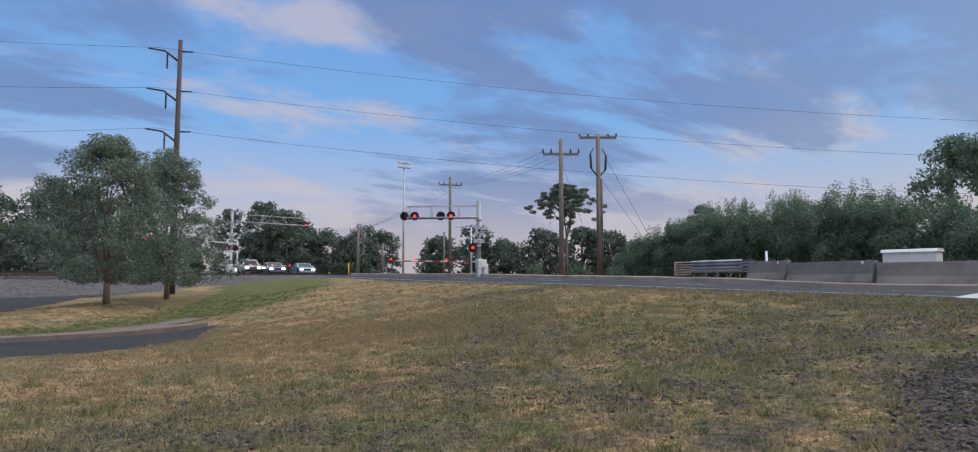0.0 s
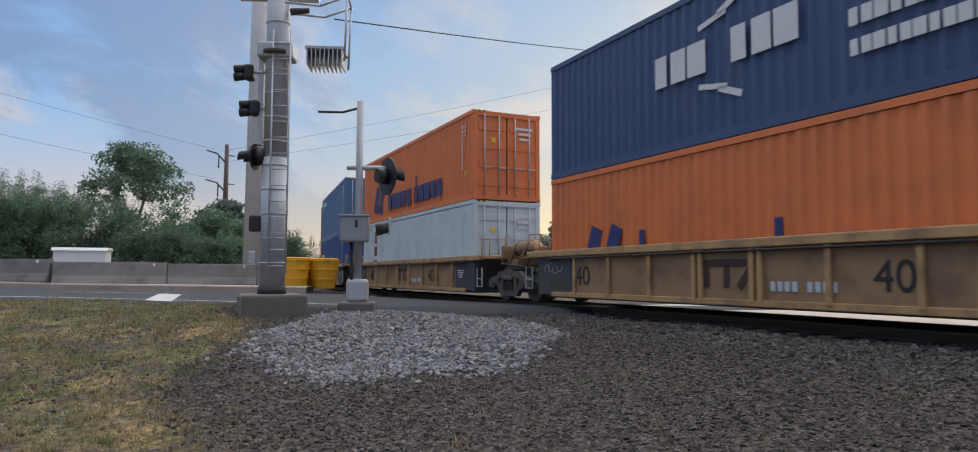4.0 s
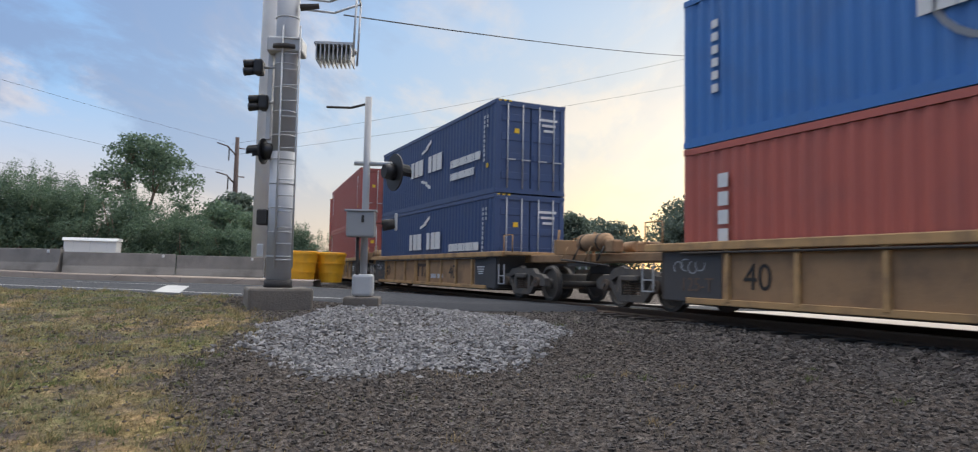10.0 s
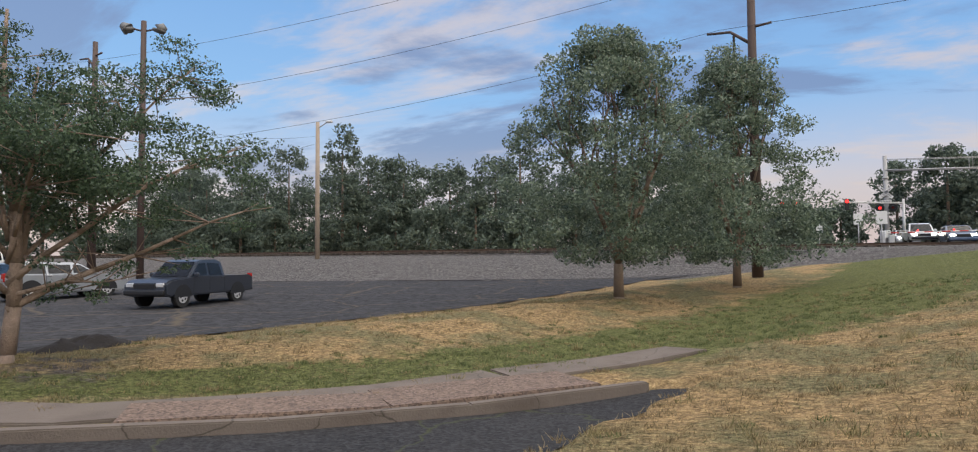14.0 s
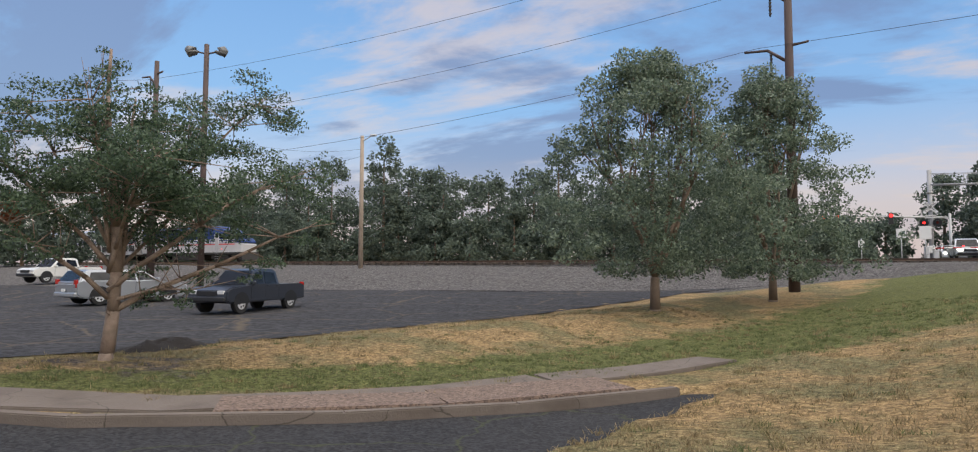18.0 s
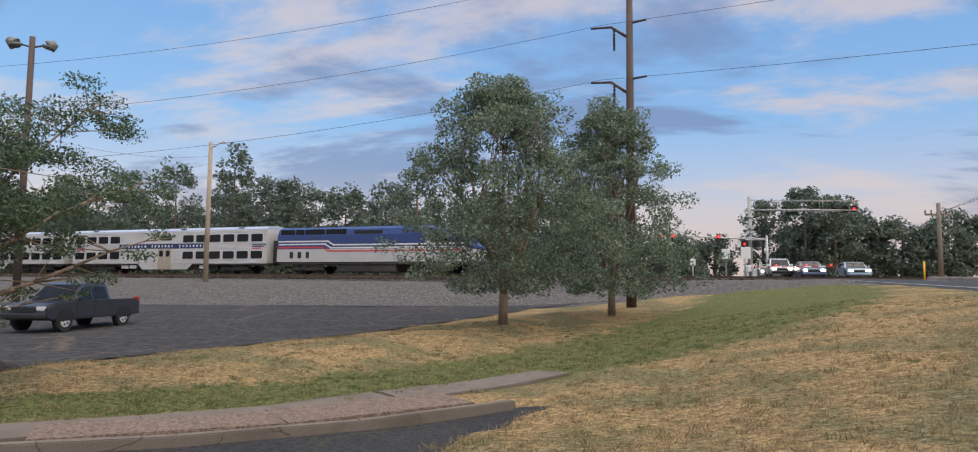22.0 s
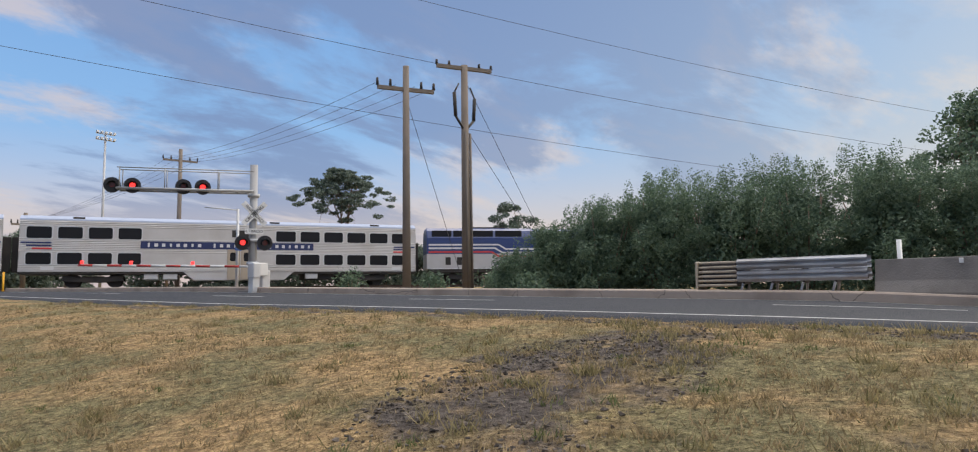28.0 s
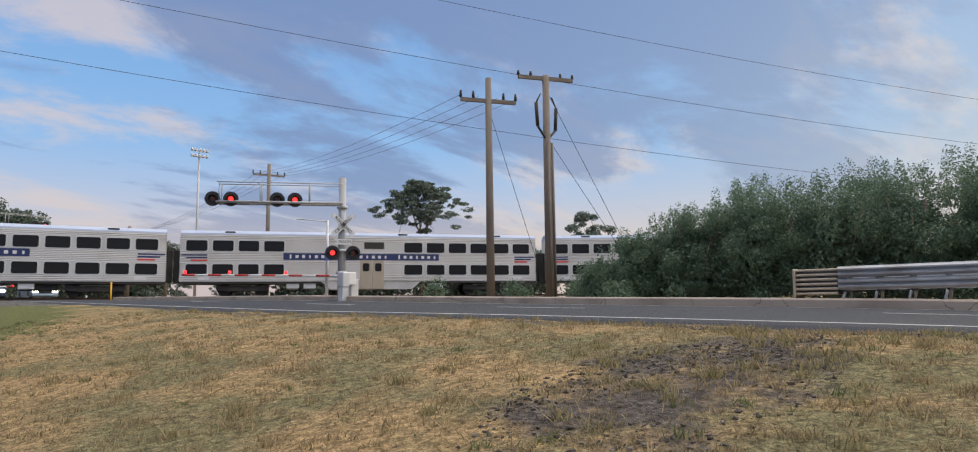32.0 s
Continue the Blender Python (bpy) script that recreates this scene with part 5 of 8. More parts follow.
def gallery_car():
    c = thing("passenger_car", Matrix(), "stainless bilevel passenger car with two rows of dark windows", "passenger car", "cars of the passenger train")
    # fluted sides
    for sy in (-1, 1):
        zs = [1.05]
        prof = [(1.05, 0.0)]
        z = 1.10
        while z < 4.35:
            if 1.5 < z < 2.3 or 3.2 < z < 4.0:
                prof.append((z, 0.0))
                z += 0.25
            else:
                prof += [(z, 0.0), (z + 0.02, 0.018), (z + 0.06, 0.018), (z + 0.08, 0.0)]
                z += 0.12
        prof.append((4.42, 0.0))
        vs = [(x, sy * (PW / 2 + d), zz) for x in (-PL / 2, PL / 2) for zz, d in prof]
        k = len(prof)
        fs = [(i, i + 1, k + i + 1, k + i) for i in range(k - 1)]
        ob = new("side_wall", raw_mesh("side_wall", vs, fs if sy > 0 else [f[::-1] for f in fs], STAINLESS))
        ob.parent = c
    bm = bmesh.new()
    ring = [(PW / 2, 4.40), (PW / 2 - 0.03, 4.52), (PW / 2 - 0.35, 4.74), (0, 4.85), (-PW / 2 + 0.35, 4.74), (-PW / 2 + 0.03, 4.52), (-PW / 2, 4.40)]
    loft(bm, [[(x, y, z) for y, z in ring] for x in (-PL / 2, PL / 2)])
    part("roof", bm, ROOF_GREY, c)
    for ex in (-1, 1):
        box_part("end_wall", c, STAINLESS, ex * (PL / 2 - 0.03), 0, 2.75, 0.06, PW, 3.4)
        box_part("diaphragm", c, DARK, ex * (PL / 2 + 0.28), 0, 2.2, 0.5, 1.2, 2.3, 0.05)
    box_part("floor_frame", c, DARK, 0, 0, 1.0, PL, PW - 0.1, 0.2)
    win = None
    spots = [-12.2, -10.45, -8.7, -6.95, 3.3, 5.05, 6.8, 8.55, 10.3, 12.05]
    for sy in (-1, 1):
        for z in (1.92, 3.62):
            for x in spots:
                if win is None:
                    bm = bmesh.new()
                    rounded_pane(bm, 0, 0, 1.40, 0.76, 0, 0.02)
                    win = part("window", bm, TRAIN_GLASS, c)
                    win.matrix_basis = Matrix.Translation((x, sy * (PW / 2 + 0.012), z))
                    bmf = bmesh.new()
                    rounded_pane(bmf, 0, 0, 1.54, 0.90, 0, 0.012)
                    fr = part("window_frame", bmf, ALU, win)
                else:
                    w2 = twin(win, Matrix.Translation((x, sy * (PW / 2 + 0.012), z)))
                    f2 = twin(fr, Matrix(), w2)
        y = sy * (PW / 2 + 0.022)
        box_part("name_band", c, BAND_NAVY, -0.5, y, 2.88, 11.6, 0.012, 0.50)
        for word, x0 in ((8, -5.8), (7, -1.6), (7, 2.2)):
            for i in range(word):
                box_part("letter_bar", c, STRIPE_WHITE, x0 + 0.46 * i, y + sy * 0.008, 2.88, 0.22 if i % 3 else 0.13, 0.01, 0.22 if i else 0.30)
        for ex in (-1, 1):
            for k, (mm, hh) in enumerate(((BAND_NAVY, 0.1), (BAND_NAVY, 0.1), (STRIPE_RED, 0.12))):
                box_part("stripe", c, mm, ex * (12.35 - 0.16 * k), y, 2.95 - 0.19 * k, 1.7 - 0.3 * k, 0.012, hh)
            box_part("number_plate", c, STRIPE_WHITE, ex * 11.7, y, 1.28, 0.75, 0.012, 0.22)
        for dx in (-0.46, 0.46):
            d = box_part("door_leaf", c, DOOR_TAN, 0.15 + dx, y, 1.55, 0.86, 0.03, 2.15, 0.01)
            bm = bmesh.new()
            rounded_pane(bm, 0.15 + dx, 2.1, 0.5, 0.62, y, 0.022)
            part("door_window", bm, TRAIN_GLASS, d)
        box_part("roof_louvre", c, DARK, 0.3, y, 3.75, 1.5, 0.012, 0.5)
        bm = bmesh.new()
        bm_prism(bm, [(-3.6, 1.05), (3.9, 1.05), (3.2, 0.45), (-2.9, 0.45)], sy * 1.46 - 0.02, sy * 1.46 + 0.02)
        part("step_skirt", bm, STAINLESS, c)
        for x in (-5.6, -4.4, 5.2):
            box_part("equipment_box", c, ALU, x, sy * 1.25, 0.75, 0.9, 0.3, 0.45, 0.03)
    box_part("tank", c, DARK, 5.8, 0, 0.72, 2.2, 2.2, 0.5, 0.05)
    pass_bogie(c, -9.1)
    pass_bogie(c, 9.1)
    for x in (-10, 10, 2.5):
        box_part("roof_vent", c, DARK, x, -1.2, 4.62, 0.7, 0.5, 0.12, 0.02)
    return c


def locomotive():
    c = thing("locomotive", Matrix(), "blue and silver diesel locomotive with red and white stripes", "locomotive")
    LL = 21.2
    x0, x1 = -LL / 2, LL / 2
    # side outline stations: x, roof height, belt height, half width
    st = [(x0, 4.45, 1.48), (x0 + 0.05, 4.55, 1.5), (2.0, 4.55, 1.5), (5.2, 4.60, 1.5), (6.6, 4.42, 1.49), (7.8, 4.02, 1.46), (8.8, 3.55, 1.41), (9.6, 3.08, 1.33), (10.15, 2.62, 1.24)]
    bm = bmesh.new()
    rings = []
    for x, zt, w in st:
        zb = 2.42
        rings.append([(x, -w, zb), (x, -w, zb + (zt - zb) * 0.62), (x, -w * 0.86, zt - 0.12 * (zt - zb)), (x, -w * 0.5, zt), (x, w * 0.5, zt), (x, w * 0.86, zt - 0.12 * (zt - zb)), (x, w, zb + (zt - zb) * 0.62), (x, w, zb)])
    loft(bm, rings)
    part("upper_body", bm, LOCO_BLUE, c, "glossy blue upper body sloping to the nose")
    bm = bmesh.new()
    st2 = [(x0, 1.5), (2.0, 1.5), (6.6, 1.49), (8.8, 1.42), (9.8, 1.31), (10.35, 1.15), (10.6, 0.9)]
    loft(bm, [[(x, -w, 1.22), (x, -w, 2.44 - max(0, x - 9.5) * 0.25), (x, w, 2.44 - max(0, x - 9.5) * 0.25), (x, w, 1.22)] for x, w in st2])
    part("lower_body", bm, LOCO_SILVER, c, "silver lower body")
    box_part("frame", c, DARK, 0, 0, 1.1, LL - 0.4, 2.9, 0.28)
    box_part("sill_stripe", c, STRIPE_WHITE, -0.2, 0, 1.24, LL - 1.0, 3.02, 0.05)
    for sy in (-1, 1):
        y = sy * 1.508
        for k, (mm, z) in enumerate(((STRIPE_RED, 2.22), (STRIPE_WHITE, 2.52), (STRIPE_WHITE, 2.80))):
            hi = 0.36
            stroke("stripe", c, mm, x0 + 0.15, z + hi, -5.6 + 0.3 * k + 0.3, z + hi, 0.13, y)
            stroke("stripe", c, mm, -5.35 + 0.3 * k, z + hi, -4.75 + 0.3 * k, z, 0.13, y)
            stroke("stripe", c, mm, -4.8 + 0.3 * k, z, 6.9, z, 0.13, y)
            s = stroke("stripe", c, mm, 6.9, z, 9.4, z, 0.13, y * 0.965)
            s.matrix_basis = Matrix.Translation((8.1, sy * (1.455), z)) @ Matrix.Rotation(-sy * 0.05, 4, "Z")
        # letters of the railway stand as bars
        for k, wd in enumerate((0.42, 0.42, 0.36)):
            box_part("letter_bar", c, LETTER_BLACK, -8.9 + 0.92 * k, y, 1.85, wd, 0.012, 0.62)
        # roof-side windows and grilles
        for xx, w in ((-9.4, 1.6), (-8.0, 0.9), (-6.3, 2.2), (-3.9, 2.2)):
            box_part("side_window", c, TRAIN_GLASS, xx, sy * 1.46, 4.0, w, 0.03, 0.62, 0.01)
        box_part("intake_grille", c, BLACK, -0.4, sy * 1.47, 3.95, 3.0, 0.03, 0.36)
        box_part("intake_grille", c, BLACK, 4.2, sy * 1.47, 3.95, 1.9, 0.03, 0.1)
        box_part("intake_grille", c, BLACK, 4.2, sy * 1.48, 3.65, 1.9, 0.03, 0.1)
        box_part("cab_door", c, LOCO_SILVER, 6.0, sy * 1.505, 2.55, 0.72, 0.02, 2.3, 0.01)
        box_part("cab_door_window", c, TRAIN_GLASS, 6.0, sy * 1.515, 3.3, 0.42, 0.02, 0.5)
        box_part("cab_window", c, TRAIN_GLASS, 7.05, sy * 1.485, 3.28, 1.15, 0.03, 0.55, 0.01)
        bm = bmesh.new()
        bm_prism(bm, [(8.1, 3.62), (8.55, 3.5), (9.45, 2.98), (8.3, 2.98)], sy * 1.36 - 0.03, sy * 1.40 + 0.03)
        part("quarter_window", bm, TRAIN_GLASS, c)
        for zz in (6.45, 5.55):
            tube_part("handrail", c, STRIPE_WHITE, (zz, sy * 1.56, 1.4), (zz, sy * 1.56, 3.5), 0.02, n=6)
        bm = bmesh.new()
        bm_tube(bm, (10.25, sy * 0.86, 1.62), (10.5, sy * 0.86, 1.62), 0.13, n=12)
        part("headlight", bm, HEADLIGHT, c, "lit headlight")
        box_part("marker_light", c, RED_LAMP, 7.0, sy * 1.5, 1.6, 0.12, 0.03, 0.12)
        for k in range(3):
            box_part("step", c, STEEL, 6.0, sy * 1.45, 0.4 + 0.3 * k, 0.7, 0.2, 0.04)
    bm = bmesh.new()
    vs = [(8.75, 0.95, 3.5), (8.75, -0.95, 3.5), (9.75, -0.9, 2.93), (9.75, 0.9, 2.93)]
    pts = [bm.verts.new((x + 0.12, y, z + 0.1)) for x, y, z in vs]
    bm.faces.new(pts)
    bmesh.ops.solidify(bm, geom=bm.faces[:], thickness=0.03)
    part("windscreen", bm, TRAIN_GLASS, c)
    box_part("fuel_tank", c, DARK, -0.6, 0, 0.62, 6.2, 2.7, 0.75, 0.08)
    bm = bmesh.new()
    bm_prism(bm, [(9.7, 1.15), (10.6, 1.1), (10.75, 0.25), (10.1, 0.25)], -1.3, 1.3)
    part("pilot_plow", bm, DARK, c)
    for x in (-7.2, 6.3):
        pass_bogie(c, x)
    for x in (7.0, 7.4):
        tube_part("antenna", c, DARK, (x, 0, 4.3), (x, 0, 4.75), 0.03, n=6)
    box_part("roof_fan", c, DARK, -5.5, 0, 4.6, 3.0, 1.4, 0.14, 0.03)
    return c


PASSENGER = []
loco = locomotive()
PASSENGER.append((loco, 10.6, 7.0))
car_one = gallery_car()
for k in range(8):
    PASSENGER.append((car_one if k == 0 else copy_thing(car_one, Matrix()), 21.2 + 0.6 + 13.9 + 27.8 * k, 9.1))


# ---- poles and wires ----
def pole(name, x, y, height, r0, r1, material, label, category="utility pole", sink=0.0, group=""):
    p = thing(name, pose(x, y, h(x, y) - sink), label, category, group)
    tube_part("shaft", p, material, (0, 0, -0.3), (0, 0, height), r0, r1, 12)
    return p


def wires(name, a, b, sag, label, r=0.009, n=14):
    cu = bpy.data.curves.new(name, "CURVE")
    cu.dimensions, cu.bevel_depth, cu.bevel_resolution = "3D", r, 1
    sp = cu.splines.new("POLY")
    sp.points.add(n)
    for i in range(n + 1):
        t = i / n
        p = Vector(a).lerp(Vector(b), t)
        sp.points[i].co = (p.x, p.y, p.z - 4 * sag * t * (1 - t), 1)
    ob = bpy.data.objects.new(name, cu)
    scene.collection.objects.link(ob)
    bpy.context.view_layer.update()
    me = bpy.data.meshes.new_from_object(ob.evaluated_get(bpy.context.evaluated_depsgraph_get()))
    bpy.data.objects.remove(ob)
    me.materials.clear()
    me.materials.append(WIRE)
    return tagged(new(name, me), label, "cable")


def steel_tower(x, y, top, rz, label, s=1.0, arms=(-1.3, -5.4, -8.6)):
    """A tall brown transmission pole with three davit arms."""
    z0 = h(x, y)
    p = thing("transmission_pole", pose(x, y, z0, 0, 0, rz), label, "utility pole")
    hh = top - z0
    tube_part("shaft", p, BROWN_STEEL, (0, 0, -0.3), (0, 0, hh), 0.27 * s, 0.15 * s, 14)
    for k in arms:
        z = hh + k
        bm = bmesh.new()
        bm_tube(bm, (0, 0, z - 0.7), (-0.9, 0, z), 0.07, 0.06, 8)
        bm_tube(bm, (-0.9, 0, z), (-1.9, 0, z + 0.12), 0.06, 0.05, 8)
        bm_tube(bm, (0.8, 0, z + 0.03), (0, 0, z), 0.05, 0.05, 6)
        part("davit_arm", bm, BROWN_STEEL, p)
        for q in range(6):
            tube_part("insulator_disc", p, DARK, (-0.75, 0, z - 0.2 - 0.16 * q), (-0.75, 0, z - 0.36 - 0.16 * q), 0.07, 0.03, 8)
    return p


TP = (-1.15, 30.4)
steel_tower(*TP, 17.3, -20, "tall rust-brown steel transmission pole with three arms", 0.85, (-0.75, -3.35, -5.95))
steel_tower(50.4, 1.0, 12.6, -35, "tall rust-brown steel transmission pole with three arms", 1.05, (-0.86, -3.2, -5.5))
steel_tower(-36.2, 28.5, 14.5, -15, "rust-brown steel transmission pole behind the trees", 0.9, (-0.8, -3.6, -6.0))


CONDUIT = mat("grey_brown_conduit", (0.17, 0.145, 0.125), 0.8, 0, 0.15, 3, dirt=(0.10, 0.085, 0.07), dirt_amount=0.5)


def cross_arm_pole(x, y, height, label, arm=1.25, az=0.0, hardware=False, r=0.19):
    p = pole("utility_pole", x, y, height, r, r * 0.72, WOOD_POLE, label, group="wooden line poles")
    a = radians(az)
    bm = bmesh.new()
    bm_box(bm, 0, 0, height - (0.9 if not hardware else 0.12), 2 * arm, 0.12, 0.14, a)
    part("cross_arm", bm, WOOD_POLE, p)
    for k in (-1, -0.55, 0.55, 1):
        tube_part("insulator", p, DARK, (k * arm * math.cos(a), k * arm * math.sin(a), height - (0.82 if not hardware else 0.05)), (k * arm * math.cos(a), k * arm * math.sin(a), height - (0.55 if not hardware else -0.12)), 0.06, 0.04, 8)
    if hardware:
        bm = bmesh.new()
        for s in (-1, 1):
            bm_tube(bm, (0, 0, height - 2.6), (s * 0.55, 0, height - 2.1), 0.05, n=6)
            bm_tube(bm, (s * 0.55, 0, height - 2.1), (s * 0.62, 0, height - 1.2), 0.07, n=8)
            bm_tube(bm, (s * 0.62, 0, height - 1.2), (s * 0.35, 0, height - 0.8), 0.03, n=6)
        part("cable_terminator", bm, DARK, p, "grey cable terminators on curved brackets")
        for s in (0.13, -0.13):
            tube_part("riser_conduit", p, CONDUIT, (s, -0.17, 0), (s, -0.15, height - 2.7), 0.05, n=8)
    return p


PA, PB = (19.25, 17.35), (21.1, 16.0)
cross_arm_pole(*PA, 8.6, "weathered wooden pole with one cross arm", az=-30, arm=1.1, r=0.165)
cross_arm_pole(*PB, 8.85, "weathered wooden pole with cable terminators near the top", az=-30, hardware=True, r=0.18, arm=1.13)
PC = (28.6, 50.2)
cross_arm_pole(*PC, 10.95, "wooden pole with one cross arm beyond the crossing", az=-15)
cross_arm_pole(21.1, 58.3, 6.05, "small wooden pole far down the road", az=10, arm=1.0)
for x, y, z in ((23.3, 56.4, 3.8), (29.8, 54.0, 5.2), (36.5, 19.5, 3.6)):
    pole("utility_stub", x, y, z, 0.13, 0.11, WOOD_POLE, "short grey wooden stub pole", "pole")
lt = pole("floodlight_tower", 31.6, 69.6, 15.4, 0.15, 0.09, STEEL, "distant sports floodlight tower", "light tower")
bm = bmesh.new()
for r in range(2):
    bm_box(bm, 0, 0, 14.9 + r * 0.6, 1.8, 0.09, 0.07)
    for k in range(5):
        bm_box(bm, -0.8 + 0.4 * k, -0.14, 15.04 + r * 0.6, 0.25, 0.2, 0.22, 0, 0.03)
part("lamp_rack", bm, ALU, lt)

LP = (-33.9, 46.6)
lp = pole("street_lamp", *LP, 10.9, 0.20, 0.15, PALE_POLE, "pale wooden pole with a small lamp on an arm", "street lamp")
tube_part("lamp_arm", lp, STEEL, (0, 0, 10.4), (1.2, -0.4, 10.75), 0.04, n=6)
box_part("lamp_head", lp, ALU, 1.4, -0.46, 10.75, 0.55, 0.26, 0.18, 0.05)
lq = pole("parking_lamp", -22.8, 19.8, 10.75, 0.14, 0.10, BROWN_STEEL, "brown lamp pole with two round lamp heads", "street lamp")
for s in (-1, 1):
    tube_part("lamp_arm", lq, BROWN_STEEL, (0, 0, 10.35), (s * 0.55, s * 0.3, 10.5), 0.035, n=6)
    bm = bmesh.new()
    bm_tube(bm, (s * 0.5, s * 0.27, 10.42), (s * 0.70, s * 0.38, 10.58), 0.25, 0.13, 14)
    bm_tube(bm, (s * 0.48, s * 0.26, 10.33), (s * 0.5, s * 0.27, 10.42), 0.19, 0.25, 14)
    part("lamp_head", bm, mat("grey_lamp_housing", (0.16, 0.165, 0.17), 0.5, 0.2, 0.1, 4), lq)

for k, dz in enumerate((16.55, 13.95, 11.35)):
    wires("power_line", (TP[0] - 1.3, TP[1] + 0.5, dz + 0.2), (50.4 - 1.2, 1.0 + 0.6, 12.0 - 2.35 * k), 0.8, "long sagging power line over the road")
    wires("power_line", (TP[0] - 1.3, TP[1] + 0.5, dz + 0.2), (-36.2 - 1.3, 28.5 + 0.4, 13.6 - 2.7 * k), 0.7, "long sagging power line over the parking lot")
    wires("power_line", (-36.2 - 1.3, 28.5 + 0.4, 13.6 - 2.7 * k), (-120, -10 , 14 - 2.7 * k), 0.9, "long sagging power line over the parking lot")
for k in range(4):
    wires("service_line", (PA[0] - 1.0 + 0.66 * k, PA[1] + 0.6 - 0.38 * k, h(*PA) + 7.85), (PC[0] - 1.1 + 0.72 * k, PC[1], h(*PC) + 10.1), 0.5, "thin line between wooden poles", 0.008)
    wires("service_line", (PC[0] - 1.1 + 0.72 * k, PC[1], h(*PC) + 10.1), (21.1, 58.3, h(21.1, 58.3) + 5.3), 0.5, "thin line between wooden poles", 0.008)
for k in range(2):
    wires("guy_wire", (PB[0], PB[1], h(*PB) + 8.3 - 1.9 * k), (PB[0] + 3.9, PB[1] - 2.2, h(*PB)), 0.0, "steel guy wire down to the ground", 0.01)
wires("guy_wire", (PA[0], PA[1], h(*PA) + 7.4), (PA[0] + 2.0, PA[1] - 1.2, h(*PA)), 0.0, "steel guy wire down to the ground", 0.01)
wires("service_line", (LP[0], LP[1], h(*LP) + 9.8), (-36.2, 28.5, 11.0), 0.9, "thin line between poles", 0.009)
wires("service_line", (LP[0], LP[1], h(*LP) + 9.2), (-75, 50, 8.0), 0.6, "thin line between poles", 0.009)


# ---- crossing signals ----
def lens_head(parent, x, y, z, face, lit, r=0.3, name="flasher"):
    """A round black backplate with hooded red lens; face is the way it looks, in degrees clockwise from +y."""
    a = radians(face)
    d = Vector((math.sin(a), math.cos(a), 0))
    o = Vector((x, y, z))
    bm = bmesh.new()
    bm_tube(bm, o, o + d * 0.03, r, n=22)
    bm_tube(bm, o - d * 0.22, o, 0.14, 0.17, 14)
    f = part(name, bm, BLACK, parent, "round black flasher with a hooded lens")
    bm = bmesh.new()
    bm_tube(bm, o + d * 0.03, o + d * 0.05, r * 0.34, n=18)
    part("lens", bm, RED_LAMP if lit else RED_DIM, f)
    bm = bmesh.new()
    n = 10
    side = Vector((d.y, -d.x, 0))
    prev = None
    for i in range(n + 1):
        t = radians(-20 + 220 * i / n)
        p = o + side * (r * 0.56 * math.cos(t)) + Vector((0, 0, r * 0.56 * math.sin(t)))
        cur = (bm.verts.new(p + d * 0.03), bm.verts.new(p + d * 0.3 + Vector((0, 0, -0.03))))
        if prev:
            bm.faces.new((prev[0], cur[0], cur[1], prev[1]))
        prev = cur
    bmesh.ops.solidify(bm, geom=bm.faces[:], thickness=0.012)
    part("hood", bm, BLACK, f)
    return f


def sign_text(parent, body, size, m):
    """Black letters a little proud of a white plate."""
    return lettering(parent, body, size, LETTER_BLACK, m)


def gate_arm(parent, a, b, n=12):
    a, b = Vector(a), Vector(b)
    for i in range(n):
        p, q = a.lerp(b, i / n), a.lerp(b, (i + 1) / n)
        part("arm_band", BM(bm_tube, p, q, 0.05, 0.045, 6), RED_STRIPE if i % 2 else WHITE_PAINT, parent)
    for t in (0.35, 0.7, 0.98):
        p = a.lerp(b, t)
        part("arm_lamp", BM(bm_tube, p + Vector((0, 0, 0.06)), p + Vector((0, 0, 0.18)), 0.06, n=10), RED_LAMP, parent, "small lit red lamp on the gate arm")


MAST_ALU = mat("dull_aluminium", (0.36, 0.365, 0.37), 0.5, 0.3, 0.12, 2.0, 0.1, dirt=(0.22, 0.20, 0.19), dirt_amount=0.4)


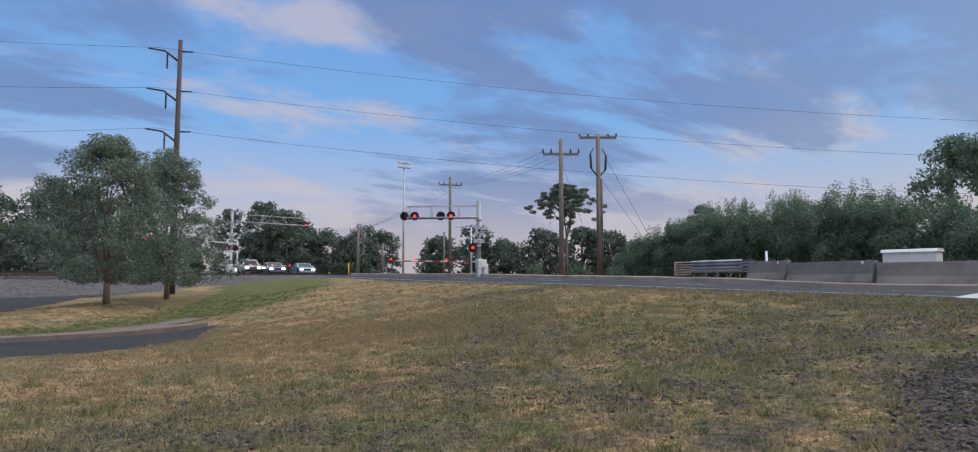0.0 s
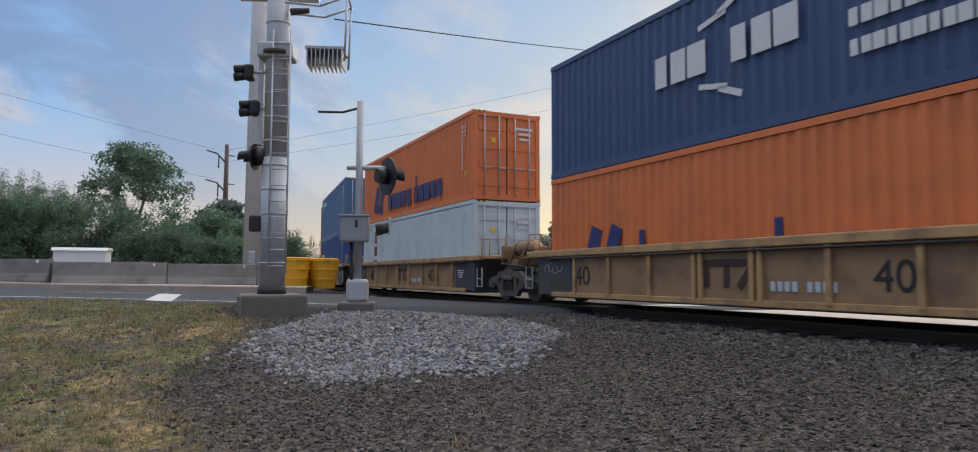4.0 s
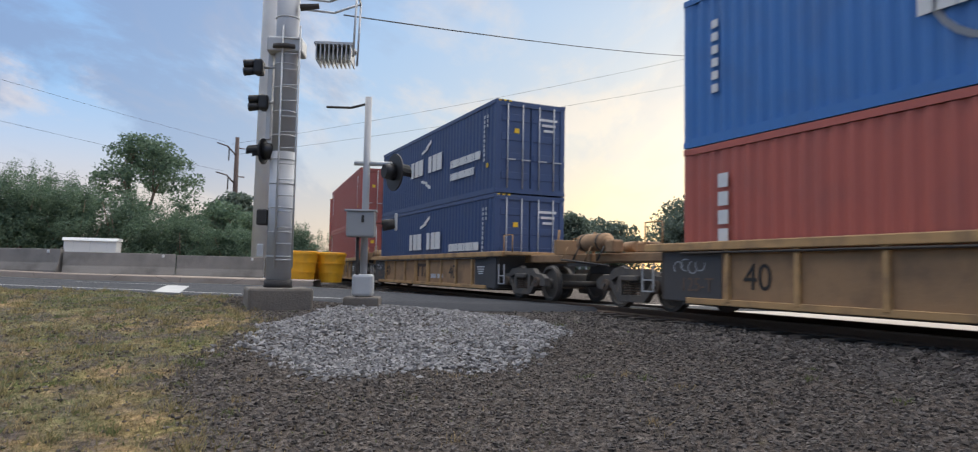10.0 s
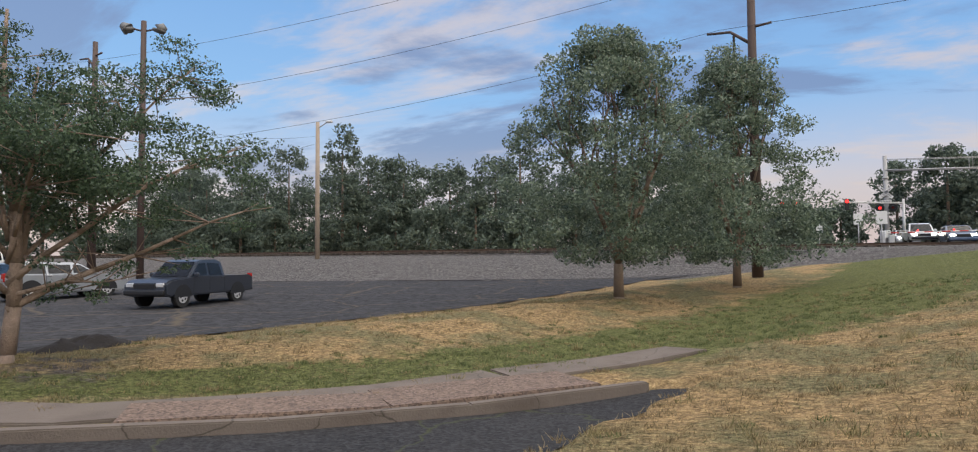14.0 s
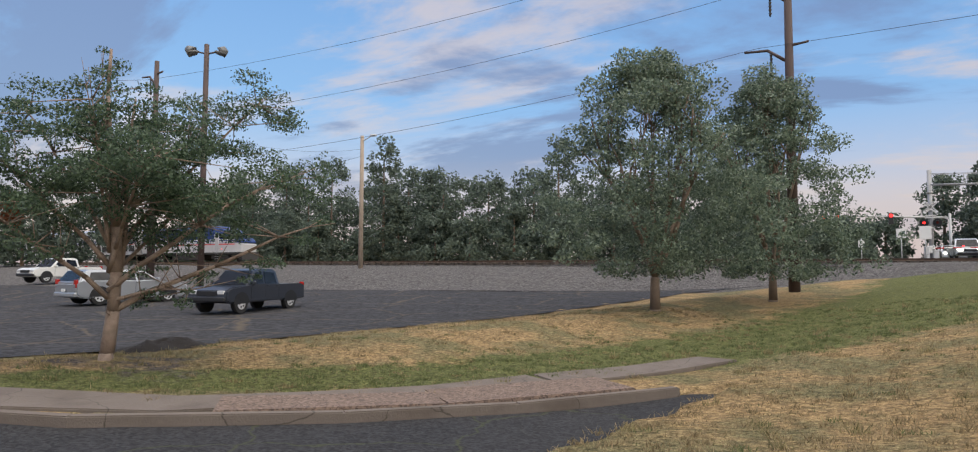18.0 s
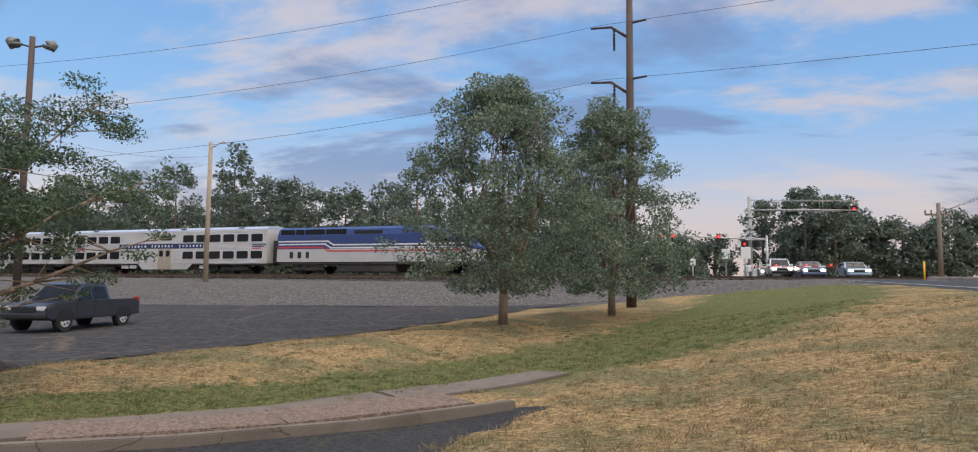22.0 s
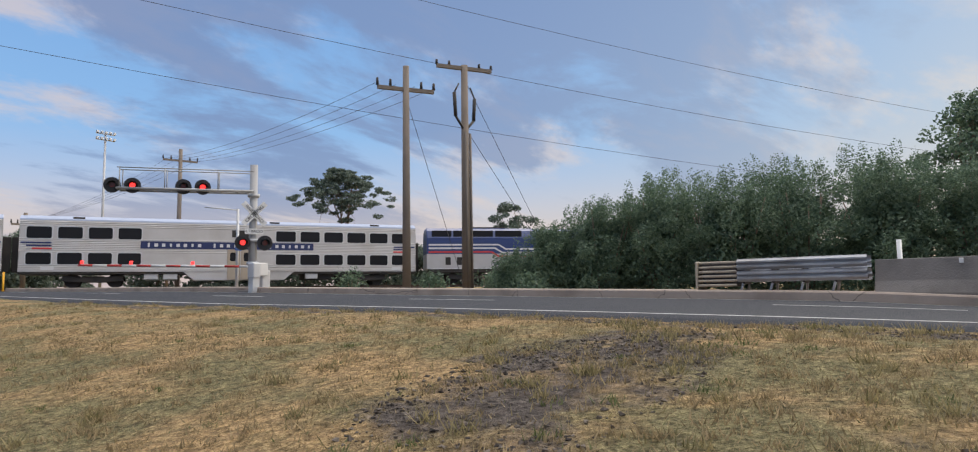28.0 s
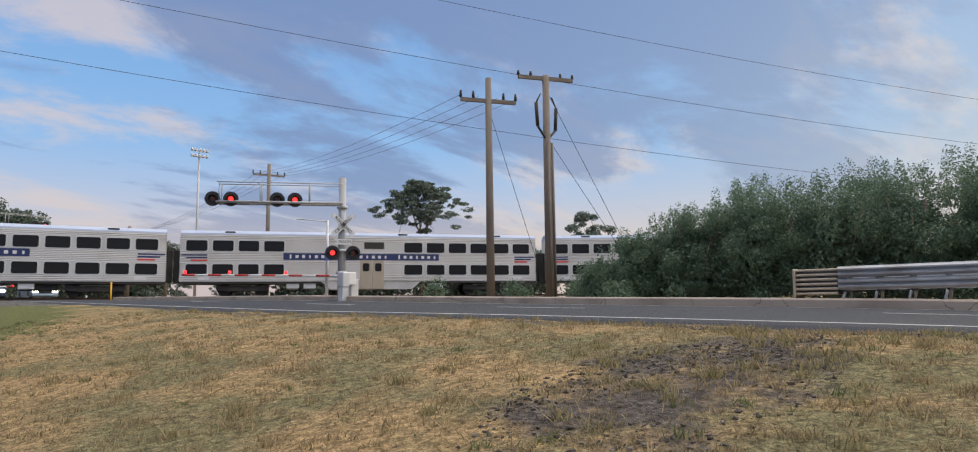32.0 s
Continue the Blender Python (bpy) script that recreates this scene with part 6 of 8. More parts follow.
def cantilever(x, y, label, hh, reach, face, heads, tower_s=1.0, arm_to=None):
    """A crossing mast with a truss arm over the road; reach is the arm's end relative to the mast."""
    z0 = h(x, y)
    c = thing("crossing_cantilever", pose(x, y, z0), label, "crossing signal")
    tube_part("mast", c, MAST_ALU, (0, 0, -0.2), (0, 0, hh), 0.165, 0.15, 16)
    for k in range(4):
        tube_part("mast_collar", c, STEEL, (0, 0, 1.2 + k * (hh - 1.6) / 4), (0, 0, 1.32 + k * (hh - 1.6) / 4), 0.23, n=16)
    ex, ey = reach
    d = Vector((ex, ey, 0))
    L = d.length
    d = d.normalized()
    side = Vector((-d.y, d.x, 0)) * 0.28
    zl, zu = hh - 1.1, hh - 0.3
    bm = bmesh.new()
    for s in (-1, 1):
        bm_tube(bm, side * s + Vector((0, 0, zl)), d * L + side * s + Vector((0, 0, zl)), 0.055, n=8)
    for k in range(9):
        p = d * (L * k / 8) + Vector((0, 0, zl))
        bm_box(bm, p.x, p.y, p.z, 0.6, 0.05, 0.05, math.atan2(side.y, side.x))
    part("truss_arm", bm, MAST_ALU, c)
    bm = bmesh.new()
    for s in (-1, 1):
        bm_tube(bm, side * s + Vector((0, 0, zu)), d * L + side * s + Vector((0, 0, zu)), 0.022, n=6)
        for k in (0.27, 0.66, 0.98):
            p = d * (L * k) + side * s
            bm_tube(bm, p + Vector((0, 0, zl)), p + Vector((0, 0, zu)), 0.022, n=6)
    part("walkway_rail", bm, MAST_ALU, c)
    for frac, lit, off in heads:
        p = d * (L * frac)
        lens_head(c, p.x + off * d.x, p.y + off * d.y, zl + 0.15, face, lit)
    # crossbuck and lower pair
    a = radians(face)
    f = Vector((math.sin(a), math.cos(a), 0))
    for s in (-1, 1):
        bm = bmesh.new()
        bm_box(bm, 0, 0, 0, 1.2, 0.02, 0.22)
        o = part("crossbuck_blade", bm, WHITE_PAINT, c)
        o.matrix_basis = Matrix.Translation(f * 0.26 + Vector((0, 0, hh * 0.55 + 0.35))) @ Matrix.Rotation(-a, 4, "Z") @ Matrix.Rotation(s * radians(45), 4, "Y")
        sign_text(c, "CROSSING" if s > 0 else "RAILROAD", 0.19, o.matrix_basis @ Matrix.Translation((0, 0.016, 0)) @ Matrix.Rotation(radians(180), 4, "Z") @ Matrix.Rotation(radians(90), 4, "X"))
    bm = bmesh.new()
    bm_box(bm, f.x * 0.26, f.y * 0.26, hh * 0.55 - 0.35, 0.7, 0.02, 0.22, -a)
    part("track_count_plate", bm, WHITE_PAINT, c)
    sign_text(c, "4 TRACKS", 0.15, Matrix.Translation(f * 0.275 + Vector((0, 0, hh * 0.55 - 0.35))) @ Matrix.Rotation(-a, 4, "Z") @ Matrix.Rotation(radians(180), 4, "Z") @ Matrix.Rotation(radians(90), 4, "X"))
    w = Vector((f.y, -f.x, 0))
    for s, lit in ((-1, False), (1, True)):
        p = w * 0.42 * s + f * 0.2
        lens_head(c, p.x, p.y, hh * 0.55 - 0.8, face, lit)
    box_part("foundation", c, CONCRETE, 0, 0, 0.05, 0.8, 0.8, 0.3, 0.03)
    g = thing("crossing_gate", pose(x - 0.4, y - 0.7, z0), "lowered red and white striped crossing gate", "crossing gate")
    box_part("gate_housing", g, ALU, 0, 0, 0.95, 0.34, 0.4, 0.6, 0.05)
    box_part("gate_post", g, ALU, 0, 0, 0.3, 0.3, 0.3, 0.9, 0.02)
    box_part("counterweight", g, WHITE_PAINT, -0.12 * d.x + 0.3, 0, 1.0, 0.35, 0.16, 0.5, 0.03)
    gate_arm(g, (0, 0, 1.1), arm_to)
    box_part("relay_cabinet", g, ALU, 0.6, 0.25, 0.5, 0.36, 0.4, 0.95, 0.04)
    return c


cantilever(16.95, 23.55, "aluminium crossing cantilever with red flashers over the road", 5.2, (-3.95, 2.9), 205, ((0.46, True, -0.35), (0.46, False, 0.35), (0.97, True, -0.35), (0.97, False, 0.35)), arm_to=(-4.1, 5.4, 1.25))
cantilever(7.6, 59.3, "far aluminium crossing cantilever with a red flasher", 6.9, (8.6, 1.6), 188, ((0.92, True, 0.35), (0.92, False, -0.35)), arm_to=(6.2, -1.0, 1.15))
st = pole("street_lamp", 16.95, 24.6, 3.5, 0.07, 0.05, ALU, "slim aluminium lamp pole at the crossing", "street lamp")
tube_part("lamp_arm", st, ALU, (0, 0, 3.45), (-1.0, 0.8, 3.55), 0.025, n=6)
box_part("blue_plate", st, mat("blue_plate", (0.03, 0.10, 0.35), 0.5), 0, -0.08, 1.9, 0.3, 0.02, 0.22)

# traffic signals and signs down the road
tsig = thing("traffic_signal_gantry", pose(2.0, 76.0, h(2, 76)), "distant traffic signals on a mast arm", "traffic signal")
tube_part("post", tsig, STEEL, (9.4, 0, -0.2), (9.4, 0, 5.0), 0.14, 0.11)
tube_part("mast_arm", tsig, STEEL, (9.4, 0, 4.6), (-3.5, 0, 5.2), 0.09, 0.06)
for x, lit in ((-1.2, True), (0.0, True), (4.6, True)):
    hd = box_part("signal_head", tsig, BLACK, x, -0.15, 4.6, 0.4, 0.3, 1.1, 0.04)
    part("lens", BM(bm_tube, (x, -0.32, 4.9), (x, -0.36, 4.9), 0.17, n=12), RED_LAMP, hd)
for x, y, w, zz in ((5.45, 57.0, 0.62, 2.1), (7.0, 57.5, 0.75, 2.2), (3.2, 62.0, 0.45, 1.6)):
    sg = pole("sign_post", x, y, zz + 0.4, 0.04, 0.04, STEEL, "white blank-backed road sign on a post", "road sign")
    box_part("sign_plate", sg, WHITE_PAINT, 0, -0.05, zz, w, 0.02, w * 1.25, 0.01)
for x, y, zz in ((17.0, 49.6, 1.3),):
    mk = pole("marker_post", x, y, zz, 0.06, 0.06, BARREL, "yellow plastic marker post", "marker post")


# ---- the near mast, flasher post and their bases ----
def near_mast():
    x, y = 6.3, -13.15
    z0 = 1.32
    m = thing("signal_mast", pose(x, y, z0, 0, 0, 0), "large grey steel signal mast with ladder and lamp heads", "signal mast")
    bm = bmesh.new()
    bm_box(bm, 0, 0, 0.02, 1.15, 1.15, 0.62, radians(20), 0.05)
    part("foundation", bm, FOUNDATION, m, "chipped concrete foundation block")
    MAST_GREY = mat("dull_grey_mast_steel", (0.40, 0.41, 0.43), 0.5, 0.25, 0.12, 1.5, dirt=(0.27, 0.26, 0.25), dirt_amount=0.4)
    tube_part("mast_foot", m, MAST_GREY, (0, 0, 0.3), (0, 0, 2.9), 0.232, 0.232, 24)
    tube_part("mast_shaft", m, MAST_GREY, (0, 0, 2.9), (0, 0, 7.2), 0.215, 0.215, 24)
    tube_part("base_collar", m, DARK, (0, 0, 0.3), (0, 0, 0.48), 0.27, 0.25, 24)
    for k in range(12):
        z = 0.9 + 0.46 * k
        bm = bmesh.new()
        bm_tube(bm, (0, 0, z), (0, 0, z + 0.022), 0.225 if z > 2.9 else 0.242, n=24)
        part("band", bm, STEEL, m)
    # ladder on the track side
    lad = part("ladder", BM(bm_tube, (-0.27, -0.30, 0.7), (-0.27, -0.30, 5.3), 0.018, n=6), STEEL, m)
    tube_part("ladder_rail", lad, STEEL, (-0.27, 0.02, 0.7), (-0.27, 0.02, 5.3), 0.018, n=6)
    for k in range(15):
        tube_part("rung", lad, STEEL, (-0.27, -0.30, 0.85 + 0.3 * k), (-0.27, 0.02, 0.85 + 0.3 * k), 0.012, n=6)
    # conduit channel on the other side
    box_part("cable_channel", m, STEEL, 0.05, 0.30, 4.1, 0.12, 0.09, 1.9, 0.01)
    box_part("clamp_plate", m, STEEL, 0, 0, 4.95, 0.5, 0.66, 0.3, 0.04)
    tube_part("clamp_ring", m, DARK, (0, 0, 4.86), (0, 0, 4.94), 0.33, n=20)
    # horizontal top beam
    tube_part("top_beam", m, ALU, (0.1, -0.75, 6.1), (0.1, 0.75, 6.1), 0.11, n=12)
    # service basket
    bk = part("basket", BM(bm_box, -0.1, -0.95, 4.95, 0.6, 0.72, 0.05), STEEL, m, "steel grating service basket")
    for k in range(9):
        box_part("grating_bar", bk, STEEL, -0.1, -0.63 - 0.08 * k, 4.78, 0.6, 0.02, 0.3)
    for xx in (-0.38, 0.2):
        tube_part("basket_post", bk, STEEL, (xx, -1.32, 4.7), (xx, -1.36, 5.95), 0.022, n=6)
        tube_part("basket_rail", bk, STEEL, (xx, -1.36, 5.95), (xx, -0.85, 5.75), 0.022, n=6)
        tube_part("basket_rail", bk, STEEL, (xx, -0.85, 5.75), (xx, -0.2, 5.8), 0.022, n=6)
    tube_part("basket_rail", bk, STEEL, (-0.38, -1.36, 5.95), (0.2, -1.36, 5.95), 0.022, n=6)
    tube_part("insulator_string", m, DARK, (-0.1, -0.25, 5.72), (-0.1, -0.6, 5.76), 0.07, 0.05, 10)
    # lamp heads looking along the road
    for zz, yy, r in ((4.55, 0.52, 0.2), (3.86, 0.40, 0.16)):
        bm = bmesh.new()
        bm_box(bm, 0.02, yy, zz, 0.26, 0.18, 0.3, 0, 0.05)
        hd = part("signal_head", bm, BLACK, m, "black hooded signal head")
        bm = bmesh.new()
        for q in (0.075, -0.075):
            bm_tube(bm, (0, yy + 0.08, zz + q), (0, yy + 0.28, zz + q - 0.02), 0.075, 0.085, 12)
        part("hood", bm, BLACK, hd)
        tube_part("bracket", m, STEEL, (0, 0.2, zz), (0, yy - 0.1, zz), 0.03, n=6)
    lens_head(m, 0.0, 0.36, 2.92, 8, False, 0.25)
    tube_part("bracket", m, STEEL, (0, 0, 3.1), (0, 0.32, 3.02), 0.035, n=6)
    box_part("junction_box", m, DARK, -0.02, 0.33, 1.65, 0.2, 0.2, 0.3, 0.03)
    return m


near_mast()


def flasher_post():
    x, y = 7.1, -14.65
    z0 = 1.2
    p = thing("flasher_post", pose(x, y, z0), "steel crossing flasher post with a grey control box", "crossing signal")
    tube_part("post", p, mat("dull_post_aluminium", (0.36, 0.37, 0.39), 0.5, 0.25, 0.12, 2.5, dirt=(0.24, 0.23, 0.22), dirt_amount=0.4), (0, 0, 0.2), (0, 0, 4.35), 0.075, 0.07, 14)
    box_part("foundation", p, FOUNDATION, 0, 0, 0.05, 0.7, 0.7, 0.45, 0.04)
    box_part("base_casting", p, STEEL, 0, 0, 0.5, 0.36, 0.42, 0.45, 0.06)
    bx = box_part("control_box", p, mat("grey_box_paint", (0.30, 0.31, 0.32), 0.45, 0.2, 0.08, 3), -0.22, 0.05, 1.72, 0.3, 0.56, 0.52, 0.04, "grey steel control box")
    box_part("box_latch", bx, DARK, -0.38, 0.0, 1.82, 0.03, 0.05, 0.14)
    box_part("box_roof", bx, STEEL, -0.22, 0.05, 1.99, 0.36, 0.62, 0.03)
    tube_part("side_lamp", p, DARK, (0.05, -0.35, 1.72), (0.05, -0.6, 1.76), 0.12, 0.1, 12)
    box_part("side_bracket", p, STEEL, 0.05, -0.62, 1.8, 0.1, 0.06, 0.36, 0.02)
    tube_part("cross_bar", p, STEEL, (0, 0.25, 2.98), (0, -0.7, 2.98), 0.05, n=10)
    lens_head(p, -0.1, -0.56, 2.80, 150, False, 0.38)
    bm = bmesh.new()
    bm_tube(bm, (0, 0, 4.22), (0, 0.35, 4.12), 0.025, n=6)
    bm_tube(bm, (0, 0.35, 4.12), (0, 0.85, 4.12), 0.025, n=6)
    part("cable_arm", bm, DARK, p)
    tube_part("conduit", p, DARK, (-0.12, 0.1, 0.2), (-0.14, 0.12, 1.5), 0.035, n=6)
    return p


flasher_post()
wires("mast_cable", (6.4, -14.2, 7.0), (46.7, -42.7, 20.0), 0.5, "black overhead cable from the signal mast", 0.014)
wires("power_line", (49.6, 1.2, 11.0), (41, -52, 20.0), 0.6, "long sagging power line above the train")
wires("power_line", (49.6, 1.2, 11.9), (37, -49, 20.9), 0.6, "long sagging power line above the train")

# tall white monopole beyond the road
mono = thing("monopole", pose(21.5, -8.9, 1.6), "tall white steel monopole behind the barrier", "monopole")
tube_part("shaft", mono, WHITE_PAINT, (0, 0, -0.3), (0, 0, 22), 0.46, 0.32, 28)
tube_part("base_flange", mono, STEEL, (0, 0, -0.05), (0, 0, 0.08), 0.66, 0.66, 28)
for z in (7.0, 14.5):
    tube_part("joint_band", mono, WHITE_PAINT, (0, 0, z), (0, 0, z + 0.25), 0.465 - 0.0064 * z, n=28)
box_part("hand_hole", mono, STEEL, -0.44, 0, 1.1, 0.08, 0.25, 0.5, 0.02)

# ---- barrier, barrels, guard rail, cabinet ----
BARRIER_LINE = [(17.1, 1.75), (16.9, -0.2), (16.55, -3.75), (17.7, -6.95), (18.5, -9.75), (18.9, -11.0)]


def foot_z(y):
    return float(far_z(y)) + 0.17


def barrier(a, b):
    a, b = Vector((*a, 0)), Vector((*b, 0))
    L = (b - a).length - 0.04
    mid = (a + b) / 2
    z = foot_z(mid.y)
    t = thing("concrete_barrier", pose(mid.x, mid.y, z, 0, 0, math.degrees(math.atan2(b.y - a.y, b.x - a.x))), "stained concrete traffic barrier section", "traffic barrier", "barrier sections along the road")
    prof = [(-0.3, 0), (-0.3, 0.08), (-0.17, 0.33), (-0.1, 0.78), (0.1, 0.78), (0.17, 0.33), (0.3, 0.08), (0.3, 0)]
    bm = bmesh.new()
    r = [[bm.verts.new((x, y, zz)) for y, zz in prof] for x in (-L / 2, L / 2)]
    for i in range(8):
        bm.faces.new((r[0][i], r[0][(i + 1) % 8], r[1][(i + 1) % 8], r[1][i]))
    bm.faces.new(r[0][::-1])
    bm.faces.new(r[1])
    bmesh.ops.bevel(bm, geom=bm.edges[:], offset=0.012, segments=1, affect="EDGES")
    part("barrier_body", bm, CONCRETE, t)
    box_part("reflector", t, WHITE_PAINT, L / 2 - 0.4, -0.13, 0.7, 0.07, 0.05, 0.1, 0.01)
    box_part("reflector", t, WHITE_PAINT, L / 2 - 0.4, 0.13, 0.7, 0.07, 0.05, 0.1, 0.01)
    return t


for a, b in zip(BARRIER_LINE, BARRIER_LINE[1:]):
    barrier(a, b)


def guard_rail():
    """A crash cushion: overlapping bays of two ribbed beams a side on splayed legs, with a fluted nose."""
    a, b = Vector((17.15, 1.85, 0)), Vector((17.0, 5.2, 0))
    L = (b - a).length
    z = foot_z(3.6)
    rusty = mat("stained_galvanised_beam", (0.36, 0.37, 0.39), 0.55, 0.25, 0.2, 2.0, 0.2, dirt=(0.20, 0.165, 0.13), dirt_amount=0.6, dirt_scale=1.4)
    tan = mat("stained_beige_nose", (0.42, 0.35, 0.26), 0.7, 0, 0.2, 3.0, 0.2, dirt=(0.22, 0.16, 0.11), dirt_amount=0.6, dirt_scale=2)
    t = thing("crash_cushion", pose(a.x, a.y, z, 0, 0, math.degrees(math.atan2(b.y - a.y, b.x - a.x))), "galvanised ribbed crash cushion on short splayed legs", "guard rail")
    prof = [(0.0, 0.0), (0.015, 0.02), (0.075, 0.055), (0.075, 0.085), (0.02, 0.115), (0.02, 0.135), (0.075, 0.165), (0.075, 0.195), (0.015, 0.23), (0.0, 0.25)]
    prof = prof + [(y - 0.012, zz) for y, zz in prof[::-1]]
    n = len(prof)
    for k in range(4):
        x0, x1 = L * 0.2 * k * 0.95 + 0.02, L * 0.2 * (k + 1) * 0.95 + 0.12
        for sy in (-1, 1):
            for zb in (0.27, 0.54):
                bm = bmesh.new()
                r = [[bm.verts.new((x, sy * (0.30 + 0.016 * (4 - k) + y), zb + zz)) for y, zz in prof] for x in (x0, x1)]
                for i in range(n):
                    bm.faces.new((r[0][i], r[0][(i + 1) % n], r[1][(i + 1) % n], r[1][i]))
                bm.faces.new(r[0])
                bm.faces.new(r[1][::-1])
                part("rail_panel", bm, rusty, t)
        bm = bmesh.new()
        bm_box(bm, x1 - 0.12, 0, 0.5, 0.05, 0.56, 0.55)
        part("diaphragm", bm, DARK, t)
        for sy in (-1, 1):
            bm = bmesh.new()
            bm_tube(bm, (x1 - 0.12, sy * 0.22, 0.30), (x1 - 0.06, sy * 0.36, 0.02), 0.03, n=6)
            bm_box(bm, x1 - 0.06, sy * 0.37, 0.012, 0.16, 0.12, 0.024)
            part("leg", bm, rusty, t)
    x0, x1 = L * 0.8, L + 0.22
    for q in range(6):
        bm = bmesh.new()
        zq = 0.20 + 0.105 * q
        bm_box(bm, (x0 + x1) / 2, 0, zq, x1 - x0, 0.72 - 0.02 * q, 0.06, 0, 0.025)
        part("nose_rib", bm, tan, t)
    box_part("nose_core", t, DARK, (x0 + x1) / 2 - 0.05, 0, 0.46, x1 - x0 - 0.1, 0.6, 0.56)
    box_part("nose_plate", t, tan, x1 + 0.03, 0, 0.44, 0.06, 0.74, 0.66, 0.03, "beige rounded end plate")
    return t


guard_rail()
mk = pole("marker_post", 17.6, 1.35, 1.35, 0.05, 0.05, WHITE_PAINT, "pale marker post behind the barrier end", "marker post")


def barrel(x, y):
    z = foot_z(y) - 0.02
    t = thing("safety_barrel", pose(x, y, z), "yellow sand-filled safety barrel", "barrel", "yellow barrels at the barrier end")
    bm = bmesh.new()
    prof = ((0, 0.40), (0.32, 0.44), (0.32, 0.47), (0.36, 0.47), (0.36, 0.45), (0.66, 0.49), (0.66, 0.52), (0.70, 0.52), (0.70, 0.50), (0.96, 0.53), (0.96, 0.56), (1.02, 0.56))
    loft(bm, [[(r * math.cos(2 * math.pi * i / 24), r * math.sin(2 * math.pi * i / 24), z) for i in range(24)] for z, r in prof])
    part("drum", bm, BARREL, t)
    part("lid", BM(bm_tube, (0, 0, 1.02), (0, 0, 1.07), 0.53, 0.5, 24), BARREL, t)
    return t


for x, y in ((17.75, -11.25), (18.3, -12.15), (18.75, -11.5)):
    barrel(x, y)
cab = thing("utility_cabinet", pose(21.6, -2.2, 1.75, 0, 0, 10), "white metal utility cabinet behind the barrier", "utility cabinet")
box_part("body", cab, WHITE_PAINT, 0, 0, 0.6, 0.7, 1.9, 1.2, 0.03)
bm = bmesh.new()
bm_prism(bm, [(-0.4, 1.2), (0.4, 1.2), (0.3, 1.32), (-0.3, 1.32)], -1.0, 1.0)
part("lid", bm, WHITE_PAINT, cab)
for k in range(3):
    box_part("panel_seam", cab, ALU, -0.355, -0.6 + 0.6 * k, 0.62, 0.01, 0.015, 1.1)


# ---- trees ----
LEAF_PEAR = leaf_mat("pear_leaves", (0.062, 0.098, 0.072), (0.235, 0.295, 0.205), 0.42)
LEAF_ELM = leaf_mat("elm_leaves", (0.030, 0.058, 0.036), (0.120, 0.178, 0.098), 0.45)
LEAF_BUSH = leaf_mat("thicket_leaves", (0.070, 0.120, 0.082), (0.170, 0.245, 0.150))
# far leaves: distance haze is put into the colour, paler and bluer
LEAF_DARK = leaf_mat("far_wood_leaves", (0.066, 0.094, 0.078), (0.155, 0.200, 0.150))
GRASS_BLADE = leaf_mat("dry_grass_blades", (0.15, 0.113, 0.058), (0.43, 0.328, 0.185), 0.8)
GREEN_BLADE = leaf_mat("green_grass_blades", (0.066, 0.090, 0.032), (0.195, 0.215, 0.090), 0.8)


def stone_mat():
    m = leaf_mat("pale_gravel_stones", (0.135, 0.132, 0.137), (0.45, 0.44, 0.44), 0.85)
    return m


def leaf_cloud(rng, centres, radii, per, size, squash=0.8, droop=0.0):
    """Quads scattered in soft clumps: verts and faces."""
    vs, fs = [], []
    for c, r, n in zip(centres, radii, per):
        d = rng.normal(size=(n, 3))
        d /= np.linalg.norm(d, axis=1, keepdims=True)
        rad = r * rng.uniform(0.25, 1.0, (n, 1)) ** 0.5
        p = np.array(c) + d * rad * np.array([1, 1, squash])
        p[:, 2] -= droop * rng.uniform(0, 1, n) * r
        u = rng.normal(size=(n, 3))
        u /= np.linalg.norm(u, axis=1, keepdims=True)
        w = np.cross(u, d + 0.5 * rng.normal(size=(n, 3)))
        w /= np.linalg.norm(w, axis=1, keepdims=True) + 1e-6
        s = size * rng.uniform(0.6, 1.35, (n, 1))
        quad = np.stack([p - u * s, p + w * s * 0.55, p + u * s, p - w * s * 0.55], 1)
        b = len(vs) * 4
        vs.append(quad.reshape(-1, 3))
    allv = np.concatenate(vs)
    fs = np.arange(len(allv)).reshape(-1, 4)
    return allv, fs


